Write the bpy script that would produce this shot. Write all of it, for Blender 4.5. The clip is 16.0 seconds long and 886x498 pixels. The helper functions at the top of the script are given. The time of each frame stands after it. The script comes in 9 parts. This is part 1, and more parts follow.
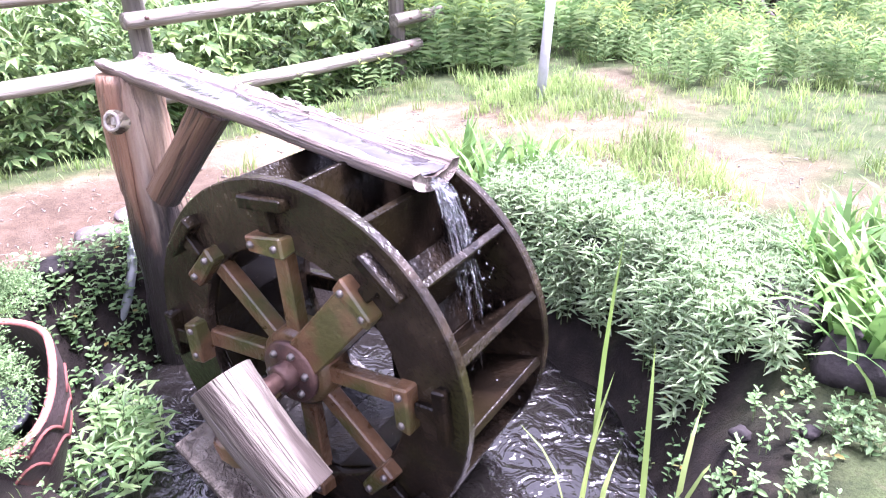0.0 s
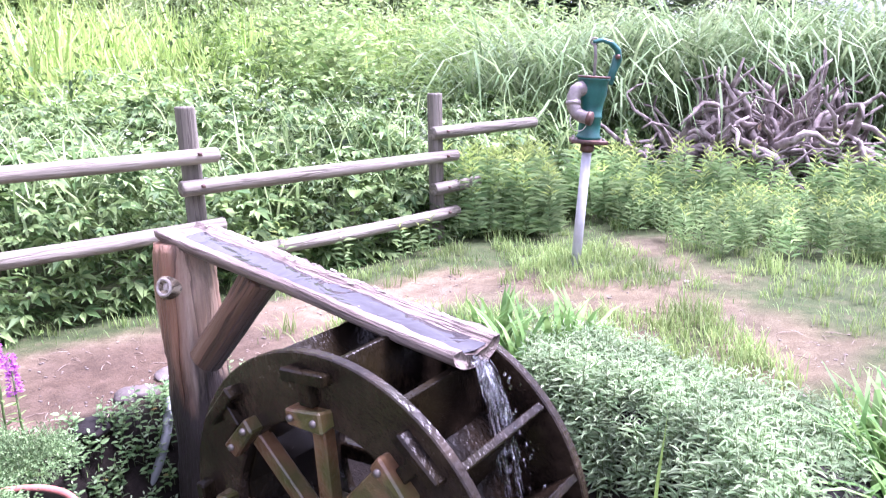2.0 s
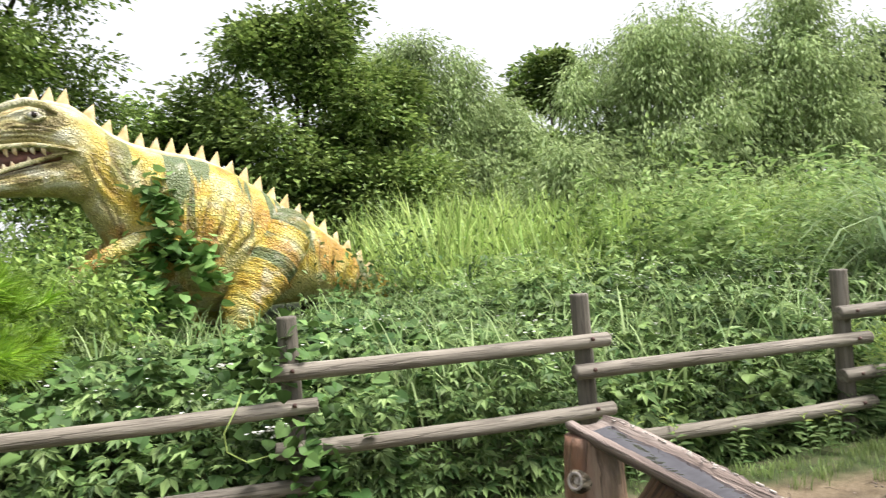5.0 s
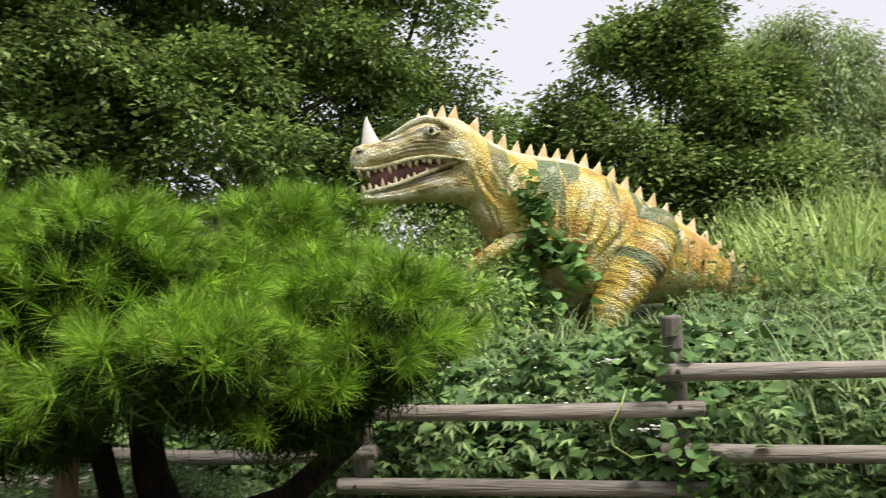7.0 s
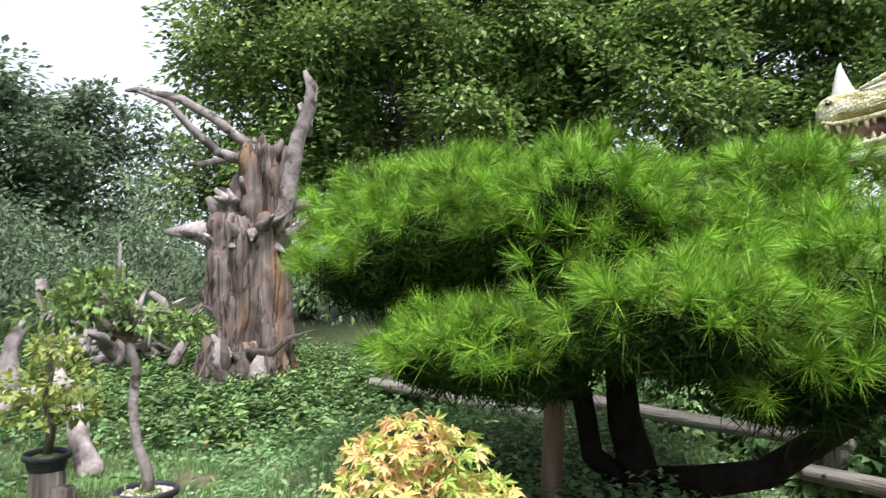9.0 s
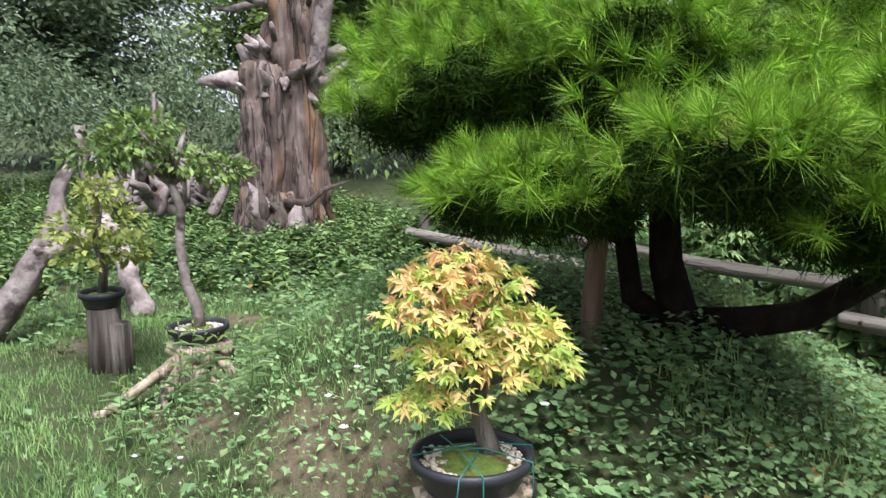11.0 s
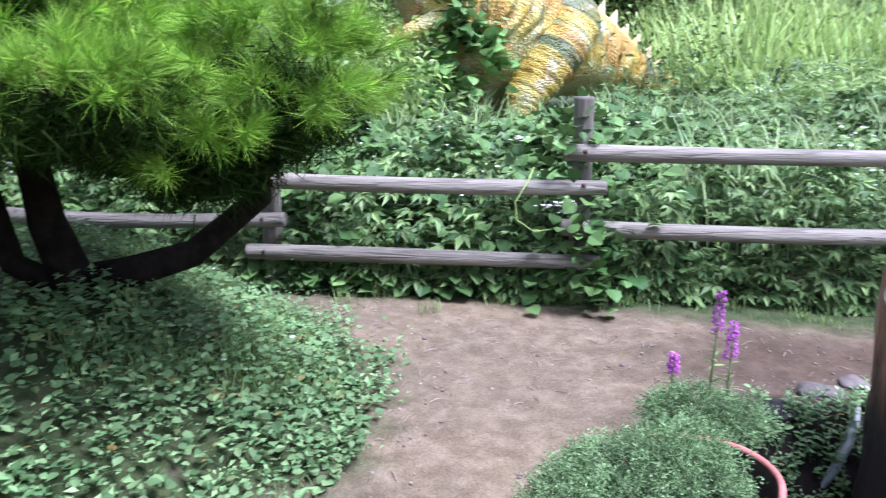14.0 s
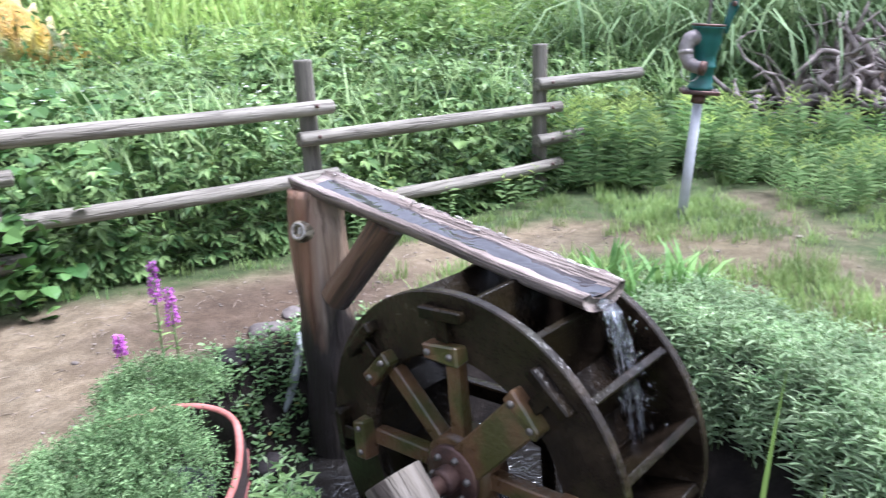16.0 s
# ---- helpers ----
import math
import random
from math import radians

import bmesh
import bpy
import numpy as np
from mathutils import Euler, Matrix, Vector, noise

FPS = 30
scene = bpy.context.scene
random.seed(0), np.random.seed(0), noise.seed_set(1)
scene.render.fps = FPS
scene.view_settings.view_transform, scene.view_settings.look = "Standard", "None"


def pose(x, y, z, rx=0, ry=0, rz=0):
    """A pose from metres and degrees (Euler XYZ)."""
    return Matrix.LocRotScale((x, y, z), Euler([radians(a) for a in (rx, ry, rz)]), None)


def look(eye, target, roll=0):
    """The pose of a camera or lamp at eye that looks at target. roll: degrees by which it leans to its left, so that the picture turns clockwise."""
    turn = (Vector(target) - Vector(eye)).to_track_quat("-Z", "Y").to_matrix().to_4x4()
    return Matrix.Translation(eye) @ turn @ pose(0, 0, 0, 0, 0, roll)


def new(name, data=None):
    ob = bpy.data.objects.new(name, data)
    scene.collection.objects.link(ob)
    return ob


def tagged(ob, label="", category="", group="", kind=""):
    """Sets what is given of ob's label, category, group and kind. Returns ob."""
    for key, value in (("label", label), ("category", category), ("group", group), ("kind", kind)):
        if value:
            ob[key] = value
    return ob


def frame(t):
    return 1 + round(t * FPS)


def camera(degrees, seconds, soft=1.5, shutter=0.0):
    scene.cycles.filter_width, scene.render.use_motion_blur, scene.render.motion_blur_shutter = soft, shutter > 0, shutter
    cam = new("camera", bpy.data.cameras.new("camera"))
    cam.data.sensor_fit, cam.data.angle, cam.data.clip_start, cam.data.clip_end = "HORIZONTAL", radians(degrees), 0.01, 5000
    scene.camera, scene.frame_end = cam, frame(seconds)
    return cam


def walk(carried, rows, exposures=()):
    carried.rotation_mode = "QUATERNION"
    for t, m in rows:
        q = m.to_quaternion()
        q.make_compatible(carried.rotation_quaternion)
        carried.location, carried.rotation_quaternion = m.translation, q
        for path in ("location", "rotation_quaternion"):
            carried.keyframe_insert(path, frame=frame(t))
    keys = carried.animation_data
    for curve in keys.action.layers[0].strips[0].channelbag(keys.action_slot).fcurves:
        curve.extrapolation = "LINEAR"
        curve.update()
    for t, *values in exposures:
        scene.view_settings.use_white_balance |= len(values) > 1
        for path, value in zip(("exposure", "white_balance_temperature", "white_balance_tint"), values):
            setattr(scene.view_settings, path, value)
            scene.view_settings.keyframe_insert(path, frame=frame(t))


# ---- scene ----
# camera: seconds, eye, yaw, pitch, roll
cam = camera(62.3, 16.0, soft=1.15, shutter=0.25)
PATH = [
    (0.0, -0.000, 0.000, 1.244, 1.17, -25.33, -2.22),
    (0.5, -0.004, 0.001, 1.259, 1.60, -23.17, -1.94),
    (1.0, -0.005, -0.006, 1.278, 1.81, -20.76, -1.73),
    (1.5, -0.014, -0.007, 1.296, 2.49, -17.15, -1.77),
    (2.0, -0.023, -0.008, 1.310, 3.36, -13.21, -1.61),
    (2.5, -0.036, -0.012, 1.324, 5.14, -9.85, -1.66),
    (3.0, -0.052, -0.023, 1.343, 8.01, -6.59, -2.22),
    (5.5, -0.192, -0.137, 1.454, 36.87, 2.61, -4.10),
    (6.0, -0.193, -0.189, 1.452, 43.52, 3.20, -3.90),
    (6.5, -0.242, -0.208, 1.444, 49.76, 3.25, -3.40),
    (7.0, -0.267, -0.231, 1.441, 57.47, 2.81, -3.05),
    (7.5, -0.279, -0.265, 1.441, 65.56, 2.09, -2.40),
    (8.0, -0.323, -0.286, 1.454, 74.81, 1.55, -1.10),
    (8.5, -0.350, -0.339, 1.438, 82.56, 0.91, -0.10),
    (9.0, -0.382, -0.396, 1.420, 90.20, 0.59, 0.71),
    (10.2, -0.420, -0.440, 1.385, 96.40, -5.60, 0.95),
    (11.5, -0.415, -0.419, 1.332, 88.68, -14.30, 1.12),
    (12.0, -0.418, -0.380, 1.316, 85.04, -15.65, 1.38),
    (12.5, -0.401, -0.336, 1.311, 79.13, -15.66, 1.64),
    (13.0, -0.370, -0.311, 1.310, 71.99, -14.77, 0.74),
    (13.5, -0.312, -0.289, 1.312, 61.65, -13.81, 0.45),
    (14.0, -0.297, -0.215, 1.330, 51.05, -13.55, 0.26),
    (14.5, -0.263, -0.206, 1.353, 40.78, -13.21, -0.12),
    (15.0, -0.241, -0.174, 1.348, 30.13, -13.72, -0.60),
    (15.5, -0.181, -0.159, 1.333, 21.43, -15.41, -1.83),
    (16.0, -0.136, -0.132, 1.325, 10.42, -16.66, -2.47),
]
EXPOSURES = [(0.0, 3.0, 5600, 43), (2.0, 2.45, 5450, 47), (3.2, 2.12, 5450, 50), (5.3, 1.05, 6600, 12), (7.5, 0.78, 6500, 18), (9.2, 1.25, 5900, 14), (11.3, 1.05, 5900, 19), (13.3, 1.33, 5150, 25), (14.5, 1.6, 5150, 29), (16.0, 1.72, 5400, 20)]
walk(cam, [(t, pose(x, y, z, 90 + pitch, 0, yaw) @ pose(0, 0, 0, 0, 0, roll)) for t, x, y, z, yaw, pitch, roll in PATH], EXPOSURES)

# overcast daylight
world = bpy.data.worlds.new("sky")
scene.world = world
world.use_nodes = True
wt = world.node_tree
sky = wt.nodes.new("ShaderNodeTexSky")
sky.sky_type = "NISHITA"
sky.sun_disc = False
sky.sun_elevation, sky.sun_rotation = radians(63), radians(70)
sky.dust_density, sky.air_density = 4.0, 1.0
veil = wt.nodes.new("ShaderNodeMix")
veil.data_type = "RGBA"
veil.inputs["Factor"].default_value = 0.85
veil.inputs["B"].default_value = (9.3, 9.6, 10.0, 1)  # even cloud cover over the clear sky
wt.links.new(sky.outputs["Color"], veil.inputs["A"])
wt.links.new(veil.outputs["Result"], wt.nodes["Background"].inputs["Color"])
wt.nodes["Background"].inputs["Strength"].default_value = 0.060
sun = new("sun", bpy.data.lights.new("sun", "SUN"))
sun.data.energy, sun.data.angle, sun.data.color = 3.85, radians(28), (1.0, 0.97, 0.92)
sun.matrix_world = look((0, 0, 30), (-14, -5, 0))

# ---------------------------------------------------------------- tools
rng = np.random.default_rng(11)
UP = np.array((0.0, 0.0, 1.0))
WATER = -0.42


def smooth01(a):
    a = np.clip(a, 0.0, 1.0)
    return a * a * (3 - 2 * a)


def big_mesh(name, verts, faces, mats=(), mat_index=None, smooth=True):
    """A mesh from arrays: faces is one array (m, k) or a list of such arrays."""
    if not isinstance(faces, (list, tuple)):
        faces = [faces]
    faces = [np.asarray(f, dtype=np.int32) for f in faces if len(f)]
    me = bpy.data.meshes.new(name)
    verts = np.asarray(verts, dtype=np.float32)
    me.vertices.add(len(verts))
    me.vertices.foreach_set("co", verts.ravel())
    loops = np.concatenate([f.ravel() for f in faces])
    totals = np.concatenate([np.full(len(f), f.shape[1]) for f in faces])
    starts = np.concatenate([[0], np.cumsum(totals)[:-1]])
    me.loops.add(len(loops))
    me.loops.foreach_set("vertex_index", loops)
    me.polygons.add(len(totals))
    me.polygons.foreach_set("loop_start", starts.astype(np.int32))
    if mat_index is not None:
        me.polygons.foreach_set("material_index", np.asarray(mat_index, dtype=np.int32))
    me.polygons.foreach_set("use_smooth", np.full(len(totals), smooth))
    for m in mats:
        me.materials.append(m)
    me.update(calc_edges=True)
    return me


class Build:
    """Collects pieces (verts, tris or quads) into one mesh."""

    def __init__(self):
        self.v, self.f3, self.f4, self.n = [], [], [], 0
        self.m3, self.m4 = [], []
        self.hide, self.crease = [], []

    def add(self, piece, m=None, slot=0):
        v, faces = piece
        v = np.asarray(v, dtype=float)
        if m is not None:
            mm = np.array(m)
            v = v @ mm[:3, :3].T + mm[:3, 3]
        self.v.append(v)
        for f in faces:
            f = np.asarray(f, dtype=np.int64)
            if len(f):
                if f.shape[1] == 3:
                    self.f3.append(f + self.n)
                    self.m3 += [slot] * len(f)
                else:
                    self.f4.append(f + self.n)
                    self.m4 += [slot] * len(f)
        self.n += len(v)
        return self

    def mesh(self, name, *mats, smooth=True):
        faces = ([np.concatenate(self.f3)] if self.f3 else []) + ([np.concatenate(self.f4)] if self.f4 else [])
        return big_mesh(name, np.concatenate(self.v), faces, mats, self.m3 + self.m4, smooth)


def thing(name, label, category, m=None, group="", kind=""):
    ob = new(name)
    ob.empty_display_size = 0.1
    if m is not None:
        ob.matrix_world = m
    return tagged(ob, label, category, group, kind)


def part(name, piece, material, parent=None, label="", smooth=True, m=None):
    """One mesh object from a piece, a Build or a mesh, under a thing or a part."""
    if isinstance(piece, Build):
        me = piece.mesh(name, material, smooth=smooth)
    elif isinstance(piece, tuple):
        me = Build().add(piece).mesh(name, material, smooth=smooth)
    else:
        me = piece
        if material is not None and not me.materials:
            me.materials.append(material)
    ob = new(name, me)
    if m is not None:
        ob.matrix_basis = m
    if parent is not None:
        ob.parent = parent
    if label:
        ob["label"] = label
    return ob


def tube(points, radii, n=10, rough=0.0, seed=0, caps=True, squash=1.0, ridges=0, ridge=0.0):
    """A tapering round bar along points, with an uneven skin."""
    pts = np.asarray(points, dtype=float)
    k = len(pts)
    radii = np.broadcast_to(np.asarray(radii, dtype=float), (k,))
    tang = np.gradient(pts, axis=0)
    tang /= np.linalg.norm(tang, axis=1)[:, None] + 1e-12
    a = np.cross(tang[0], UP if abs(tang[0][2]) < 0.9 else np.array((1.0, 0, 0)))
    a /= np.linalg.norm(a)
    r = np.random.default_rng(seed)
    phase = r.uniform(0, 6.28, 6)
    ang = np.linspace(0, 2 * np.pi, n, endpoint=False)
    verts = []
    for i in range(k):
        a = a - tang[i] * (a @ tang[i])
        a /= np.linalg.norm(a) + 1e-12
        b = np.cross(tang[i], a)
        rr = radii[i] * (1 + rough * (0.5 * np.sin(2 * ang + phase[0] + i * 0.7) + 0.4 * np.sin(3 * ang + phase[1] - i * 0.5) + 0.5 * r.normal(size=n) * 0.5))
        if ridges:
            rr = rr * (1 + ridge * np.sin(ridges * ang + phase[2] + 0.25 * i))
        verts.append(pts[i] + np.outer(np.cos(ang) * rr, a) + np.outer(np.sin(ang) * rr * squash, b))
    v = np.concatenate(verts)
    i, j = np.meshgrid(np.arange(k - 1), np.arange(n), indexing="ij")
    j2 = (j + 1) % n
    quads = np.stack([i * n + j, i * n + j2, (i + 1) * n + j2, (i + 1) * n + j], -1).reshape(-1, 4)
    faces = [quads]
    if caps:
        v = np.concatenate([v, pts[:1], pts[-1:]])
        jj = np.arange(n)
        faces.append(np.concatenate([np.stack([np.full(n, k * n), (jj + 1) % n, jj], -1),
                                     np.stack([np.full(n, k * n + 1), (k - 1) * n + jj, (k - 1) * n + (jj + 1) % n], -1)]))
    return v, faces


def log_bar(a, b, r0, r1, n=14, steps=9, rough=0.05, bend=0.01, seed=0, round_end=0.12):
    """A log from a to b with slightly rounded ends."""
    a, b = np.asarray(a, float), np.asarray(b, float)
    t = np.concatenate([[0, 0.004], np.linspace(0.012, 0.988, steps), [0.996, 1]])
    r = np.random.default_rng(seed)
    d = r.normal(size=3)
    pts = a + np.outer(t, b - a) + np.outer(np.sin(t * np.pi) * bend, d)
    rad = r0 + (r1 - r0) * t
    rad[0] *= 1 - round_end
    rad[-1] *= 1 - round_end
    return tube(pts, rad, n, rough, seed)


def grain_log(name, a, b, r0, r1, mat, parent, label="", **kw):
    """A log part whose own z axis runs along it, so that its grain does too."""
    a, b = Vector(a), Vector(b)
    d = b - a
    m = Matrix.Translation(a) @ d.to_track_quat("Z", "Y").to_matrix().to_4x4()
    return part(name, log_bar((0, 0, 0), (0, 0, d.length), r0, r1, **kw), mat, parent, label, m=m)


def lathe(profile, n=28, wobble=0.0, seed=0, sx=1.0, sy=1.0):
    """A turned body; profile is rows of radius, height from one end of the skin to the other."""
    p = np.asarray(profile, dtype=float)
    ang = np.linspace(0, 2 * np.pi, n, endpoint=False)
    r = np.random.default_rng(seed)
    ph = r.uniform(0, 6.28, 3)
    w = 1 + wobble * (np.sin(2 * ang + ph[0]) + 0.5 * np.sin(3 * ang + ph[1]))
    v = np.stack([np.outer(p[:, 0], np.cos(ang) * w) * sx, np.outer(p[:, 0], np.sin(ang) * w) * sy, np.repeat(p[:, 1:2], n, 1)], -1).reshape(-1, 3)
    k = len(p)
    i, j = np.meshgrid(np.arange(k - 1), np.arange(n), indexing="ij")
    j2 = (j + 1) % n
    return v, [np.stack([i * n + j, i * n + j2, (i + 1) * n + j2, (i + 1) * n + j], -1).reshape(-1, 4)]


def from_bm(bm):
    bm.verts.index_update()
    v = np.array([x.co[:] for x in bm.verts])
    tri = [[x.index for x in f.verts] for f in bm.faces if len(f.verts) == 3]
    quad = [[x.index for x in f.verts] for f in bm.faces if len(f.verts) == 4]
    for f in bm.faces:
        if len(f.verts) > 4:
            ix = [x.index for x in f.verts]
            tri += [[ix[0], ix[q], ix[q + 1]] for q in range(1, len(ix) - 1)]
    bm.free()
    return v, [np.array(tri).reshape(-1, 3), np.array(quad).reshape(-1, 4)]


def block(sx, sy, sz, bevel=0.004, m=None, jitter=0.0, seed=0, seg=1):
    """A sawn block with worn edges, centred."""
    bm = bmesh.new()
    bmesh.ops.create_cube(bm, size=1.0)
    r = np.random.default_rng(seed)
    for x in bm.verts:
        x.co = Vector((x.co.x * sx, x.co.y * sy, x.co.z * sz)) + Vector(r.normal(size=3) * jitter)
    if bevel:
        bmesh.ops.bevel(bm, geom=list(bm.edges), offset=bevel, segments=seg, affect="EDGES", profile=0.6)
    v, f = from_bm(bm)
    if m is not None:
        mm = np.array(m)
        v = v @ mm[:3, :3].T + mm[:3, 3]
    return v, f


def rock(r, seed, squash=0.7):
    bm = bmesh.new()
    bmesh.ops.create_icosphere(bm, subdivisions=3, radius=1.0)
    g = np.random.default_rng(seed)
    off = Vector(g.uniform(-50, 50, 3))
    for x in bm.verts:
        d = 1 + 0.35 * noise.noise(x.co * 1.1 + off) + 0.14 * noise.noise(x.co * 2.7 + off) + 0.05 * noise.noise(x.co * 7 + off)
        x.co = Vector((x.co.x * d * r, x.co.y * d * r * g.uniform(0.95, 1.05), x.co.z * d * r * squash))
    return from_bm(bm)


def roughen(piece, amp, scale, stretch=(1, 1, 1), seed=0.0, ridge=False):
    """Push a skin in and out along its normals with noise; ridge gives sharp creases."""
    v, faces = piece
    v = np.array(v, float)
    nrm = np.zeros_like(v)
    for f in faces:
        if len(f):
            a, b, c = v[f[:, 0]], v[f[:, 1]], v[f[:, 2]]
            m = np.cross(b - a, c - a)
            for k in range(f.shape[1]):
                np.add.at(nrm, f[:, k], m)
    nrm /= np.linalg.norm(nrm, axis=1)[:, None] + 1e-12
    off = np.empty(len(v))
    for i, p in enumerate(v):
        q = Vector((p[0] * stretch[0] * scale + seed, p[1] * stretch[1] * scale, p[2] * stretch[2] * scale))
        a = noise.noise(q) + 0.5 * noise.noise(q * 2.3) + 0.25 * noise.noise(q * 5.1)
        off[i] = (0.35 - abs(a)) if ridge else a
    return v + nrm * (off * amp)[:, None], faces


# leaf shapes: (verts, tris), length 1 along +y, normal +z
def leaf_shape(width=0.5, fold=0.12, droop=0.15, kind="oval"):
    if kind == "blade":
        ys, ws = (0, 0.3, 0.65, 1), (0.55, 1.0, 0.75, 0.0)
    elif kind == "lance":
        ys, ws = (0, 0.3, 0.7, 1), (0.15, 1.0, 0.7, 0.0)
    elif kind == "heart":
        ys, ws = (0, 0.22, 0.62, 1), (0.35, 1.05, 0.9, 0.0)
    else:
        ys, ws = (0, 0.25, 0.7, 1), (0.1, 0.9, 0.85, 0.0)
    v, f = [], []
    for y, w in zip(ys, ws):
        z = -droop * y * y
        v += [(-w * width / 2, y, z + fold * w * width), (0, y, z), (w * width / 2, y, z + fold * w * width)]
    for i in range(3):
        a = 3 * i
        if i < 2:
            f += [(a, a + 1, a + 4), (a, a + 4, a + 3), (a + 1, a + 2, a + 5), (a + 1, a + 5, a + 4)]
        else:
            f += [(a, a + 1, a + 4), (a + 1, a + 2, a + 4)]
    used = sorted({i for t in f for i in t})
    ren = {o: k for k, o in enumerate(used)}
    return np.array([v[i] for i in used]), np.array([[ren[i] for i in t] for t in f])


def leaf_simple(width=0.5, fold=0.15, droop=0.1):
    """Two triangles folded along the midrib."""
    return np.array([(0, 0, 0), (-width / 2, 0.45, fold * width), (0, 1, -droop), (width / 2, 0.45, fold * width)]), np.array([(0, 2, 1), (0, 3, 2)])


def palmate(lobes=5):
    """A lobed maple leaf."""
    v, f = [(0, 0, 0)], []
    for i in range(lobes):
        a = radians(-100 + 200 * i / (lobes - 1))
        ln = 1.0 - 0.35 * abs(i - (lobes - 1) / 2) / ((lobes - 1) / 2)
        wv = radians(19)
        k = len(v)
        v += [(math.sin(a - wv) * ln * 0.5, math.cos(a - wv) * ln * 0.5, 0.03), (math.sin(a) * ln, math.cos(a) * ln, -0.12 * ln),
              (math.sin(a + wv) * ln * 0.5, math.cos(a + wv) * ln * 0.5, 0.03)]
        f += [(0, k + 1, k), (0, k + 2, k + 1)]
    return np.array(v), np.array(f)


def frames_from(dirs, roll):
    """Rotation matrices whose +y goes along dirs, +z near up, rolled."""
    y = dirs / (np.linalg.norm(dirs, axis=1)[:, None] + 1e-9)
    x = np.cross(y, np.broadcast_to(UP, y.shape))
    bad = np.linalg.norm(x, axis=1) < 1e-3
    x[bad] = (1, 0, 0)
    x /= np.linalg.norm(x, axis=1)[:, None]
    z = np.cross(x, y)
    c, s = np.cos(roll)[:, None], np.sin(roll)[:, None]
    x, z = x * c + z * s, z * c - x * s
    return np.stack([x, y, z], -1)


def strew(shape, pos, dirs, size, roll=None):
    """Copies of one small shape as one big array of triangles."""
    v, f = shape
    pos = np.asarray(pos, dtype=float)
    n = len(pos)
    size = np.broadcast_to(np.asarray(size, dtype=float), (n,))
    roll = rng.normal(0, 0.5, n) if roll is None else roll
    rot = frames_from(np.asarray(dirs, float), roll)
    out = np.einsum("nij,kj->nki", rot, v) * size[:, None, None] + pos[:, None, :]
    faces = (f[None] + (np.arange(n) * len(v))[:, None, None]).reshape(-1, f.shape[1])
    return out.reshape(-1, 3), [faces]


def strips(base, heading, length, width, lean, curl, seg=4):
    """Grass blades: bent tapering strips. lean: start angle from upright; curl: how far the tip bends over (radians)."""
    n = len(base)
    t = np.linspace(0, 1, seg + 1)
    ang = lean[:, None] + curl[:, None] * t[None] ** 1.3
    step = length[:, None] / seg
    hor = np.concatenate([np.zeros((n, 1)), np.cumsum(np.sin(ang[:, :-1]) * step, 1)], 1)
    ver = np.concatenate([np.zeros((n, 1)), np.cumsum(np.cos(ang[:, :-1]) * step, 1)], 1)
    h = np.stack([np.cos(heading), np.sin(heading)], -1)
    side = np.stack([-np.sin(heading), np.cos(heading)], -1)
    w = width[:, None] * np.array([0.7, 1.0, 0.9, 0.6, 0.0] if seg == 4 else np.append(np.linspace(1, 0.6, seg), 0.0))[None] / 2
    c = base[:, None, :2] + h[:, None] * hor[..., None]
    z = base[:, None, 2] + ver
    lft = np.concatenate([c + side[:, None] * w[..., None], z[..., None]], -1)
    rgt = np.concatenate([c - side[:, None] * w[..., None], z[..., None]], -1)
    v = np.concatenate([lft[:, :-1], rgt[:, :-1], lft[:, -1:]], 1)
    m = 2 * seg + 1
    tri = []
    for i in range(seg - 1):
        tri += [(i, seg + i, seg + i + 1), (i, seg + i + 1, i + 1)]
    tri.append((seg - 1, 2 * seg - 1, 2 * seg))
    f = (np.array(tri)[None] + (np.arange(n) * m)[:, None, None]).reshape(-1, 3)
    return v.reshape(-1, 3), [f]


def around(n, spread=1.0):
    """Random directions, mostly sideways and up."""
    a = rng.uniform(0, 2 * np.pi, n)
    e = rng.normal(0.15, 0.45 * spread, n)
    return np.stack([np.cos(a) * np.cos(e), np.sin(a) * np.cos(e), np.sin(e)], -1)


def stuff(name, piece, material, label, category, smooth=False):
    b = piece if isinstance(piece, Build) else Build().add(piece)
    return tagged(new(name, b.mesh(name, material, smooth=smooth)), label, category, kind="stuff")


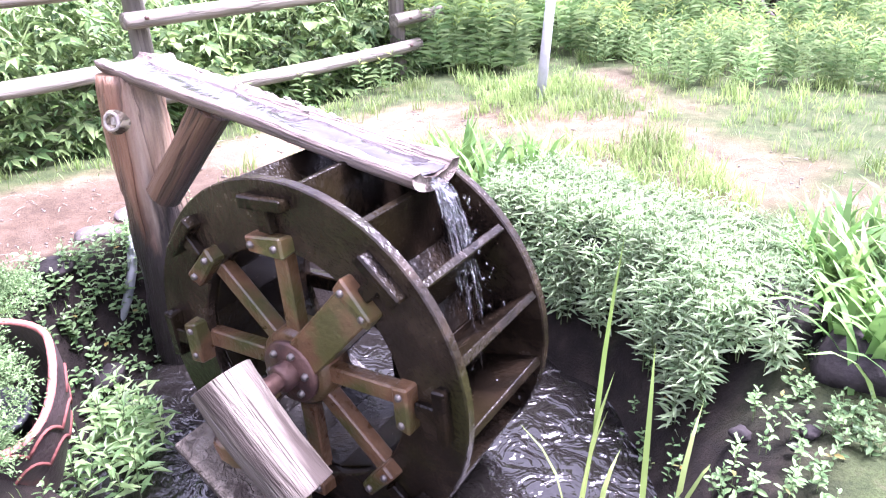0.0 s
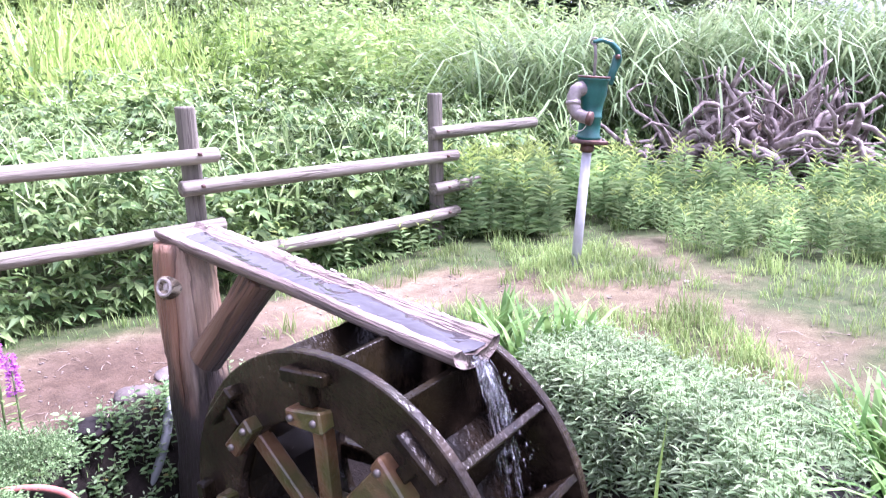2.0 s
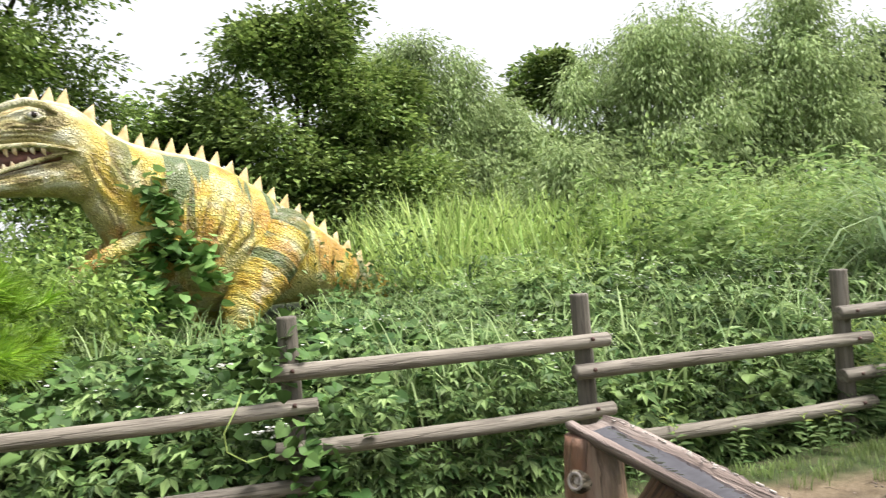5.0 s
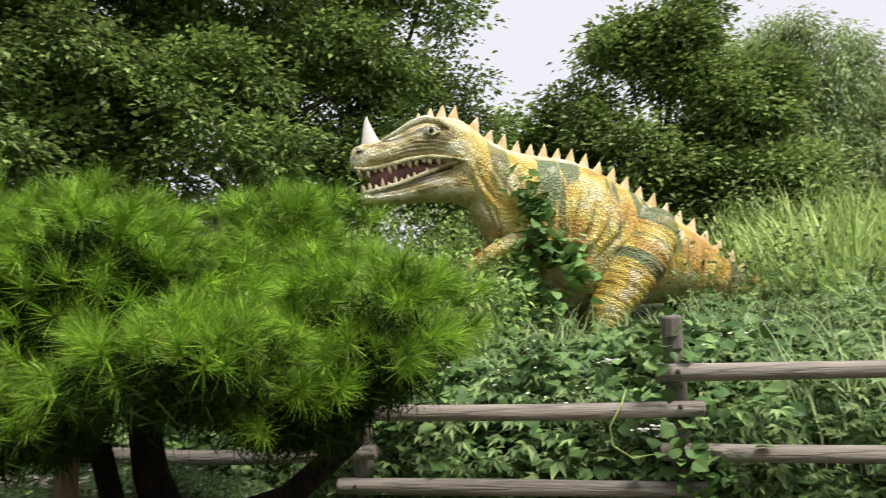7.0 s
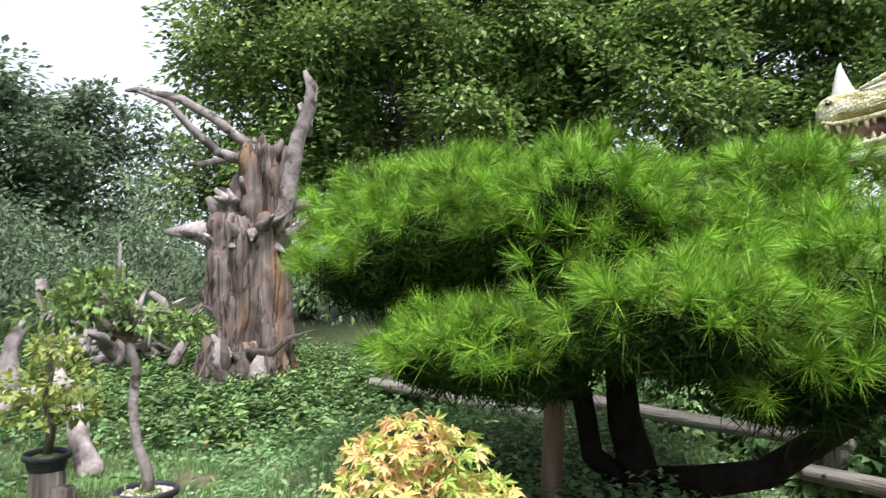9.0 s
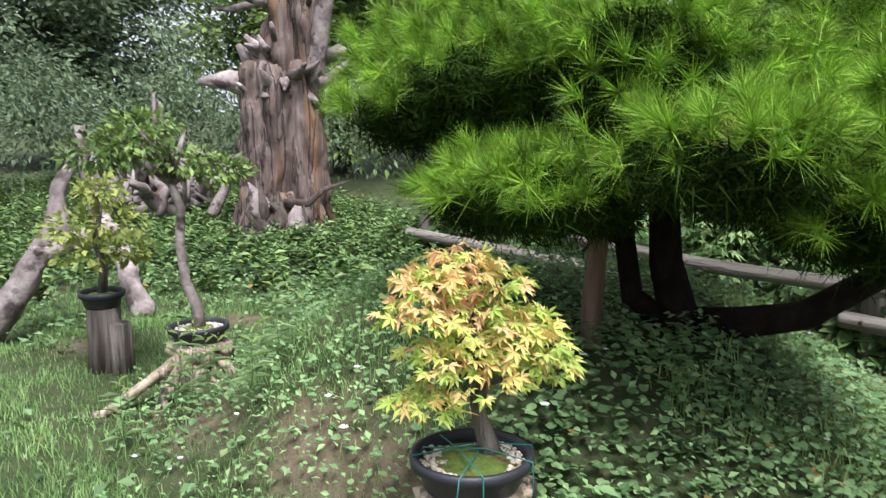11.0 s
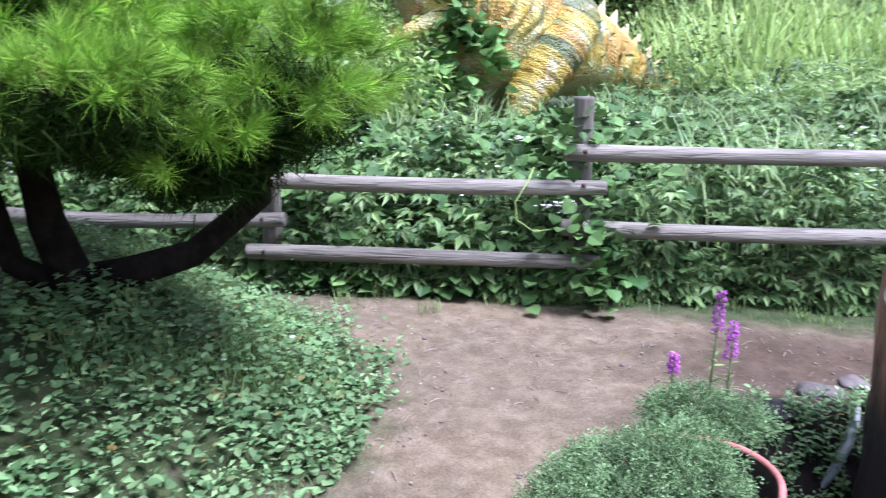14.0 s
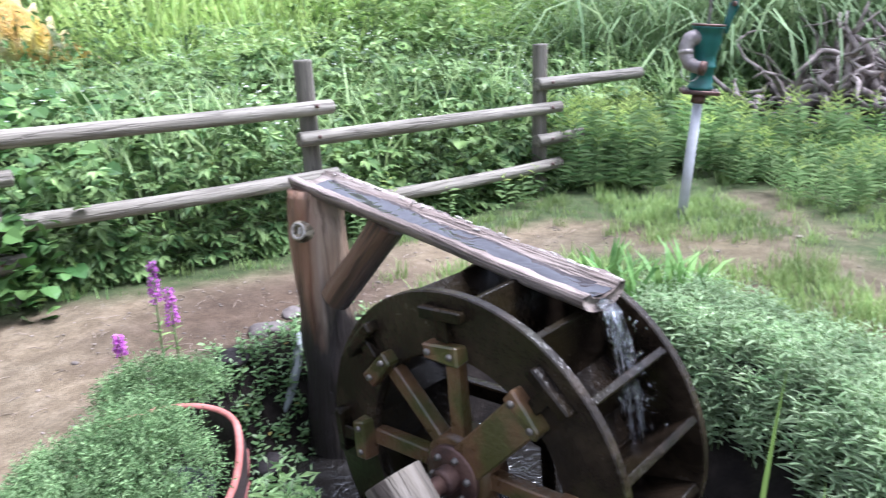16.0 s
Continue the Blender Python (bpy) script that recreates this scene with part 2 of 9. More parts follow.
# ---------------------------------------------------------------- materials
def material(name, colours, scale=6.0, rough=0.7, bump=0.3, bump_scale=60.0, stretch=(1, 1, 1), metal=0.0, spots=None, spot_scale=3.0,
             spot_edge=(0.55, 0.62), object_var=0.0, island_var=0.0, specular=0.4, coat=0.0, crack=0.0, crack_scale=26.0, crack_colour=(0.018, 0.013, 0.011)):
    """Two-scale noise colour, optional stains with a shape of their own, fine relief."""
    mt = bpy.data.materials.new(name)
    mt.use_nodes = True
    nt = mt.node_tree
    N, L = nt.nodes.new, nt.links.new
    bsdf = nt.nodes["Principled BSDF"]
    co = N("ShaderNodeTexCoord")
    mp = N("ShaderNodeMapping")
    mp.inputs["Scale"].default_value = stretch
    L(co.outputs["Object"], mp.inputs["Vector"])
    n1 = N("ShaderNodeTexNoise")
    n1.inputs["Scale"].default_value, n1.inputs["Detail"].default_value, n1.inputs["Roughness"].default_value = scale, 7, 0.62
    L(mp.outputs[0], n1.inputs["Vector"])
    ramp = N("ShaderNodeValToRGB")
    cr = ramp.color_ramp
    while len(cr.elements) < len(colours):
        cr.elements.new(0.5)
    for i, c in enumerate(colours):
        cr.elements[i].position = 0.28 + 0.44 * i / max(1, len(colours) - 1)
        cr.elements[i].color = (*c, 1)
    L(n1.outputs["Fac"], ramp.inputs["Fac"])
    colour = ramp.outputs["Color"]
    if spots is not None:
        n2 = N("ShaderNodeTexNoise")
        n2.inputs["Scale"].default_value, n2.inputs["Detail"].default_value = spot_scale, 5
        L(mp.outputs[0], n2.inputs["Vector"])
        r2 = N("ShaderNodeValToRGB")
        r2.color_ramp.elements[0].position, r2.color_ramp.elements[1].position = spot_edge
        L(n2.outputs["Fac"], r2.inputs["Fac"])
        mx = N("ShaderNodeMix")
        mx.data_type = "RGBA"
        L(r2.outputs["Color"], mx.inputs["Factor"])
        L(colour, mx.inputs["A"])
        mx.inputs["B"].default_value = (*spots, 1)
        colour = mx.outputs["Result"]
    split = None
    if crack:
        # long drying cracks that follow the grain (local z)
        m2 = N("ShaderNodeMapping")
        m2.inputs["Scale"].default_value = (1, 1, 0.05)
        L(co.outputs["Object"], m2.inputs["Vector"])
        n4 = N("ShaderNodeTexNoise")
        n4.inputs["Scale"].default_value, n4.inputs["Detail"].default_value, n4.inputs["Distortion"].default_value = crack_scale, 4, 0.3
        L(m2.outputs[0], n4.inputs["Vector"])
        r4 = N("ShaderNodeValToRGB")
        for e, (pp, cc) in zip([r4.color_ramp.elements[0], r4.color_ramp.elements[1], r4.color_ramp.elements.new(0.5), r4.color_ramp.elements.new(0.53)], [(0.40, 0), (0.455, 0), (0.475, 1), (0.50, 0)]):
            e.position, e.color = pp, (cc, cc, cc, 1)
        L(n4.outputs["Fac"], r4.inputs["Fac"])
        split = r4.outputs["Color"]
        sc = N("ShaderNodeMath")
        sc.operation = "MULTIPLY"
        sc.inputs[1].default_value = crack
        L(split, sc.inputs[0])
        m4 = N("ShaderNodeMix")
        m4.data_type = "RGBA"
        L(sc.outputs[0], m4.inputs["Factor"])
        L(colour, m4.inputs["A"])
        m4.inputs["B"].default_value = (*crack_colour, 1)
        colour = m4.outputs["Result"]
    for amount, source in ((object_var, "object"), (island_var, "island")):
        if amount:
            src = N("ShaderNodeObjectInfo").outputs["Random"] if source == "object" else N("ShaderNodeNewGeometry").outputs["Random Per Island"]
            mr = N("ShaderNodeMapRange")
            mr.inputs["To Min"].default_value, mr.inputs["To Max"].default_value = 1 - amount, 1 + amount
            L(src, mr.inputs["Value"])
            hs = N("ShaderNodeHueSaturation")
            L(mr.outputs[0], hs.inputs["Value"])
            L(colour, hs.inputs["Color"])
            colour = hs.outputs["Color"]
    L(colour, bsdf.inputs["Base Color"])
    bsdf.inputs["Metallic"].default_value = metal
    bsdf.inputs["Specular IOR Level"].default_value = specular
    bsdf.inputs["Coat Weight"].default_value = coat
    rr = N("ShaderNodeMapRange")
    rr.inputs["To Min"].default_value, rr.inputs["To Max"].default_value = max(0.02, rough - 0.12), min(1, rough + 0.12)
    L(n1.outputs["Fac"], rr.inputs["Value"])
    L(rr.outputs[0], bsdf.inputs["Roughness"])
    if bump:
        n3 = N("ShaderNodeTexNoise")
        n3.inputs["Scale"].default_value, n3.inputs["Detail"].default_value = bump_scale, 4
        L(mp.outputs[0], n3.inputs["Vector"])
        bp = N("ShaderNodeBump")
        bp.inputs["Strength"].default_value, bp.inputs["Distance"].default_value = bump, 0.01
        height = n3.outputs["Fac"]
        if split is not None:
            sb = N("ShaderNodeMath")
            sb.operation = "MULTIPLY_ADD"
            L(split, sb.inputs[0])
            sb.inputs[1].default_value = -0.9
            L(height, sb.inputs[2])
            height = sb.outputs[0]
        L(height, bp.inputs["Height"])
        L(bp.outputs[0], bsdf.inputs["Normal"])
    return mt


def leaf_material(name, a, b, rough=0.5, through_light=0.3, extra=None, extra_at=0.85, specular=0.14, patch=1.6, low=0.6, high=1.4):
    """Leaves: colour from a to b leaf by leaf, patches over the plant that also stand in for lit and shaded clumps,
    some light shining through.
    """
    mt = bpy.data.materials.new(name)
    mt.use_nodes = True
    nt = mt.node_tree
    N, L = nt.nodes.new, nt.links.new
    bsdf, out = nt.nodes["Principled BSDF"], nt.nodes["Material Output"]
    isl = N("ShaderNodeNewGeometry").outputs["Random Per Island"]
    ramp = N("ShaderNodeValToRGB")
    cr = ramp.color_ramp
    cr.elements[0].color, cr.elements[1].color = (*a, 1), (*b, 1)
    if extra is not None:
        cr.elements[1].position = extra_at - 0.03
        e = cr.elements.new(extra_at)
        e.color = (*extra, 1)
        e2 = cr.elements.new(1.0)
        e2.color = (*extra, 1)
    L(isl, ramp.inputs["Fac"])
    # noise patches scale the colour dark and bright, like shaded and lit clumps
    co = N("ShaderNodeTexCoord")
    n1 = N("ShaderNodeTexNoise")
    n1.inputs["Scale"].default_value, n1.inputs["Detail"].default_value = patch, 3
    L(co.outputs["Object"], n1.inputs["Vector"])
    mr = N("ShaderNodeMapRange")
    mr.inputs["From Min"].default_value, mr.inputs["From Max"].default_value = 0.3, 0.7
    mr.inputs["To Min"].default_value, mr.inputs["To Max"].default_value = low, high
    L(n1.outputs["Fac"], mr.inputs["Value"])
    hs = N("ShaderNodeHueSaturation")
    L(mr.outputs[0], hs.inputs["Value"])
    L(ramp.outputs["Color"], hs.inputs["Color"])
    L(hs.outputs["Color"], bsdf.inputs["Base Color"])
    bsdf.inputs["Roughness"].default_value = rough
    bsdf.inputs["Specular IOR Level"].default_value = specular
    tr = N("ShaderNodeBsdfTranslucent")
    lit = N("ShaderNodeHueSaturation")
    lit.inputs["Value"].default_value, lit.inputs["Hue"].default_value = 1.3, 0.485
    L(hs.outputs["Color"], lit.inputs["Color"])
    L(lit.outputs["Color"], tr.inputs["Color"])
    mix = N("ShaderNodeMixShader")
    mix.inputs[0].default_value = through_light
    L(bsdf.outputs[0], mix.inputs[1])
    L(tr.outputs[0], mix.inputs[2])
    L(mix.outputs[0], out.inputs["Surface"])
    return mt


M_weathered = material("weathered_wood", [(0.100, 0.087, 0.066), (0.198, 0.177, 0.142), (0.30, 0.276, 0.230)], 7, 0.75, 0.5, 60, (2.2, 2.2, 0.16), object_var=0.2, spots=(0.085, 0.069, 0.053), spot_scale=4, spot_edge=(0.6, 0.68), crack=0.45, crack_scale=22)
M_post = material("stripped_log", [(0.055, 0.030, 0.019), (0.15, 0.085, 0.053), (0.27, 0.18, 0.125)], 5, 0.5, 0.6, 50, (2.6, 2.6, 0.22), spots=(0.025, 0.017, 0.015), spot_scale=2.2, spot_edge=(0.5, 0.6), crack=0.7, crack_scale=18)
M_trough = material("trough_wood", [(0.08, 0.06, 0.05), (0.23, 0.18, 0.152), (0.42, 0.365, 0.325)], 6, 0.6, 0.7, 60, (2.2, 2.2, 0.16), spots=(0.09, 0.062, 0.046), spot_scale=3.0, spot_edge=(0.54, 0.64), crack=0.5, crack_scale=30)
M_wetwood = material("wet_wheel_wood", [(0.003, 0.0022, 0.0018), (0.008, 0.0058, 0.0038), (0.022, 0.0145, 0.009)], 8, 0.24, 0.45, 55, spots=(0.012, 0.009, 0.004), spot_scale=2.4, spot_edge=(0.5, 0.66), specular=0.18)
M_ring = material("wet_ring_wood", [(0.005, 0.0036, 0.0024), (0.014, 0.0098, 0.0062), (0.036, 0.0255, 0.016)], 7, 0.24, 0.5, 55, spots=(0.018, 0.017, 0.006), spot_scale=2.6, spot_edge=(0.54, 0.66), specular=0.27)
M_spoke = material("wet_spoke_wood", [(0.036, 0.019, 0.009), (0.11, 0.060, 0.029), (0.225, 0.138, 0.076)], 9, 0.30, 0.5, 55, spots=(0.05, 0.048, 0.014), spot_scale=4.5, spot_edge=(0.5, 0.6), object_var=0.25, specular=0.5)
M_greylog = material("grey_log", [(0.05, 0.041, 0.031), (0.125, 0.106, 0.083), (0.235, 0.208, 0.175)], 7, 0.75, 0.8, 60, (2.2, 2.2, 0.16), spots=(0.045, 0.034, 0.026), spot_scale=5, spot_edge=(0.54, 0.60), crack=0.22, crack_scale=16)
M_iron = material("rusty_iron", [(0.035, 0.025, 0.025), (0.10, 0.055, 0.045), (0.17, 0.10, 0.075)], 14, 0.5, 0.3, 90, metal=0.4)
M_bolt = material("dull_bolt", [(0.10, 0.085, 0.075), (0.22, 0.20, 0.18)], 20, 0.4, 0.1, 90, metal=0.6)
M_wetpost = material("soaked_post", [(0.17, 0.115, 0.078), (0.36, 0.262, 0.188), (0.54, 0.45, 0.365)], 5, 0.5, 0.8, 50, (2.8, 2.8, 0.18), spots=(0.19, 0.092, 0.052), spot_scale=1.7, spot_edge=(0.43, 0.57), crack=0.55, crack_scale=14)


def soak(mt, level, dark):
    """A ragged wet line: below it the wood is soaked dark and shines."""
    nt = mt.node_tree
    N, L = nt.nodes.new, nt.links.new
    bsdf = nt.nodes["Principled BSDF"]
    co = N("ShaderNodeTexCoord")
    sep = N("ShaderNodeSeparateXYZ")
    L(co.outputs["Object"], sep.inputs[0])
    mp = N("ShaderNodeMapping")
    mp.inputs["Scale"].default_value = (9, 9, 1.6)
    L(co.outputs["Object"], mp.inputs["Vector"])
    nz = N("ShaderNodeTexNoise")
    nz.inputs["Scale"].default_value, nz.inputs["Detail"].default_value = 1.3, 5
    L(mp.outputs[0], nz.inputs["Vector"])
    ad = N("ShaderNodeMath")
    ad.operation = "MULTIPLY_ADD"
    L(nz.outputs["Fac"], ad.inputs[0])
    ad.inputs[1].default_value = 0.9
    L(sep.outputs["Z"], ad.inputs[2])
    mr = N("ShaderNodeMapRange")
    mr.inputs["From Min"].default_value, mr.inputs["From Max"].default_value = level + 0.38, level + 0.62
    L(ad.outputs[0], mr.inputs["Value"])
    mx = N("ShaderNodeMix")
    mx.data_type = "RGBA"
    old = bsdf.inputs["Base Color"].links[0].from_socket
    L(mr.outputs[0], mx.inputs["Factor"])
    mx.inputs["A"].default_value = (*dark, 1)
    L(old, mx.inputs["B"])
    L(mx.outputs["Result"], bsdf.inputs["Base Color"])
    return mt


soak(M_wetpost, 0.22, (0.022, 0.017, 0.015))


def ground_material():
    """Bare trodden soil where the sheet's 'soil' value is high, dark humus and moss elsewhere."""
    mt = bpy.data.materials.new("ground_soil")
    mt.use_nodes = True
    nt = mt.node_tree
    N, L = nt.nodes.new, nt.links.new
    bsdf = nt.nodes["Principled BSDF"]
    co = N("ShaderNodeTexCoord")

    def nz(scale, detail, rough=0.6):
        q = N("ShaderNodeTexNoise")
        q.inputs["Scale"].default_value, q.inputs["Detail"].default_value, q.inputs["Roughness"].default_value = scale, detail, rough
        L(co.outputs["Object"], q.inputs["Vector"])
        return q

    def ramp(src, rows):
        r = N("ShaderNodeValToRGB")
        while len(r.color_ramp.elements) < len(rows):
            r.color_ramp.elements.new(0.5)
        for e, (p, c) in zip(r.color_ramp.elements, rows):
            e.position, e.color = p, (*c, 1)
        L(src, r.inputs["Fac"])
        return r.outputs["Color"]

    fine, mid, coarse = nz(95, 8, 0.7), nz(9, 8, 0.65), nz(1.3, 5)
    soil = ramp(mid.outputs["Fac"], [(0.3, (0.092, 0.075, 0.054)), (0.5, (0.136, 0.113, 0.084)), (0.7, (0.195, 0.166, 0.130))])
    tint = ramp(coarse.outputs["Fac"], [(0.35, (0.85, 0.80, 0.78)), (0.65, (1.1, 1.0, 0.92))])
    mul = N("ShaderNodeMix")
    mul.data_type, mul.blend_type = "RGBA", "MULTIPLY"
    mul.inputs["Factor"].default_value = 1.0
    L(soil, mul.inputs["A"])
    L(tint, mul.inputs["B"])
    sand = N("ShaderNodeAttribute")
    sand.attribute_name = "sand"
    sm = ramp(sand.outputs["Fac"], [(0.0, (0.58, 0.52, 0.49)), (0.5, (1.20, 1.21, 1.10)), (1.0, (0.80, 0.84, 0.72))])
    ms = N("ShaderNodeMix")
    ms.data_type, ms.blend_type = "RGBA", "MULTIPLY"
    ms.inputs["Factor"].default_value = 1.0
    L(mul.outputs["Result"], ms.inputs["A"])
    L(sm, ms.inputs["B"])
    mul = ms
    humus = ramp(mid.outputs["Fac"], [(0.32, (0.026, 0.040, 0.014)), (0.52, (0.05, 0.068, 0.024)), (0.7, (0.085, 0.08, 0.045))])
    at = N("ShaderNodeAttribute")
    at.attribute_name = "soil"
    mx = N("ShaderNodeMix")
    mx.data_type = "RGBA"
    L(at.outputs["Fac"], mx.inputs["Factor"])
    L(humus, mx.inputs["A"])
    L(mul.outputs["Result"], mx.inputs["B"])
    wet = N("ShaderNodeAttribute")
    wet.attribute_name = "mud"
    mud = ramp(mid.outputs["Fac"], [(0.3, (0.005, 0.004, 0.003)), (0.5, (0.012, 0.009, 0.007)), (0.7, (0.026, 0.020, 0.016))])
    m3 = N("ShaderNodeMix")
    m3.data_type = "RGBA"
    L(wet.outputs["Fac"], m3.inputs["Factor"])
    L(mx.outputs["Result"], m3.inputs["A"])
    L(mud, m3.inputs["B"])
    mx = m3
    grain = ramp(fine.outputs["Fac"], [(0.35, (0.7, 0.7, 0.7)), (0.65, (1.25, 1.25, 1.25))])
    g2 = N("ShaderNodeMix")
    g2.data_type, g2.blend_type = "RGBA", "MULTIPLY"
    g2.inputs["Factor"].default_value = 1.0
    L(mx.outputs["Result"], g2.inputs["A"])
    L(grain, g2.inputs["B"])
    L(g2.outputs["Result"], bsdf.inputs["Base Color"])
    bsdf.inputs["Roughness"].default_value = 0.9
    bsdf.inputs["Specular IOR Level"].default_value = 0.2
    bp = N("ShaderNodeBump")
    bp.inputs["Strength"].default_value, bp.inputs["Distance"].default_value = 0.7, 0.015
    L(fine.outputs["Fac"], bp.inputs["Height"])
    L(bp.outputs[0], bsdf.inputs["Normal"])
    return mt


def water_material(name, base, waves, strength, clear=0.0):
    mt = bpy.data.materials.new(name)
    mt.use_nodes = True
    nt = mt.node_tree
    N, L = nt.nodes.new, nt.links.new
    bsdf = nt.nodes["Principled BSDF"]
    bsdf.inputs["Base Color"].default_value = (*base, 1)
    bsdf.inputs["Roughness"].default_value = 0.04
    bsdf.inputs["IOR"].default_value = 1.33 if clear else 1.55
    bsdf.inputs["Transmission Weight"].default_value = clear
    co = N("ShaderNodeTexCoord")
    n1 = N("ShaderNodeTexNoise")
    n1.inputs["Scale"].default_value, n1.inputs["Detail"].default_value, n1.inputs["Distortion"].default_value = waves, 3, 1.2
    L(co.outputs["Object"], n1.inputs["Vector"])
    bp = N("ShaderNodeBump")
    bp.inputs["Strength"].default_value, bp.inputs["Distance"].default_value = strength, 0.03
    L(n1.outputs["Fac"], bp.inputs["Height"])
    L(bp.outputs[0], bsdf.inputs["Normal"])
    return mt


M_ground = ground_material()
M_water = water_material("stream_water", (0.010, 0.009, 0.008), 10, 0.8)
M_run = water_material("running_water", (0.035, 0.032, 0.035), 6, 0.3)
M_fall = water_material("falling_water", (0.97, 0.98, 0.99), 40, 0.5, 1.0)
# wide low-to-high ranges put the thicket's dark gaps into the leaf colour
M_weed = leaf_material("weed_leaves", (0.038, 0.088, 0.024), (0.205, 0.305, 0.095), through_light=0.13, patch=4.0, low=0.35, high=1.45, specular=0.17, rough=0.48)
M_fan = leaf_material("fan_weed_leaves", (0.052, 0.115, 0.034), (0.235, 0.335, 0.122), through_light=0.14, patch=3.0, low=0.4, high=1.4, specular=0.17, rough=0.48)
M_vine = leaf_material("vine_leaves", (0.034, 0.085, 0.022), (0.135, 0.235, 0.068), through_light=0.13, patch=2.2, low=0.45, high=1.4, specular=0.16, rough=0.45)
M_pale = leaf_material("pale_bank_leaves", (0.20, 0.31, 0.15), (0.42, 0.52, 0.31), through_light=0.25, patch=5.0, low=0.6, high=1.3)
M_grass = leaf_material("grass_blades", (0.13, 0.22, 0.06), (0.29, 0.38, 0.14), through_light=0.3)
M_lawn = leaf_material("lawn_blades", (0.105, 0.21, 0.06), (0.25, 0.38, 0.135), through_light=0.25)
M_reed = leaf_material("reed_blades", (0.165, 0.295, 0.06), (0.47, 0.61, 0.21), through_light=0.32, patch=2.5, low=0.45, high=1.4, specular=0.17)
M_mound = leaf_material("mound_leaves", (0.075, 0.15, 0.055), (0.22, 0.34, 0.14), through_light=0.2, extra=(0.25, 0.18, 0.05), extra_at=0.996, patch=2.5, low=0.55, high=1.4)
# patch noise paints lighter and shaded tufts into the needle colour
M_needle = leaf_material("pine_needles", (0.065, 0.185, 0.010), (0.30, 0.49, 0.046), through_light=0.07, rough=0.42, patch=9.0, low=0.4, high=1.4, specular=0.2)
# inner needles coloured near black, so the crown's inner shade is in their colour
M_needle_in = leaf_material("shade_toned_needles", (0.008, 0.02, 0.002), (0.025, 0.05, 0.006), through_light=0.0, rough=0.7, specular=0.05)
M_needle_old = leaf_material("dry_pine_needles", (0.30, 0.24, 0.06), (0.46, 0.36, 0.13), through_light=0.2)
M_maple = leaf_material("maple_leaves", (0.26, 0.40, 0.07), (0.58, 0.61, 0.17), through_light=0.3, extra=(0.68, 0.52, 0.18), extra_at=0.86, patch=8.0, low=0.75, high=1.25)
M_maple_red = leaf_material("orange_maple_leaves", (0.62, 0.52, 0.18), (0.70, 0.40, 0.22), through_light=0.3, patch=8.0, low=0.8, high=1.2)
M_juniper = leaf_material("juniper_scales", (0.085, 0.16, 0.058), (0.25, 0.36, 0.165), through_light=0.08, patch=14.0, low=0.55, high=1.35)
# strong patches put the crowns' lit and shaded boughs into the leaf colour
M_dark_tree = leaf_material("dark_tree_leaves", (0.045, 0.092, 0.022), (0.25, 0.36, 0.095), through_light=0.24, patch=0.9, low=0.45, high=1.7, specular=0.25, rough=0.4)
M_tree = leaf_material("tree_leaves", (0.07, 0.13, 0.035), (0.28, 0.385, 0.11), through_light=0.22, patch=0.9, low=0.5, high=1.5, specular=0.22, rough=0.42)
M_willow = leaf_material("willow_leaves", (0.17, 0.25, 0.10), (0.38, 0.48, 0.22), through_light=0.3, patch=0.5, low=0.7, high=1.3)
M_grey_tree = leaf_material("greyish_tree_leaves", (0.07, 0.11, 0.06), (0.18, 0.24, 0.13), through_light=0.25, patch=0.6, low=0.6, high=1.4)
M_bark = material("tree_bark", [(0.03, 0.024, 0.018), (0.07, 0.055, 0.042), (0.12, 0.10, 0.08)], 7, 0.9, 0.8, 30, (3, 3, 0.7))
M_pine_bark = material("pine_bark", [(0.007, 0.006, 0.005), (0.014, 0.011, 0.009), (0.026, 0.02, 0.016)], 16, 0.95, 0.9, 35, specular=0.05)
M_prop = material("brown_prop_wood", [(0.07, 0.045, 0.03), (0.14, 0.09, 0.06), (0.2, 0.14, 0.1)], 8, 0.8, 0.5, 40, (3, 3, 0.6))
M_dead = material("dead_trunk_wood", [(0.04, 0.026, 0.02), (0.13, 0.092, 0.073), (0.27, 0.22, 0.19)], 4.0, 0.8, 1.0, 30, (2.6, 2.6, 0.25), spots=(0.21, 0.12, 0.06), spot_scale=1.6, spot_edge=(0.54, 0.64), crack=0.9, crack_scale=9)
M_drift = material("driftwood", [(0.085, 0.066, 0.06), (0.225, 0.185, 0.168), (0.40, 0.355, 0.33)], 9, 0.75, 0.7, 45, (1, 1, 1), object_var=0.25, spots=(0.06, 0.045, 0.038), spot_scale=6)
# dark spots paint the stump's shaded holes into the wood's colour
M_root = material("pale_root_wood", [(0.13, 0.09, 0.055), (0.36, 0.30, 0.205), (0.56, 0.50, 0.39)], 8, 0.7, 0.9, 45, (1.6, 1.6, 0.5), spots=(0.045, 0.03, 0.018), spot_scale=6, spot_edge=(0.56, 0.62), crack=0.6, crack_scale=18)
M_stem = material("green_stem", [(0.08, 0.13, 0.04), (0.14, 0.19, 0.07)], 12, 0.6, 0.2, 60)
M_pot = material("black_plastic", [(0.016, 0.017, 0.020), (0.03, 0.032, 0.036)], 20, 0.5, 0.15, 80)
M_moss = material("moss", [(0.03, 0.06, 0.008), (0.08, 0.12, 0.015), (0.14, 0.16, 0.03)], 22, 0.95, 0.9, 120, spots=(0.10, 0.065, 0.03), spot_scale=9)
M_gravel = material("pale_gravel", [(0.28, 0.23, 0.18), (0.45, 0.39, 0.32), (0.6, 0.55, 0.48)], 30, 0.85, 0.5, 90, island_var=0.3)
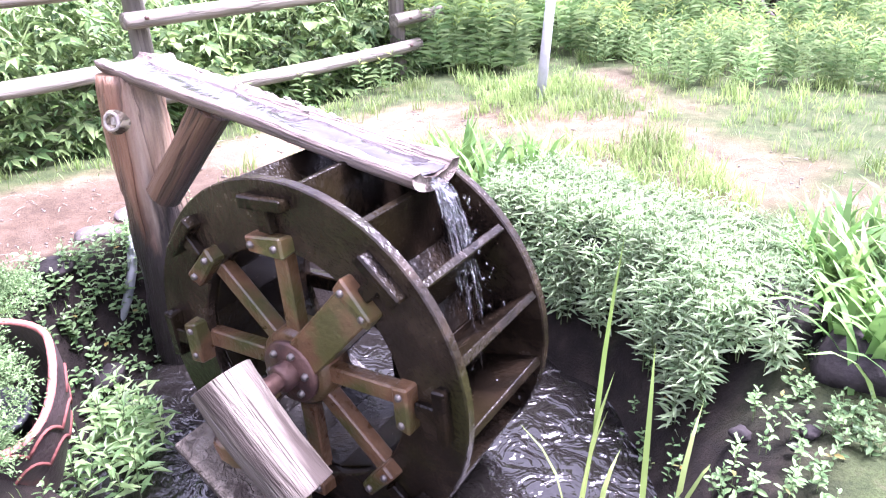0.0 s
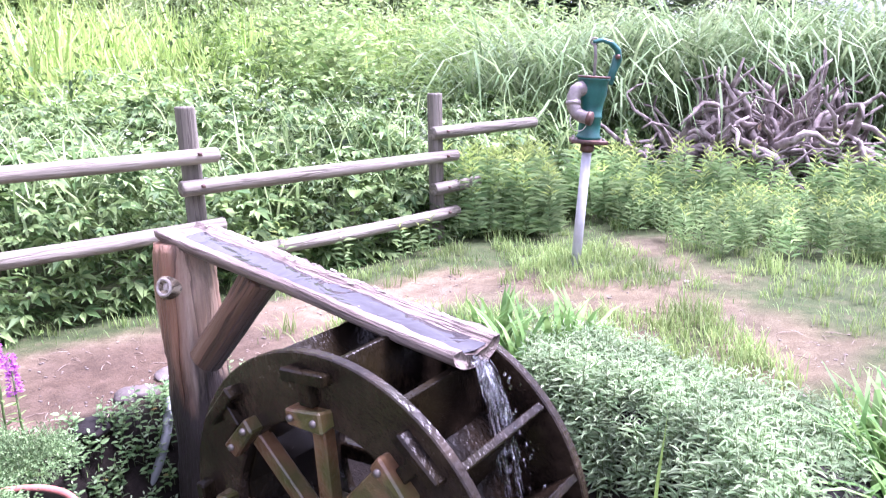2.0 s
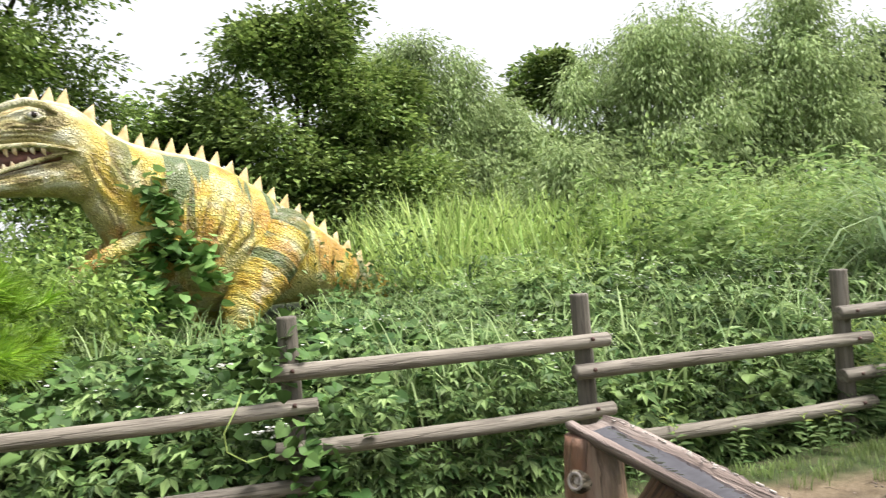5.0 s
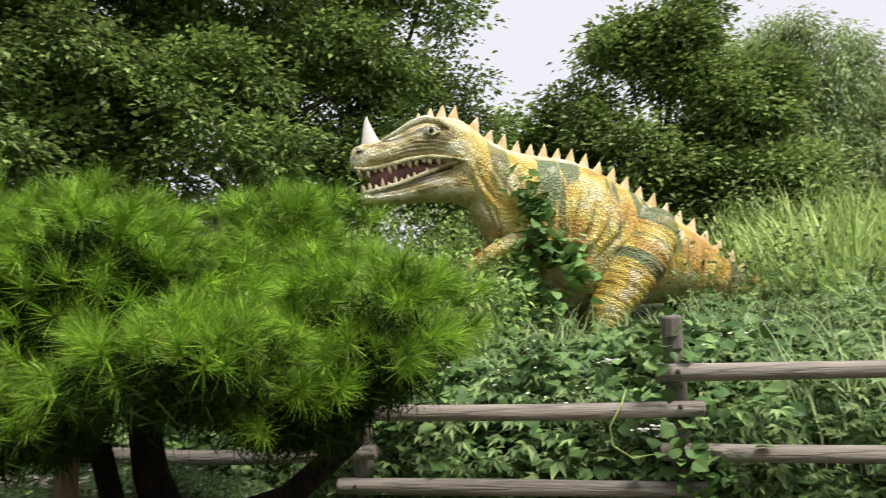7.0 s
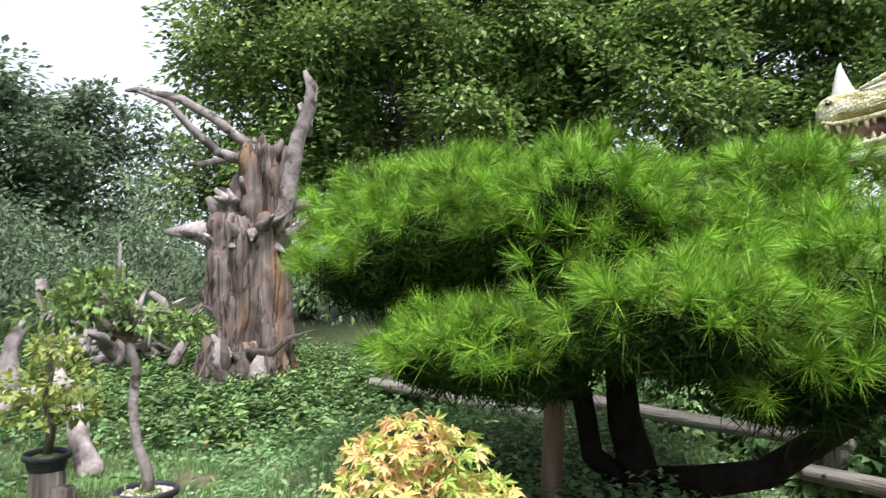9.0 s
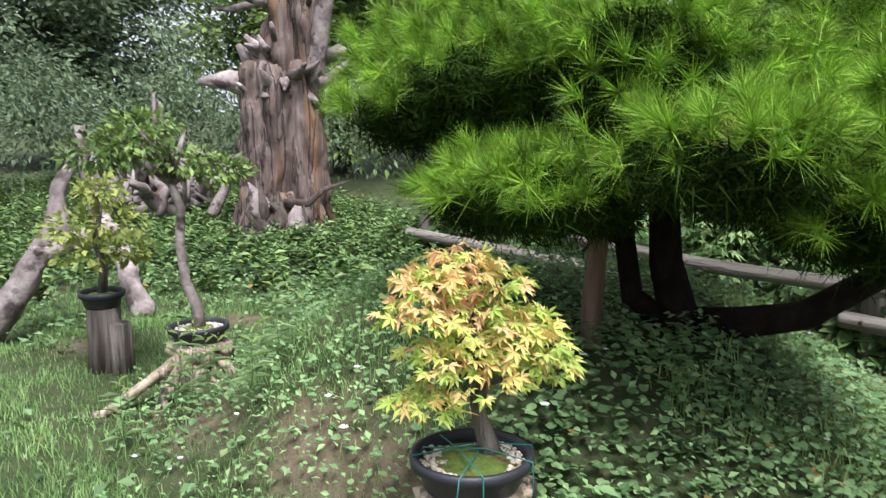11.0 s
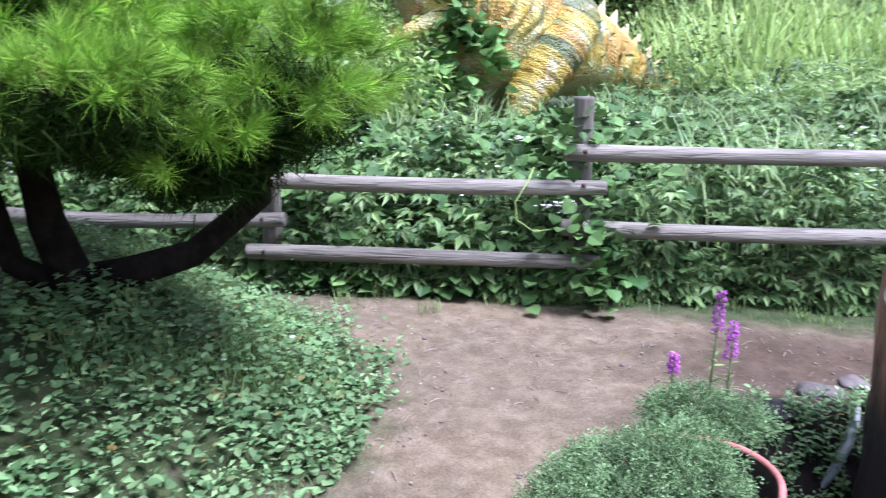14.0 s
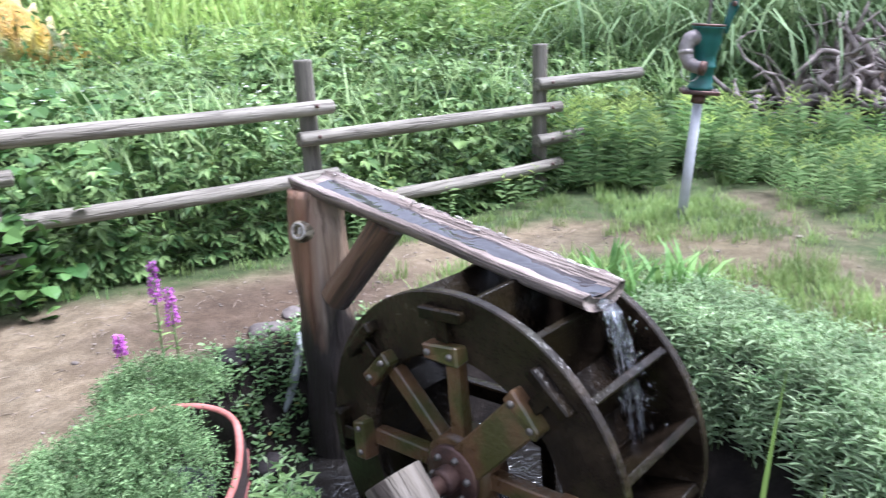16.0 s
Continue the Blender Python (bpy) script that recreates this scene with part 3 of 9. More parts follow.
M_wire = material("green_wire", [(0.01, 0.09, 0.075), (0.02, 0.15, 0.12)], 10, 0.4, 0.0)
M_terra = material("terracotta_rim", [(0.27, 0.085, 0.065), (0.38, 0.14, 0.115), (0.45, 0.2, 0.17)], 12, 0.75, 0.3, 80)
M_arc = material("dull_red_clay", [(0.10, 0.032, 0.026), (0.17, 0.055, 0.042)], 12, 0.75, 0.3, 80)
M_jar = material("dark_glazed_jar", [(0.018, 0.013, 0.013), (0.038, 0.028, 0.026), (0.065, 0.048, 0.045)], 9, 0.55, 0.4, 60, spots=(0.20, 0.08, 0.055), spot_scale=5, spot_edge=(0.6, 0.72))
M_knot = material("pale_knot_wood", [(0.22, 0.18, 0.15), (0.40, 0.36, 0.32), (0.55, 0.52, 0.48)], 14, 0.7, 0.5, 60)
M_strap = leaf_material("strap_leaves", (0.07, 0.16, 0.042), (0.19, 0.315, 0.10), through_light=0.22)
M_stone = material("dark_stone", [(0.012, 0.010, 0.010), (0.03, 0.026, 0.026), (0.06, 0.05, 0.048)], 6, 0.85, 0.9, 40, specular=0.15)
M_flatstone = material("pale_stone", [(0.065, 0.052, 0.047), (0.12, 0.10, 0.09), (0.17, 0.145, 0.135)], 9, 0.8, 0.5, 50, object_var=0.2)
M_pump = material("green_pump_paint", [(0.004, 0.05, 0.045), (0.008, 0.085, 0.074), (0.02, 0.12, 0.10)], 8, 0.38, 0.15, 70, spots=(0.10, 0.055, 0.04), spot_scale=7, spot_edge=(0.64, 0.70), specular=0.5)
M_spout = material("worn_iron_spout", [(0.12, 0.10, 0.095), (0.23, 0.20, 0.19), (0.33, 0.29, 0.27)], 12, 0.5, 0.3, 80, metal=0.3)
M_pipe = material("galvanised_pipe", [(0.34, 0.34, 0.355), (0.46, 0.46, 0.48)], 14, 0.4, 0.1, 90, metal=0.2)
M_hose = material("grey_hose", [(0.17, 0.185, 0.185), (0.25, 0.265, 0.265)], 14, 0.5, 0.2, 90)
M_purple = leaf_material("purple_florets", (0.42, 0.10, 0.42), (0.66, 0.26, 0.62), through_light=0.3)
M_white = leaf_material("white_petals", (0.75, 0.75, 0.72), (0.85, 0.85, 0.8), through_light=0.2)
M_twig = material("dry_twigs", [(0.16, 0.12, 0.09), (0.34, 0.28, 0.22)], 20, 0.85, 0.2, 60, island_var=0.35)
M_pebble = material("pebbles", [(0.10, 0.08, 0.065), (0.24, 0.20, 0.17)], 20, 0.85, 0.2, 60, island_var=0.4)

# ---------------------------------------------------------------- the lie of the land
FENCE = np.array((-1.77, 4.39))
ALONG, BACK = np.array((0.7085, 0.7057)), np.array((-0.7057, 0.7085))
BAY = 1.87
WHEEL = np.array((-0.442, 1.768, 0.066))
WX, WY = np.array((0.848, -0.530)), np.array((0.530, 0.848))
MOUND = np.array((-3.7, -0.1))
TRAIL = [(-6.2, 1.2, 0.35), (-4.7, 2.25, 0.45), (-3.4, 2.25, 0.75), (-2.35, 2.35, 0.85), (-1.6, 3.2, 0.55), (-0.9, 4.1, 0.35), (-0.1, 4.65, 0.32), (0.55, 4.35, 0.32), (1.15, 3.75, 0.52), (1.45, 3.0, 0.48), (2.2, 2.4, 0.5), (3.2, 1.4, 0.6)]
SPUR_EAST = [(1.1, 4.0, 0.40), (1.3, 4.9, 0.24), (1.2, 5.8, 0.15)]
SPUR = [(-2.3, 2.0, 0.8), (-2.0, 1.2, 0.55), (-1.45, 0.3, 0.6), (-1.0, -1.2, 0.8)]


def wavy(x, y, f=1.0, s=0.0):
    """Smooth random-looking field in about -1..1."""
    return (np.sin(1.7 * f * x + 1.3 * f * y + 1.1 + s) + np.sin(-2.3 * f * x + 1.9 * f * y + 2.7 + 2 * s) + np.sin(3.1 * f * x + 2.9 * f * y + 0.4 + 3 * s)
            + 0.7 * np.sin(5.3 * f * x - 4.7 * f * y + s) + 0.6 * np.sin(-7.1 * f * x - 6.3 * f * y + 1.9)) / 3.4


def behind(x, y):
    return (x - FENCE[0]) * BACK[0] + (y - FENCE[1]) * BACK[1]


def mound_r(x, y):
    return np.hypot(x - MOUND[0], y - MOUND[1]) / 1.75 * (1 + 0.03 * wavy(x, y, 1.5))


def pond_r(x, y):
    dx, dy = x + 0.36, y - 1.97
    a, b = dx * WX[0] + dy * WX[1], dx * WY[0] + dy * WY[1]
    return np.hypot(a / 1.02, b / 0.80) * (1 + 0.06 * wavy(x, y, 1.8, 0.6))


def trail_in(x, y):
    """How far a place lies inside the trodden way, 0 to 1."""
    best = np.zeros_like(x, dtype=float)
    for line in (TRAIL, SPUR, SPUR_EAST):
        for (ax, ay, aw), (bx, by, bw) in zip(line[:-1], line[1:]):
            dx, dy = bx - ax, by - ay
            t = np.clip(((x - ax) * dx + (y - ay) * dy) / (dx * dx + dy * dy), 0, 1)
            d = np.hypot(x - ax - t * dx, y - ay - t * dy)
            w = aw + (bw - aw) * t
            best = np.maximum(best, smooth01((w * (1 + 0.22 * wavy(x, y, 2.2)) - d) / 0.16 + 0.5))
    return best


def soil_at(x, y):
    s = trail_in(x, y)
    s = s * smooth01((mound_r(x, y) - 0.98) / 0.06)
    s = s * smooth01((-behind(x, y) - 0.06 - 0.06 * wavy(x, y, 3.0)) / 0.15)
    s = s * smooth01((pond_r(x, y) - 1.28) / 0.15)
    right = smooth01((x - 0.0) / 0.8) * smooth01((y - 2.2) / 0.4)
    patch = smooth01((wavy(x, y, 2.6, 1.7) + 0.45) / 0.3)
    s = s * (1 - right * (1 - patch))
    bare = smooth01((wavy(x, y, 2.0, 4.1) - 0.62) / 0.2) * smooth01((-x - 2.2) / 0.3) * smooth01((-y - 0.3) / 0.3) * 0.85
    for px, py, pr in ((-2.75, -0.96, 0.26), (-3.62, -1.04, 0.20), (-3.15, -1.45, 0.22)):
        bare = np.maximum(bare, 0.9 * smooth01((pr * (1 + 0.35 * wavy(x, y, 6.0, 2.0)) - np.hypot(x - px, (y - py) * 1.3)) / 0.12))
    return np.maximum(s, bare)


def ground_z(x, y):
    x, y = np.asarray(x, float), np.asarray(y, float)
    z = 0.025 * wavy(x, y, 0.9) + 0.012 * wavy(x, y, 3.1, 2.0)
    b = behind(x, y)
    z = z + 0.22 * smooth01((b - 0.4) / 8.0)
    r = mound_r(x, y)
    z = z + 0.52 * smooth01((1.02 - r) / 0.62)
    p = pond_r(x, y)
    z = z - 0.62 * smooth01((1.30 - p) / 0.42)
    far = np.hypot(x, y)
    return z * (1 - 0.9 * smooth01((far - 40) / 60))


def make_ground():
    u = np.linspace(-1, 1, 261)
    k = 5.2
    c = np.sinh(k * u) / np.sinh(k) * 420
    # even spacing close by
    x, y = np.meshgrid(c - 1.4, c + 1.9, indexing="ij")
    v = np.stack([x, y, ground_z(x, y)], -1).reshape(-1, 3)
    n = len(u)
    i, j = np.meshgrid(np.arange(n - 1), np.arange(n - 1), indexing="ij")
    q = np.stack([i * n + j, (i + 1) * n + j, (i + 1) * n + j + 1, i * n + j + 1], -1).reshape(-1, 4)
    me = big_mesh("ground", v, q, (M_ground,))
    at = me.attributes.new("soil", "FLOAT", "POINT")
    at.data.foreach_set("value", soil_at(v[:, 0], v[:, 1]).astype(np.float32))
    at = me.attributes.new("sand", "FLOAT", "POINT")
    at.data.foreach_set("value", (0.5 + 0.5 * smooth01((v[:, 0] + 0.5 + 0.2 * wavy(v[:, 0], v[:, 1], 2.0)) / 1.0)
                                 - 0.5 * smooth01((1.05 + 0.25 * wavy(v[:, 0], v[:, 1], 2.4) - np.hypot(v[:, 0] + 1.55, v[:, 1] - 3.1)) / 0.7)).astype(np.float32))
    at = me.attributes.new("mud", "FLOAT", "POINT")
    at.data.foreach_set("value", smooth01((1.52 + 0.12 * wavy(v[:, 0], v[:, 1], 2.7) - pond_r(v[:, 0], v[:, 1])) / 0.2).astype(np.float32))
    return tagged(new("ground", me), "trodden brown soil path, grassy earth and a low mound", "ground", kind="structure")


make_ground()


def make_water():
    n, r = 60, np.linspace(0, 1, 14)
    a = np.linspace(0, 2 * np.pi, n, endpoint=False)
    v = np.stack([np.outer(r, np.cos(a)) * 1.35, np.outer(r, np.sin(a)) * 1.1, np.zeros((len(r), n))], -1).reshape(-1, 3)
    v[:, 2] = 0.006 * wavy(v[:, 0], v[:, 1], 6.0) + 0.004 * wavy(v[:, 0], v[:, 1], 13.0, 2)
    i, j = np.meshgrid(np.arange(len(r) - 1), np.arange(n), indexing="ij")
    j2 = (j + 1) % n
    q = np.stack([i * n + j, (i + 1) * n + j, (i + 1) * n + j2, i * n + j2], -1).reshape(-1, 4)
    ob = new("water", big_mesh("water", v, q, (M_water,)))
    ob.matrix_world = pose(-0.36, 1.97, WATER, 0, 0, -32)
    return tagged(ob, "dark rippling stream water under the wheel", "water", kind="structure")


make_water()


# ---------------------------------------------------------------- log fence
def fence():
    f = thing("log_fence", "weathered grey-brown log fence with staggered round rails", "fence")
    shift = {-1: 0.01, 0: -0.045, 1: 0.06}
    for k in range(-4, 2):
        p = FENCE + ALONG * (BAY * k + shift.get(k, 0.0))
        g = float(ground_z(*p))
        top = 1.18 + 0.01 * (k % 3)
        lean = 0.012 * math.sin(k * 2.1)
        grain_log("post", (*p, g - 0.3), (p[0] + lean, p[1], top), 0.062, 0.058, M_weathered, f, n=16, steps=8, rough=0.02, bend=0.004, seed=40 + k)
        high = k % 2 == 1
        q = FENCE + ALONG * (BAY * (k + 1) + shift.get(k + 1, 0.0))
        front = -BACK * 0.108
        for z in ((0.90, 0.47) if high else (0.71, 0.27)):
            g0 = 0.0
            a = p + front - ALONG * 0.12
            b = q + front + ALONG * 0.13
            if k == 1:
                # broken short beyond the last post
                b = p + front + ALONG * (1.05 if z > 0.6 else 0.36)
            rail = grain_log("rail", (*a, z + g0 - 0.005), (*b, z + g0 + 0.012 * math.sin(k)), 0.049, 0.045, M_weathered, f, n=16, steps=12, rough=0.03, bend=0.012, seed=int(60 + k * 3 + z * 10))
            for base in ((p, q) if k < 1 else (p,)):
                c = base + front - BACK * 0.046
                part("bolt", lathe([(0.0, 0.012), (0.009, 0.011), (0.012, 0.004), (0.013, -0.01)], 8), M_iron, rail,
                     m=rail.matrix_basis.inverted() @ Matrix.Translation((*c, z + 0.005)) @ Matrix.Rotation(radians(90), 4, "X") @ Matrix.Rotation(radians(-45), 4, "Y"))
    return f


fence()


# ---------------------------------------------------------------- water wheel
def ring_piece(r0, r1, y0, y1, n=72):
    """A flat wooden ring with worn edges, axis y."""
    e = 0.004
    prof = [(r0, y0 + e), (r0 + e, y0), (r1 - e, y0), (r1, y0 + e), (r1, y1 - e), (r1 - e, y1), (r0 + e, y1), (r0, y1 - e), (r0, y0 + e)]
    v, f = lathe(prof, n, 0.003, 3)
    return v[:, [0, 2, 1]] * np.array((1, 1, 1)), [f[0][:, ::-1]]


def water_wheel():
    w = thing("water_wheel", "wet dark wooden water wheel standing in a small stream", "water wheel", pose(*WHEEL, 0, 0, -32))
    R, RI, T, D = 0.56, 0.365, 0.034, 0.40
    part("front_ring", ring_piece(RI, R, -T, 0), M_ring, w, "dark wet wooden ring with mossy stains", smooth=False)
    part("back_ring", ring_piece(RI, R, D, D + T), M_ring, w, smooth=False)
    n = 16
    for i in range(n):
        a = radians(13 + 360 / n * i)
        # bucket boards lean against the turn
        b = block(0.205, D - 0.004, 0.024, 0.003, jitter=0.002, seed=i)
        m = Matrix.Rotation(-a, 4, "Y") @ Matrix.Translation((0.458, D / 2, 0)) @ Matrix.Rotation(radians(-24), 4, "Y")
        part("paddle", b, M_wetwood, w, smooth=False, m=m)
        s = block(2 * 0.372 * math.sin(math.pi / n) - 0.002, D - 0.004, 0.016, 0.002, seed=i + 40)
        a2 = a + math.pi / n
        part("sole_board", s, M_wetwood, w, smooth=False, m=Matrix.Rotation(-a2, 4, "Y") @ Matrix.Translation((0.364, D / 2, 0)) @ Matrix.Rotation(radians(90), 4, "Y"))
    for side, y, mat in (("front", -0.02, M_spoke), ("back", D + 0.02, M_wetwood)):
        for i in range(8):
            a = radians(3 + 45 * i)
            rot = Matrix.Rotation(-a, 4, "Y")
            wide = 0.052 if i != 1 or side == "back" else 0.115
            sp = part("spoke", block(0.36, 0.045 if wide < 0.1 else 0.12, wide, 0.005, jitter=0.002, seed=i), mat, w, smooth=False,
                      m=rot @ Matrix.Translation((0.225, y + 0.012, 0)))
            if side == "front":
                sp["label"] = "worn orange-brown wooden spoke"
                part("clamp", block(0.05, 0.062, 0.135, 0.006, jitter=0.003, seed=i + 20), M_spoke, w, smooth=False,
                     m=rot @ Matrix.Translation((0.390, y - 0.03, 0)))
                part("cross_piece", block(0.036, 0.045, 0.155, 0.005, jitter=0.003, seed=i + 30), M_wetwood, w, smooth=False,
                     m=rot @ Matrix.Translation((0.50, y - 0.03, 0)))
                part("wedge", block(0.07, 0.03, 0.045, 0.004, jitter=0.003, seed=i + 50), M_wetwood, w, smooth=False,
                     m=rot @ Matrix.Translation((0.455, y - 0.028, 0.0)))
                for zz in (-0.042, 0.042):
                    part("bolt", lathe([(0.0, 0.008), (0.009, 0.007), (0.011, 0.0), (0.011, -0.01)], 8), M_bolt, w,
                         m=rot @ Matrix.Translation((0.390, y - 0.062, zz)) @ Matrix.Rotation(radians(90), 4, "X"))
    # hub: shaft, collars and a bolted flange
    ax = lathe([(0.0, -0.33), (0.026, -0.33), (0.028, -0.2), (0.028, 0.75), (0.0, 0.75)], 20)
    rx = np.array(Matrix.Rotation(radians(-90), 4, "X"))
    part("axle", Build().add(ax, rx), M_iron, w, "rusty iron axle")
    hub = Build().add(lathe([(0.0, -0.055), (0.105, -0.055), (0.118, -0.045), (0.122, 0.0), (0.122, 0.05), (0.0, 0.05)], 36), rx)
    part("hub", hub, M_spoke, w, "turned wooden hub")
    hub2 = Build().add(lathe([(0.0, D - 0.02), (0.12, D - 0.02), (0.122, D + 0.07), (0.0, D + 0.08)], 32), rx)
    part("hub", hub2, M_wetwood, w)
    fl = Build().add(lathe([(0.03, -0.075), (0.09, -0.073), (0.096, -0.068), (0.096, -0.054), (0.03, -0.054)], 36), rx)
    fl.add(lathe([(0.0, -0.12), (0.036, -0.12), (0.042, -0.11), (0.042, -0.07)], 24), rx)
    flange = part("flange", fl, M_iron, w, "rusted round iron flange")
    for i in range(6):
        a = radians(60 * i + 10)
        part("bolt", lathe([(0.0, 0.014), (0.01, 0.013), (0.012, 0.0)], 6), M_bolt, flange,
             m=Matrix.Translation((0.068 * math.cos(a), -0.074, 0.068 * math.sin(a))) @ Matrix.Rotation(radians(90), 4, "X"))
    return w


water_wheel()


def wheel_bearing():
    """The log that carries the shaft, on its short props in the water."""
    b = thing("bearing_log", "barked grey log carrying the wheel's iron axle", "log")
    c = np.array((-0.505, 1.475, 0.04))
    d = np.array((*WX, 0.0))
    dd = np.array((0.60, -0.40, -0.69))
    grain_log("log", c - dd * 0.18, c + dd * 0.19, 0.086, 0.080, M_greylog, b, "weathered pale grey log with split grain", n=36, steps=14, rough=0.025, bend=0.004, seed=5, round_end=0.03)
    for s, z in ((-0.10, -0.06), (0.06, -0.14)):
        q = c + d * s
        part("prop", log_bar((q[0], q[1], -0.62), (q[0], q[1], q[2] + z + 0.02), 0.065, 0.06, 12, 6, 0.05, 0.004, seed=int(50 + s * 100)), M_spoke, b)
    part("support_board", block(0.40, 0.13, 0.05, 0.006, jitter=0.008, seed=4), M_greylog, b, smooth=False, m=pose(c[0] - 0.06, c[1] - 0.02, -0.11, 0, 35, -32))
    return b


wheel_bearing()


# ---------------------------------------------------------------- flume: post, brace, trough
def trough_post():
    p = thing("flume_post", "stripped log post with a sawn knot, wet and dark below", "post")
    base = np.array((-1.155, 2.60, -0.62))
    top = np.array((-1.165, 2.68, 0.725))
    n, k = 28, 40
    t = np.linspace(0, 1, k)
    pts = base + np.outer(t, top - base) + np.outer(np.sin(t * 5) * 0.012, (1, 0.4, 0))
    rad = 0.124 - 0.014 * t + 0.008 * np.exp(-((t - 0.86) / 0.09) ** 2)
    rad[-1] *= 0.97
    v, f = tube(pts, rad, n, 0.055, 8)
    part("log", (v, f), M_wetpost, p, "reddish stripped log, soaked black below")
    knot = lathe([(0.060, -0.06), (0.052, 0.0), (0.044, 0.022), (0.036, 0.030), (0.026, 0.026), (0.014, 0.020), (0.0, 0.018)], 18, 0.05, 2)
    kn = Matrix.Translation((-1.20, 2.565, 0.575)) @ Matrix.Rotation(radians(78), 4, (1.0, -0.30, 0))
    part("knot", knot, M_root, p, "raised sawn branch knot", m=kn)
    part("knot_heart", tube([(math.cos(a) * 0.030, math.sin(a) * 0.030, 0.030) for a in np.linspace(0, 6.283, 20)], 0.006, 8, 0.4, 3, caps=False), M_knot, p, "pale worn knot ring", m=kn)
    part("knot_heart", rock(0.014, 9, 0.6), M_knot, p, "pale knot centre", m=kn @ Matrix.Translation((0.004, 0.0, 0.022)))
    return p


trough_post()

TR_A, TR_B = np.array((-1.215, 2.745, 0.765)), np.array((-0.045, 1.815, 0.615))


def trough():
    """A log hollowed into an open gutter, running down to the wheel."""
    tr = thing("wooden_flume", "hollowed log trough carrying water to the wheel", "trough")
    d = TR_B - TR_A
    length = np.linalg.norm(d)
    x = d / length
    y = np.cross(UP, x)
    y /= np.linalg.norm(y)
    z = np.cross(x, y)
    k = 42
    g = np.random.default_rng(21)
    rows = []
    for i in range(k):
        t = i / (k - 1)
        c = TR_A + d * t
        out, inn = 0.108 - 0.012 * t + 0.004 * math.sin(9 * t), 0.074 - 0.008 * t
        row = []
        for a in np.linspace(0, -180, 13):
            a = radians(a)
            rr = out * (1 + 0.02 * math.sin(3 * a + 4 * t) + 0.004 * g.normal())
            row.append(c + y * math.cos(a) * rr + z * (math.sin(a) * rr * 0.62 + 0.002))
        chip = np.array((0.004, 0.0012)) * g.normal(size=2)
        row[0] = row[0] + z * (0.004 + chip[0])
        row[-1] = row[-1] + z * (0.004 + chip[1])
        for a in np.linspace(-172, -8, 11):
            a = radians(a)
            row.append(c + y * math.cos(a) * inn + z * (math.sin(a) * inn * 0.46 + 0.014 + 0.002 * g.normal()))
        rows.append(row)
    v = np.array(rows)
    m = v.shape[1]
    v = v.reshape(-1, 3)
    i, j = np.meshgrid(np.arange(k - 1), np.arange(m), indexing="ij")
    j2 = (j + 1) % m
    q = np.stack([i * m + j, (i + 1) * m + j, (i + 1) * m + j2, i * m + j2], -1).reshape(-1, 4)
    o, s = 13, 11
    caps = []
    for end in (0, (k - 1) * m):
        for a in range(10):
            # thickness of the wall at the sawn ends
            o0, o1 = end + 12 - a, end + 11 - a
            i0, i1 = end + 13 + a, end + 14 + a
            caps.append((o0, i0, i1, o1))
        caps.append((end + 2, end + 23, end + 0, end + 1))
    # own frame: z along the trough, so that the grain follows it
    fr = Matrix(((y[0], z[0], x[0], TR_A[0]), (y[1], z[1], x[1], TR_A[1]), (y[2], z[2], x[2], TR_A[2]), (0, 0, 0, 1)))
    loc = (v - TR_A) @ np.array(fr)[:3, :3]
    part("gutter", (loc, [q, np.array(caps)]), M_trough, tr, "brown weathered gutter with chipped rims", m=fr)
    chips = Build()
    for i in range(60):
        t = g.uniform(0.02, 0.99)
        c = TR_A + d * t + y * (0.090 - 0.009 * t + 0.008 * g.normal()) + z * (0.010 + 0.002 * g.normal())
        mm = Matrix(((x[0], y[0], z[0], c[0]), (x[1], y[1], z[1], c[1]), (x[2], y[2], z[2], c[2]), (0, 0, 0, 1)))
        chips.add(block(g.uniform(0.008, 0.032), g.uniform(0.003, 0.008), g.uniform(0.003, 0.006), 0.001, jitter=0.0015, seed=i), mm)
    part("rim_chips", chips, M_knot, tr, "pale splintered chips along the rim", smooth=False)["kind"] = "stuff"
    wz = []
    for i in range(20):
        t = i / 19
        c = TR_A + d * (0.06 + 0.935 * t)
        for s in (-1, -0.5, 0, 0.5, 1):
            wz.append(c + y * s * 0.058 + z * (-0.008 + 0.004 * math.sin(17 * t + s * 3)))
    i, j = np.meshgrid(np.arange(19), np.arange(4), indexing="ij")
    q = np.stack([i * 5 + j, (i + 1) * 5 + j, (i + 1) * 5 + j + 1, i * 5 + j + 1], -1).reshape(-1, 4)
    part("running_water", (np.array(wz), [q]), M_run, tr, "thin sheet of running water")
    return tr


trough()
br = thing("flume_brace", "slanting log brace between post and trough", "brace")
grain_log("log", (-1.075, 2.53, 0.30), (-0.80, 2.42, 0.655), 0.062, 0.070, M_post, br, "dark reddish log with a wet underside", n=20, steps=10, rough=0.06, bend=0.006, seed=17)


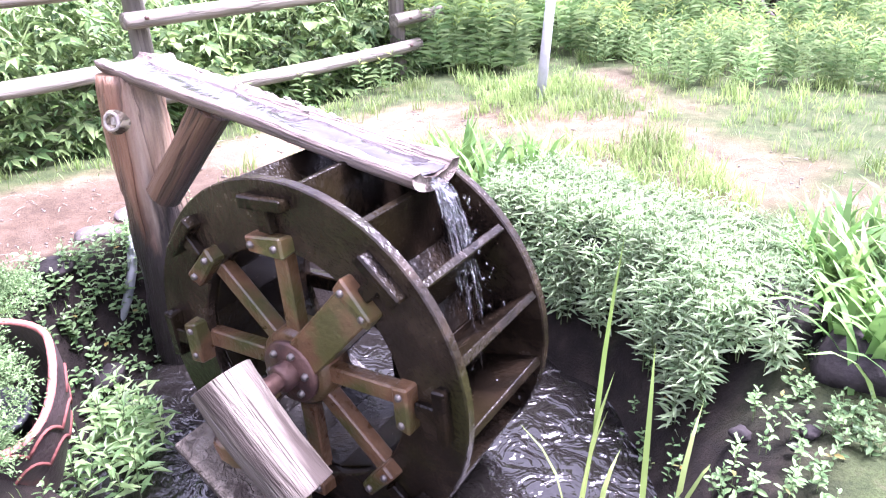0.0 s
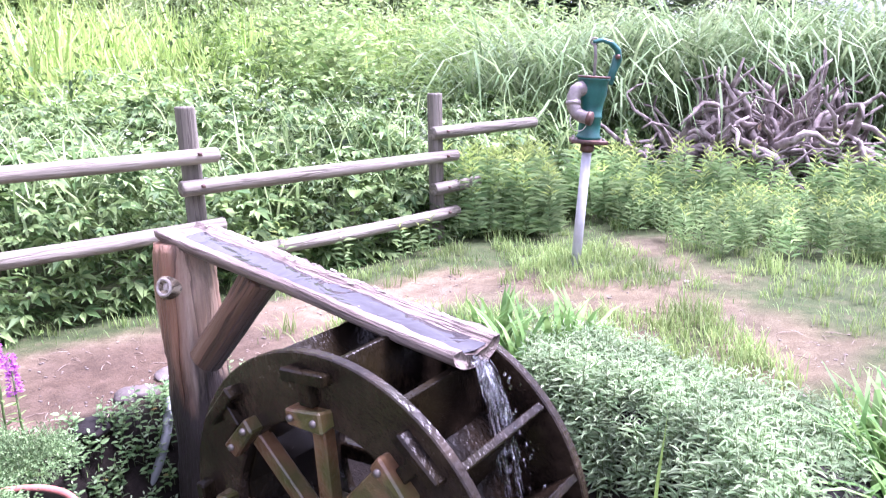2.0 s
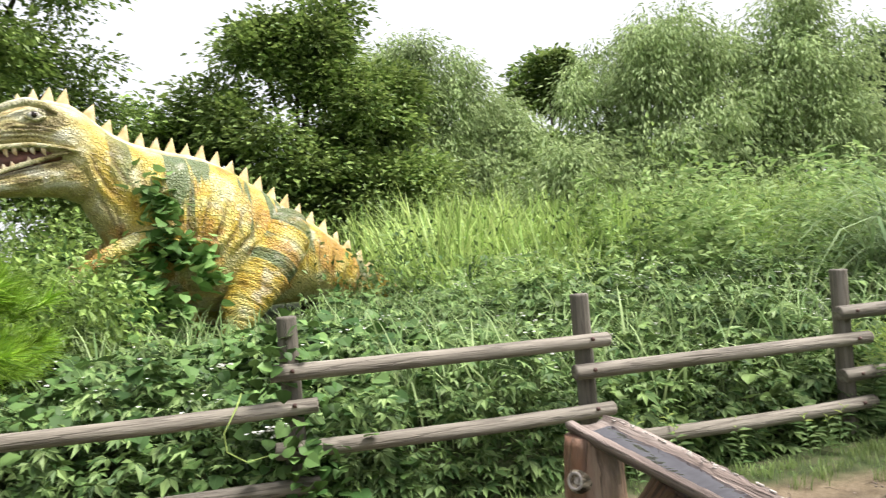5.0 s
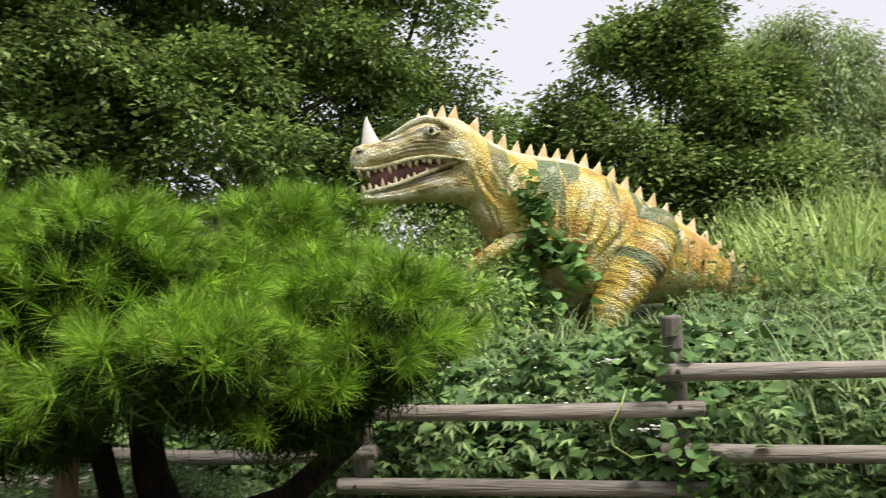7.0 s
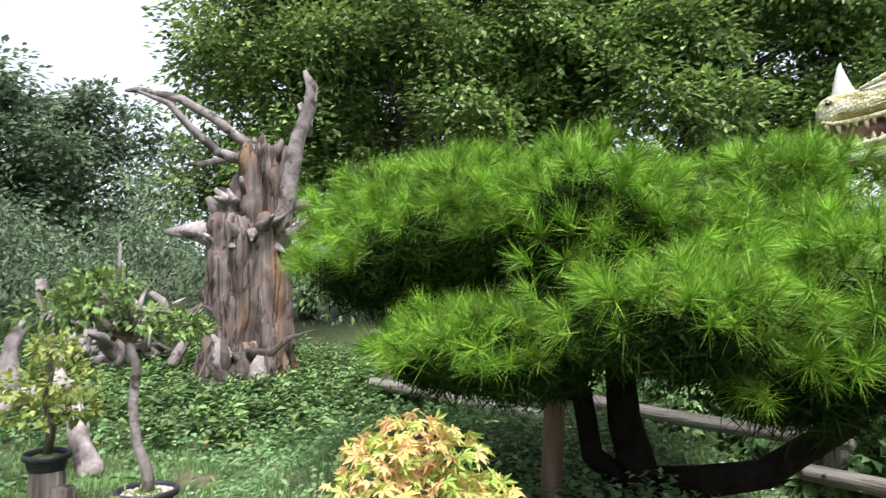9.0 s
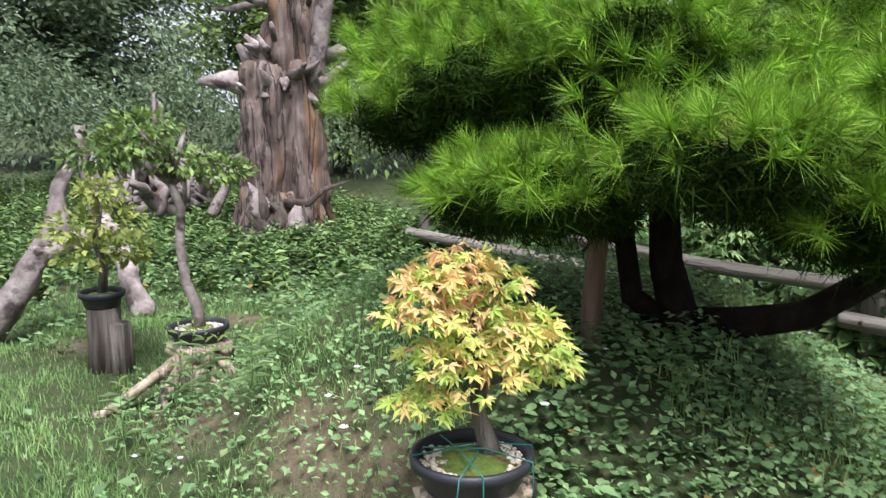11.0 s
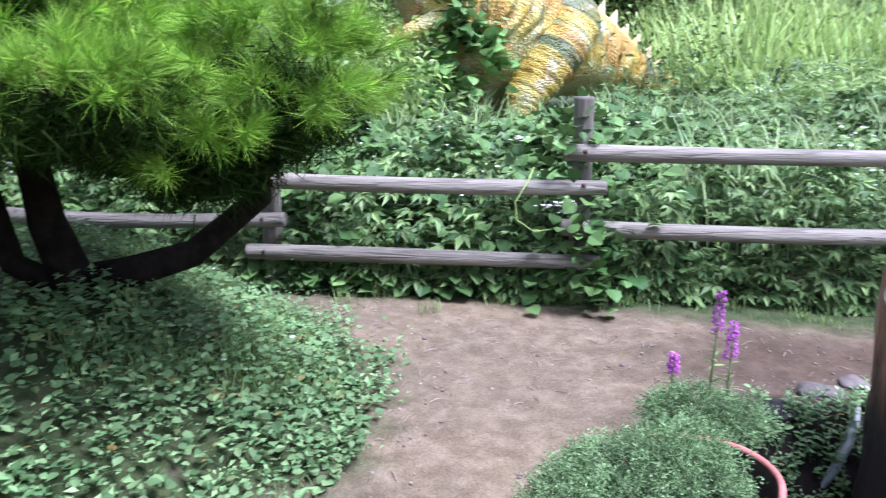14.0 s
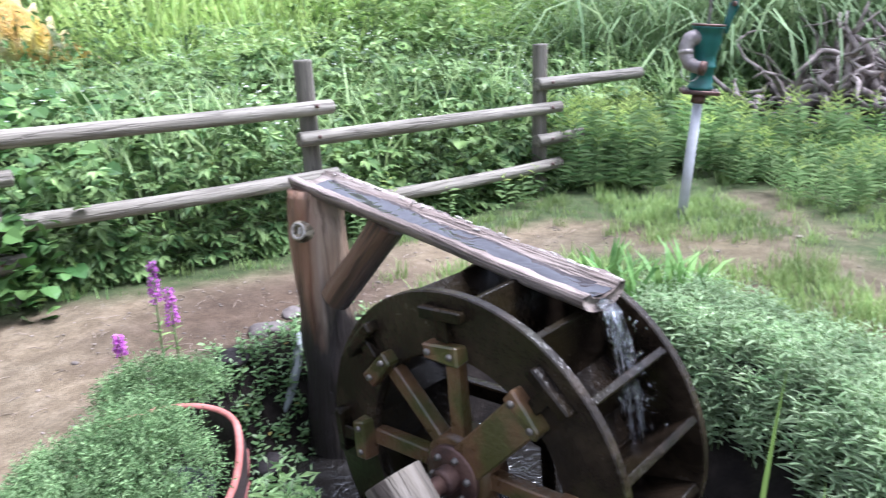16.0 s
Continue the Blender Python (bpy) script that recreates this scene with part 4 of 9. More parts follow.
def falling_water():
    w = thing("falling_water", "thin clear water falling from the trough onto the wheel", "water")
    g = np.random.default_rng(5)
    start = TR_B + np.array((0.0, 0.0, -0.02))
    side = np.array((0.62, 0.78, 0))
    for s in range(8):
        o = side * g.normal(0, 0.022) + np.array((0.0, 0.0, -0.004 * s))
        k = 16
        t = np.linspace(0, g.uniform(0.5, 1.0), k)
        fall = 0.62
        pts = start + o + np.outer(t * (0.17 + 0.03 * g.normal()), (0.80, -0.60, 0)) + np.outer(-fall * t ** 1.7, UP)
        pts += g.normal(size=(k, 3)) * 0.004 * t[:, None]
        rad = 0.006 * (1 - 0.6 * t) * (1 + 0.35 * np.sin(t * 25 + s)) + 0.0012
        part("strand", tube(pts, rad, 7, 0.1, s), M_fall, w)
    drops = Build()
    for s in range(70):
        t = g.uniform(0.2, 1.0)
        c = start + np.array((0.80, -0.60, 0)) * (t * 0.17 + g.normal() * 0.03) + UP * (-0.62 * t ** 1.7) + g.normal(size=3) * 0.025
        v, f = lathe([(0, -1), (0.7, -0.7), (1, 0), (0.7, 0.7), (0, 1)], 6)
        drops.add((v * g.uniform(0.0015, 0.004) * np.array((1, 1, 1.8)) + c, f))
    part("drops", drops, M_fall, w)
    return w


falling_water()


# ---------------------------------------------------------------- hand pump
def hand_pump():
    p = thing("hand_pump", "dark green cast-iron hand pump on a pale pipe", "water pump", pose(0.60, 4.95, 0.0, 1.0, 4.6, 0))
    part("stand_pipe", lathe([(0.0, -0.3), (0.034, -0.3), (0.032, 0.85), (0.0, 0.85)], 18), M_pipe, p, "pale galvanised pipe")
    part("socket", lathe([(0.0, 0.80), (0.040, 0.80), (0.046, 0.815), (0.046, 0.86), (0.0, 0.86)], 18), M_iron, p, "rusty pipe socket")
    plate = part("flange", Build().add(block(0.235, 0.19, 0.026, 0.008, seg=2), pose(0, 0, 0.872)), M_iron, p, "rusty mounting flange")
    for x in (-0.09, 0.09):
        for y in (-0.07, 0.07):
            part("bolt", lathe([(0.0, 0.016), (0.010, 0.015), (0.012, 0.0)], 6), M_bolt, plate, m=Matrix.Translation((x, y, 0.885)))
    body = [(0.0, 0.885), (0.090, 0.886), (0.092, 0.905), (0.080, 0.915), (0.079, 1.02), (0.086, 1.026), (0.086, 1.040), (0.080, 1.046), (0.081, 1.10), (0.088, 1.13), (0.100, 1.17), (0.104, 1.22),
            (0.106, 1.262), (0.115, 1.268), (0.115, 1.284), (0.101, 1.286), (0.097, 1.25), (0.0, 1.24)]
    body = [(r * 0.90, z) for r, z in body]
    part("body", lathe(body, 36), M_pump, p, "dark green painted cylinder flaring to the rim")
    part("rim", lathe([(0.088, 1.280), (0.104, 1.280), (0.106, 1.288), (0.102, 1.294), (0.089, 1.293), (0.088, 1.280)], 36), M_iron, p, "rust-brown worn rim")
    knee = np.array([(-0.05, -0.03, 1.20), (-0.085, -0.045, 1.212), (-0.115, -0.055, 1.195), (-0.130, -0.062, 1.15), (-0.126, -0.072, 1.10), (-0.105, -0.088, 1.055), (-0.065, -0.115, 1.035), (-0.015, -0.145, 1.028)])
    tt = np.linspace(0, 7, 29)
    line = np.stack([np.interp(tt, range(8), knee[:, q]) for q in range(3)], -1)
    part("spout", tube(line, np.interp(tt, range(8), [0.047, 0.047, 0.046, 0.045, 0.044, 0.042, 0.040, 0.040]), 20), M_spout, p, "bare worn iron elbow spout")
    part("spout_collar", tube([(-0.129, -0.066, 1.13), (-0.127, -0.071, 1.105)], [0.049, 0.049], 20), M_spout, p)
    part("spout_lip", tube([(-0.035, -0.134, 1.03), (-0.013, -0.146, 1.027)], [0.045, 0.045], 20), M_iron, p)
    ring = [(-0.09 + 0.055 * math.cos(a), -0.115 + 0.02 * math.sin(a), 1.01 + 0.065 * math.sin(a)) for a in np.linspace(0, 6.283, 24)]
    part("string_loop", tube(ring, 0.0035, 6, caps=False), M_knot, p, "pale string tied round the spout")
    part("bracket", Build().add(block(0.045, 0.05, 0.19, 0.010, seg=2), pose(0.118, 0.02, 1.335, 0, 10, 0)), M_pump, p)
    arm = np.array([(0.125, 0.02, 1.31), (0.150, 0.02, 1.40), (0.135, 0.015, 1.46), (0.085, 0.0, 1.505), (0.03, 0.0, 1.52), (-0.03, 0.0, 1.505)])
    tt = np.linspace(0, 5, 26)
    line = np.stack([np.interp(tt, range(6), arm[:, q]) for q in range(3)], -1)
    part("lever", tube(line, np.interp(tt, range(6), [0.02, 0.032, 0.036, 0.030, 0.024, 0.02]), 14, squash=0.6), M_pump, p)
    part("pivot_bolt", tube([(0.135, -0.03, 1.42), (0.135, 0.07, 1.42)], 0.016, 10), M_iron, p)
    part("piston_rod", tube([(-0.02, 0, 1.51), (-0.005, 0, 1.42), (0.0, 0, 1.24)], 0.010, 8), M_spout, p, "thin bare piston rod")
    part("rod_eye", tube([(-0.045, 0, 1.50), (-0.035, 0, 1.53), (-0.01, 0, 1.53), (0.0, 0, 1.50), (-0.02, 0, 1.485), (-0.045, 0, 1.50)], 0.008, 6), M_spout, p)
    return p


hand_pump()


# ---------------------------------------------------------------- dinosaur statue, one plain mesh
def skin_material():
    """Sprayed statue paint over cast scales: cream head, yellow flanks, dark green bars on the back, rust low down.
    The mesh carries 'hide' (along the body, around it, height between belly and spine) and 'crease' (darker brown in
    the folds)."""
    mt = bpy.data.materials.new("painted_skin")
    mt.use_nodes = True
    nt = mt.node_tree
    N, L = nt.nodes.new, nt.links.new
    bsdf = nt.nodes["Principled BSDF"]
    co = N("ShaderNodeTexCoord")
    hide = N("ShaderNodeAttribute")
    hide.attribute_name = "hide"
    crease = N("ShaderNodeAttribute")
    crease.attribute_name = "crease"

    def nz(scale, detail=6, stretch=(1, 1, 1), src=None):
        m = N("ShaderNodeMapping")
        m.inputs["Scale"].default_value = stretch
        L(src or co.outputs["Object"], m.inputs["Vector"])
        q = N("ShaderNodeTexNoise")
        q.inputs["Scale"].default_value, q.inputs["Detail"].default_value = scale, detail
        L(m.outputs[0], q.inputs["Vector"])
        return q.outputs["Fac"]

    def ramp(src, rows):
        r = N("ShaderNodeValToRGB")
        while len(r.color_ramp.elements) < len(rows):
            r.color_ramp.elements.new(0.5)
        for e, (p, c) in zip(r.color_ramp.elements, rows):
            e.position, e.color = p, (*c, 1)
        L(src, r.inputs["Fac"])
        return r.outputs["Color"]

    def blend(fac, a, b):
        m = N("ShaderNodeMix")
        m.data_type = "RGBA"
        L(fac, m.inputs["Factor"])
        for k, q in (("A", a), ("B", b)):
            if isinstance(q, tuple):
                m.inputs[k].default_value = (*q, 1)
            else:
                L(q, m.inputs[k])
        return m.outputs["Result"]

    def window(src, lo, hi):
        m = N("ShaderNodeMapRange")
        m.interpolation_type = "SMOOTHSTEP"
        m.inputs["From Min"].default_value, m.inputs["From Max"].default_value = lo, hi
        L(src, m.inputs["Value"])
        return m.outputs[0]

    def math2(op, a, b):
        m = N("ShaderNodeMath")
        m.operation = op
        for k, q in enumerate((a, b)):
            if isinstance(q, (int, float)):
                m.inputs[k].default_value = q
            else:
                L(q, m.inputs[k])
        return m.outputs[0]

    sep = N("ShaderNodeSeparateXYZ")
    L(hide.outputs["Vector"], sep.inputs[0])
    pos = N("ShaderNodeSeparateXYZ")
    L(co.outputs["Object"], pos.inputs[0])
    up = sep.outputs["Z"]
    flank = ramp(nz(2.6), [(0.34, (0.40, 0.24, 0.03)), (0.46, (0.56, 0.41, 0.055)), (0.58, (0.60, 0.52, 0.16)), (0.70, (0.58, 0.56, 0.32))])
    head = ramp(nz(4.0, 7, (0.6, 1, 1.4)), [(0.38, (0.22, 0.18, 0.07)), (0.45, (0.50, 0.44, 0.18)), (0.53, (0.70, 0.66, 0.41)), (0.63, (0.79, 0.77, 0.58))])
    belly = ramp(nz(3.0), [(0.36, (0.34, 0.29, 0.09)), (0.52, (0.54, 0.48, 0.20)), (0.66, (0.60, 0.56, 0.32))])
    col = blend(window(math2("ADD", pos.outputs["X"], math2("MULTIPLY", nz(2.0), 0.8)), 1.45, 2.1), head, flank)
    col = blend(window(math2("ADD", up, math2("MULTIPLY", nz(2.4), 0.3)), 0.50, 0.30), col, belly)
    # rust and ochre low on the thigh, the throat pouch and the tail's underside
    rust = math2("MULTIPLY", window(nz(1.9, 6, (1.3, 1, 1.0)), 0.49, 0.60), window(pos.outputs["Z"], 3.1, 2.0))
    col = blend(math2("MULTIPLY", rust, 0.8), col, (0.46, 0.24, 0.045))
    # dark green bars hanging from the spine
    bars = math2("MULTIPLY", window(nz(1.0, 4, (3.6, 0.5, 0.5), hide.outputs["Vector"]), 0.50, 0.55), window(math2("ADD", up, math2("MULTIPLY", nz(3.0), 0.4)), 0.62, 0.85))
    bars = math2("MULTIPLY", bars, window(pos.outputs["X"], 1.0, 2.2))
    col = blend(math2("MULTIPLY", bars, 0.9), col, (0.075, 0.14, 0.06))
    # paler cream patches scattered by noise
    col = blend(math2("MULTIPLY", window(nz(3.6, 8), 0.58, 0.70), 0.5), col, (0.66, 0.64, 0.50))
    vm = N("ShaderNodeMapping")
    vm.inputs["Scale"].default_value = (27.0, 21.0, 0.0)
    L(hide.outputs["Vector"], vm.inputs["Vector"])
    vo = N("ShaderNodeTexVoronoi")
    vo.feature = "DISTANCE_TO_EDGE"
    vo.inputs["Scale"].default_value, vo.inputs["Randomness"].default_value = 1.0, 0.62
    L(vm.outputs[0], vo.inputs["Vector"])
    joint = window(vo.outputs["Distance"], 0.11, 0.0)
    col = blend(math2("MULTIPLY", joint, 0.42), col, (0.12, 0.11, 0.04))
    # grooves beside the folds and between the bands turn darker brown
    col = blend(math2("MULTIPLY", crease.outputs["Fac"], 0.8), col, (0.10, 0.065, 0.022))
    L(col, bsdf.inputs["Base Color"])
    bsdf.inputs["Roughness"].default_value = 0.48
    bp = N("ShaderNodeBump")
    bp.inputs["Strength"].default_value, bp.inputs["Distance"].default_value = 0.8, 0.02
    L(math2("ADD", window(vo.outputs["Distance"], 0.0, 0.22), math2("MULTIPLY", nz(30, 4), 0.4)), bp.inputs["Height"])
    L(bp.outputs[0], bsdf.inputs["Normal"])
    return mt


M_skin = skin_material()
M_horn = material("ivory_horn", [(0.42, 0.38, 0.31), (0.55, 0.52, 0.46), (0.64, 0.62, 0.57)], 6, 0.5, 0.2, 30)
M_spike = material("tan_spikes", [(0.42, 0.28, 0.09), (0.58, 0.46, 0.24), (0.70, 0.64, 0.48)], 6, 0.6, 0.2, 30)
M_mouth = material("dark_red_mouth", [(0.03, 0.012, 0.009), (0.20, 0.085, 0.06)], 8, 0.5, 0.2, 30)
M_eye = material("dark_eye", [(0.01, 0.008, 0.006), (0.03, 0.02, 0.012)], 8, 0.15, 0.0)


class Hide(Build):
    """A Build that also carries the skin's own coordinates and how dark its folds are coloured."""

    def skin(self, piece, hide=None, crease=None, slot=0):
        v = np.asarray(piece[0], float)
        self.hide.append(np.stack([v[:, 0], v[:, 2], np.full(len(v), 0.6)], -1) if hide is None else hide)
        self.crease.append(np.zeros(len(v)) if crease is None else crease)
        return self.add(piece, slot=slot)


def folds_at(px, pz, folds):
    """Raised folds and the grooves beside them on a side view: rows of (line, width, rise)."""
    rise, groove = np.zeros_like(px), np.zeros_like(px)
    for line, width, amp in folds:
        line = np.asarray(line, float)
        tt = np.linspace(0, len(line) - 1, 6 * len(line))
        lx, lz = (np.interp(tt, range(len(line)), line[:, q]) for q in (0, 1))
        best, side, along = np.full(px.shape, 9.0), np.zeros_like(px), np.zeros_like(px)
        for i in range(len(lx) - 1):
            dx, dz = lx[i + 1] - lx[i], lz[i + 1] - lz[i]
            t = np.clip(((px - lx[i]) * dx + (pz - lz[i]) * dz) / (dx * dx + dz * dz + 1e-9), 0, 1)
            ex, ez = px - lx[i] - t * dx, pz - lz[i] - t * dz
            d = np.hypot(ex, ez)
            near = d < best
            best = np.where(near, d, best)
            side = np.where(near, np.sign(dx * ez - dz * ex), side)
            along = np.where(near, (i + t) / (len(lx) - 1), along)
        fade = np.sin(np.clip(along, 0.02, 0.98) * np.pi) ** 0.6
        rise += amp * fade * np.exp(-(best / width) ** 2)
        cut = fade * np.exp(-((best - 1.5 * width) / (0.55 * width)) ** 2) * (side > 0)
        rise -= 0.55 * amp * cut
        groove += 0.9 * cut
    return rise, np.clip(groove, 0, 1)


def loft(stations, n=44, steps=150, folds=(), wobble=0.006, seed=0, square=0.9):
    """A body along x: rows of x, top, bottom, half width; with folds on both sides. Gives piece, hide, crease."""
    st = np.array(stations, float)
    t = np.linspace(0, 1, steps)
    tt = np.linspace(0, 1, len(st))

    def ease(col):
        out = np.interp(t, tt, st[:, col])
        w = max(3, steps // 28) | 1
        ker = np.hanning(w + 2)[1:-1]
        ker /= ker.sum()
        return np.convolve(np.pad(out, w // 2, mode="edge"), ker, "valid")
    x, top, bot, hw = (ease(c) for c in range(4))
    ang = np.linspace(0, 2 * np.pi, n, endpoint=False)
    zc, rz = (top + bot) / 2, (top - bot) / 2
    ca, sa = np.cos(ang), np.sin(ang)
    ca = np.sign(ca) * np.abs(ca) ** square
    X = np.repeat(x[:, None], n, 1) + 0.10 * rz[:, None] * sa[None]
    Y = hw[:, None] * ca[None]
    Z = zc[:, None] + rz[:, None] * sa[None]
    rise, groove = folds_at(X, Z, folds) if folds else (np.zeros_like(X), np.zeros_like(X))
    g = np.random.default_rng(seed)
    ph = g.uniform(0, 6, 4)
    rise = rise + wobble * (np.sin(9 * X + 7 * Z + ph[0]) + np.sin(17 * X - 13 * Z + ph[1]) + 0.6 * np.sin(31 * X + 27 * Z + ph[2]))
    Y = Y + np.sign(ca)[None] * np.minimum(1, np.abs(ca) * 2)[None] * rise
    v = np.stack([X, Y, Z], -1).reshape(-1, 3)
    arc = np.concatenate([[0], np.cumsum(np.hypot(np.diff(x), np.diff(zc)))])
    hide = np.stack([np.repeat(arc[:, None], n, 1), (np.abs(ang - np.pi / 2)[None] % (2 * np.pi)) * (rz + hw)[:, None] / 2, np.repeat((sa[None] + 1) / 2, steps, 0)], -1).reshape(-1, 3)
    i, j = np.meshgrid(np.arange(steps - 1), np.arange(n), indexing="ij")
    j2 = (j + 1) % n
    quads = np.stack([i * n + j, i * n + j2, (i + 1) * n + j2, (i + 1) * n + j], -1).reshape(-1, 4)[:, ::-1]
    v = np.concatenate([v, [[x[0], 0, zc[0]]], [[x[-1], 0, zc[-1]]]])
    hide = np.concatenate([hide, hide[:1], hide[-1:]])
    jj = np.arange(n)
    tri = np.concatenate([np.stack([np.full(n, steps * n), jj, (jj + 1) % n], -1), np.stack([np.full(n, steps * n + 1), (steps - 1) * n + (jj + 1) % n, (steps - 1) * n + jj], -1)])
    return (v, [quads, tri]), hide, np.concatenate([groove.ravel(), [0, 0]])


def limb(points, radii, n, steps, bands=0.0, pitch=0.09, squash=1.0, seed=0, up=0.55):
    """A statue's limb with ring-like skin bands."""
    pts, rad = np.asarray(points, float), np.asarray(radii, float)
    tt = np.linspace(0, len(pts) - 1, steps)
    line = np.stack([np.interp(tt, range(len(pts)), pts[:, q]) for q in range(3)], -1)
    w = max(3, steps // 8) | 1
    ker = np.hanning(w + 2)[1:-1]
    ker /= ker.sum()
    line = np.stack([np.convolve(np.pad(line[:, q], w // 2, mode="edge"), ker, "valid") for q in range(3)], -1)
    r = np.convolve(np.pad(np.interp(tt, range(len(rad)), rad), w // 2, mode="edge"), ker, "valid")
    arc = np.concatenate([[0], np.cumsum(np.linalg.norm(np.diff(line, axis=0), axis=1))])
    wave = np.abs(np.sin(arc / pitch * np.pi + 0.6 * np.sin(arc * 3)))
    piece = tube(line, r + bands * (wave - 0.6), n, 0.02, seed, squash=squash)
    ang = np.linspace(0, 2 * np.pi, n, endpoint=False)
    hide = np.stack([np.repeat(arc[:, None], n, 1), np.outer(r, ang), np.full((steps, n), up)], -1).reshape(-1, 3)
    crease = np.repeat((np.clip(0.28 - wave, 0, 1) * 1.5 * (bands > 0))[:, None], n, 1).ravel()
    return piece, np.concatenate([hide, hide[:1], hide[-1:]]), np.concatenate([crease, [0, 0]])


DINO = Matrix(((0.39994, -0.91654, 0, -9.53), (0.91654, 0.39994, 0, 4.53), (0, 0, 1, 0), (0, 0, 0, 1)))


def dinosaur():
    b = Hide()
    upper = [(-0.29, 3.36, 3.22, 0.05), (-0.25, 3.44, 3.13, 0.11), (-0.14, 3.50, 3.09, 0.155), (0.05, 3.53, 3.12, 0.19), (0.30, 3.57, 3.18, 0.215), (0.55, 3.66, 3.22, 0.25), (0.80, 3.78, 3.22, 0.30), (1.05, 3.82, 3.16, 0.335),
             (1.28, 3.76, 2.90, 0.355), (1.48, 3.62, 2.42, 0.37), (1.72, 3.42, 1.98, 0.40), (2.0, 3.29, 1.58, 0.47), (2.3, 3.21, 1.26, 0.57), (2.6, 3.17, 1.06, 0.66), (2.95, 3.10, 0.98, 0.72), (3.3, 2.95, 0.98, 0.73), (3.75, 2.67, 0.98, 0.67), (4.2, 2.36, 1.0, 0.56),
             (4.65, 2.10, 0.98, 0.45), (5.12, 1.76, 0.92, 0.36), (5.5, 1.46, 0.86, 0.29), (6.2, 1.08, 0.72, 0.18), (7.0, 0.85, 0.68, 0.09), (7.5, 0.78, 0.74, 0.03)]
    folds = [([(1.38, 3.20), (1.42, 2.95), (1.55, 2.68), (1.75, 2.45)], 0.05, 0.035), ([(1.62, 3.30), (1.66, 3.0), (1.80, 2.72), (2.05, 2.5)], 0.045, 0.028), ([(1.45, 2.62), (1.58, 2.35), (1.68, 2.1)], 0.04, 0.025),
             ([(1.95, 3.12), (1.92, 2.80), (2.02, 2.50), (2.25, 2.22), (2.5, 2.05)], 0.075, 0.07), ([(1.62, 2.5), (1.70, 2.2), (1.72, 1.95)], 0.04, 0.03),
             ([(2.40, 2.02), (2.62, 1.92), (2.85, 1.88), (3.02, 2.02)], 0.06, 0.09), ([(2.5, 1.72), (2.72, 1.60), (2.95, 1.66)], 0.05, 0.05)]
    folds += [([(2.62 + 0.22 * i, 2.80 - 0.10 * i), (2.50 + 0.21 * i, 2.45 - 0.09 * i), (2.46 + 0.17 * i, 2.15 - 0.06 * i), (2.52 + 0.13 * i, 1.92 - 0.03 * i)], 0.045, 0.036) for i in range(6)]
    folds += [([(4.25 + 0.24 * i, 2.15 - 0.16 * i), (4.17 + 0.23 * i, 1.75 - 0.12 * i), (4.2 + 0.22 * i, 1.3 - 0.07 * i)], 0.045, 0.03) for i in range(5)]
    folds += [([(0.15 + 0.1 * i, 3.20 + 0.07 * i), (0.5 + 0.05 * i, 3.30 + 0.06 * i), (0.85, 3.32 + 0.05 * i), (1.2, 3.24 + 0.05 * i)], 0.022, 0.016) for i in range(4)]
    folds += [([(2.1 + 0.3 * i, 1.42 - 0.04 * i), (2.3 + 0.3 * i, 1.30 - 0.04 * i), (2.55 + 0.3 * i, 1.28)], 0.035, 0.02) for i in range(3)]
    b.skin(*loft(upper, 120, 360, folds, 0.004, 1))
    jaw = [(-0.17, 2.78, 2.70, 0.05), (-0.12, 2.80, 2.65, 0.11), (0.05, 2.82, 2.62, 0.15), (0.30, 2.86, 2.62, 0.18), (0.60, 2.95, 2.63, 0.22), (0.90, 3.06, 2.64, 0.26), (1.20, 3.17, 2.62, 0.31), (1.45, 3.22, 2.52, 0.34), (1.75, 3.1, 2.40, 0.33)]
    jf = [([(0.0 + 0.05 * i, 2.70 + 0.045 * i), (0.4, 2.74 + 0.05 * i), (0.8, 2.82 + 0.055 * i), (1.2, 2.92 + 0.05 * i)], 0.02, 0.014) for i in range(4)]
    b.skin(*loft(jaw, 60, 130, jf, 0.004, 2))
    b.skin(loft([(-0.05, 3.14, 2.80, 0.05), (0.4, 3.2, 2.86, 0.11), (0.8, 3.22, 3.0, 0.17), (1.2, 3.22, 3.05, 0.26)], 24, 30)[0], slot=3)
    b.skin(tube([(0.25, 0, 2.90), (0.6, 0, 2.99), (0.95, 0, 3.10), (1.3, 0, 3.18)], [0.05, 0.10, 0.16, 0.22], 16, squash=0.35), slot=5)
    # nose horn: broad foot, slightly hooked back
    b.skin(tube([(0.02, 0, 3.42), (0.015, 0, 3.52), (-0.005, 0, 3.62), (-0.02, 0, 3.74), (-0.03, 0, 3.85), (-0.02, 0, 3.90)], [0.105, 0.085, 0.062, 0.038, 0.016, 0.003], 20, squash=1.6), slot=1)
    st = np.array(upper)

    def spine(s):
        return float(np.interp(s, st[:, 0], st[:, 1]))
    # triangular plates down the spine on a low ridge
    for i, s in enumerate(np.concatenate([np.arange(0.70, 1.35, 0.17), np.arange(1.50, 5.7, 0.205)])):
        h = (0.17 if s < 1.0 else 0.22) if s < 4.4 else 0.22 - 0.07 * (s - 4.4)
        h *= 1.0 + 0.10 * math.sin(i * 2.3)
        top = spine(s)
        sl = (spine(s + 0.1) - spine(s - 0.1)) / 0.2
        w = 0.105
        base = np.array((s, 0, top - 0.02))
        tip = base + np.array((0.045 - 0.30 * sl * h, 0, h + 0.06))
        row = []
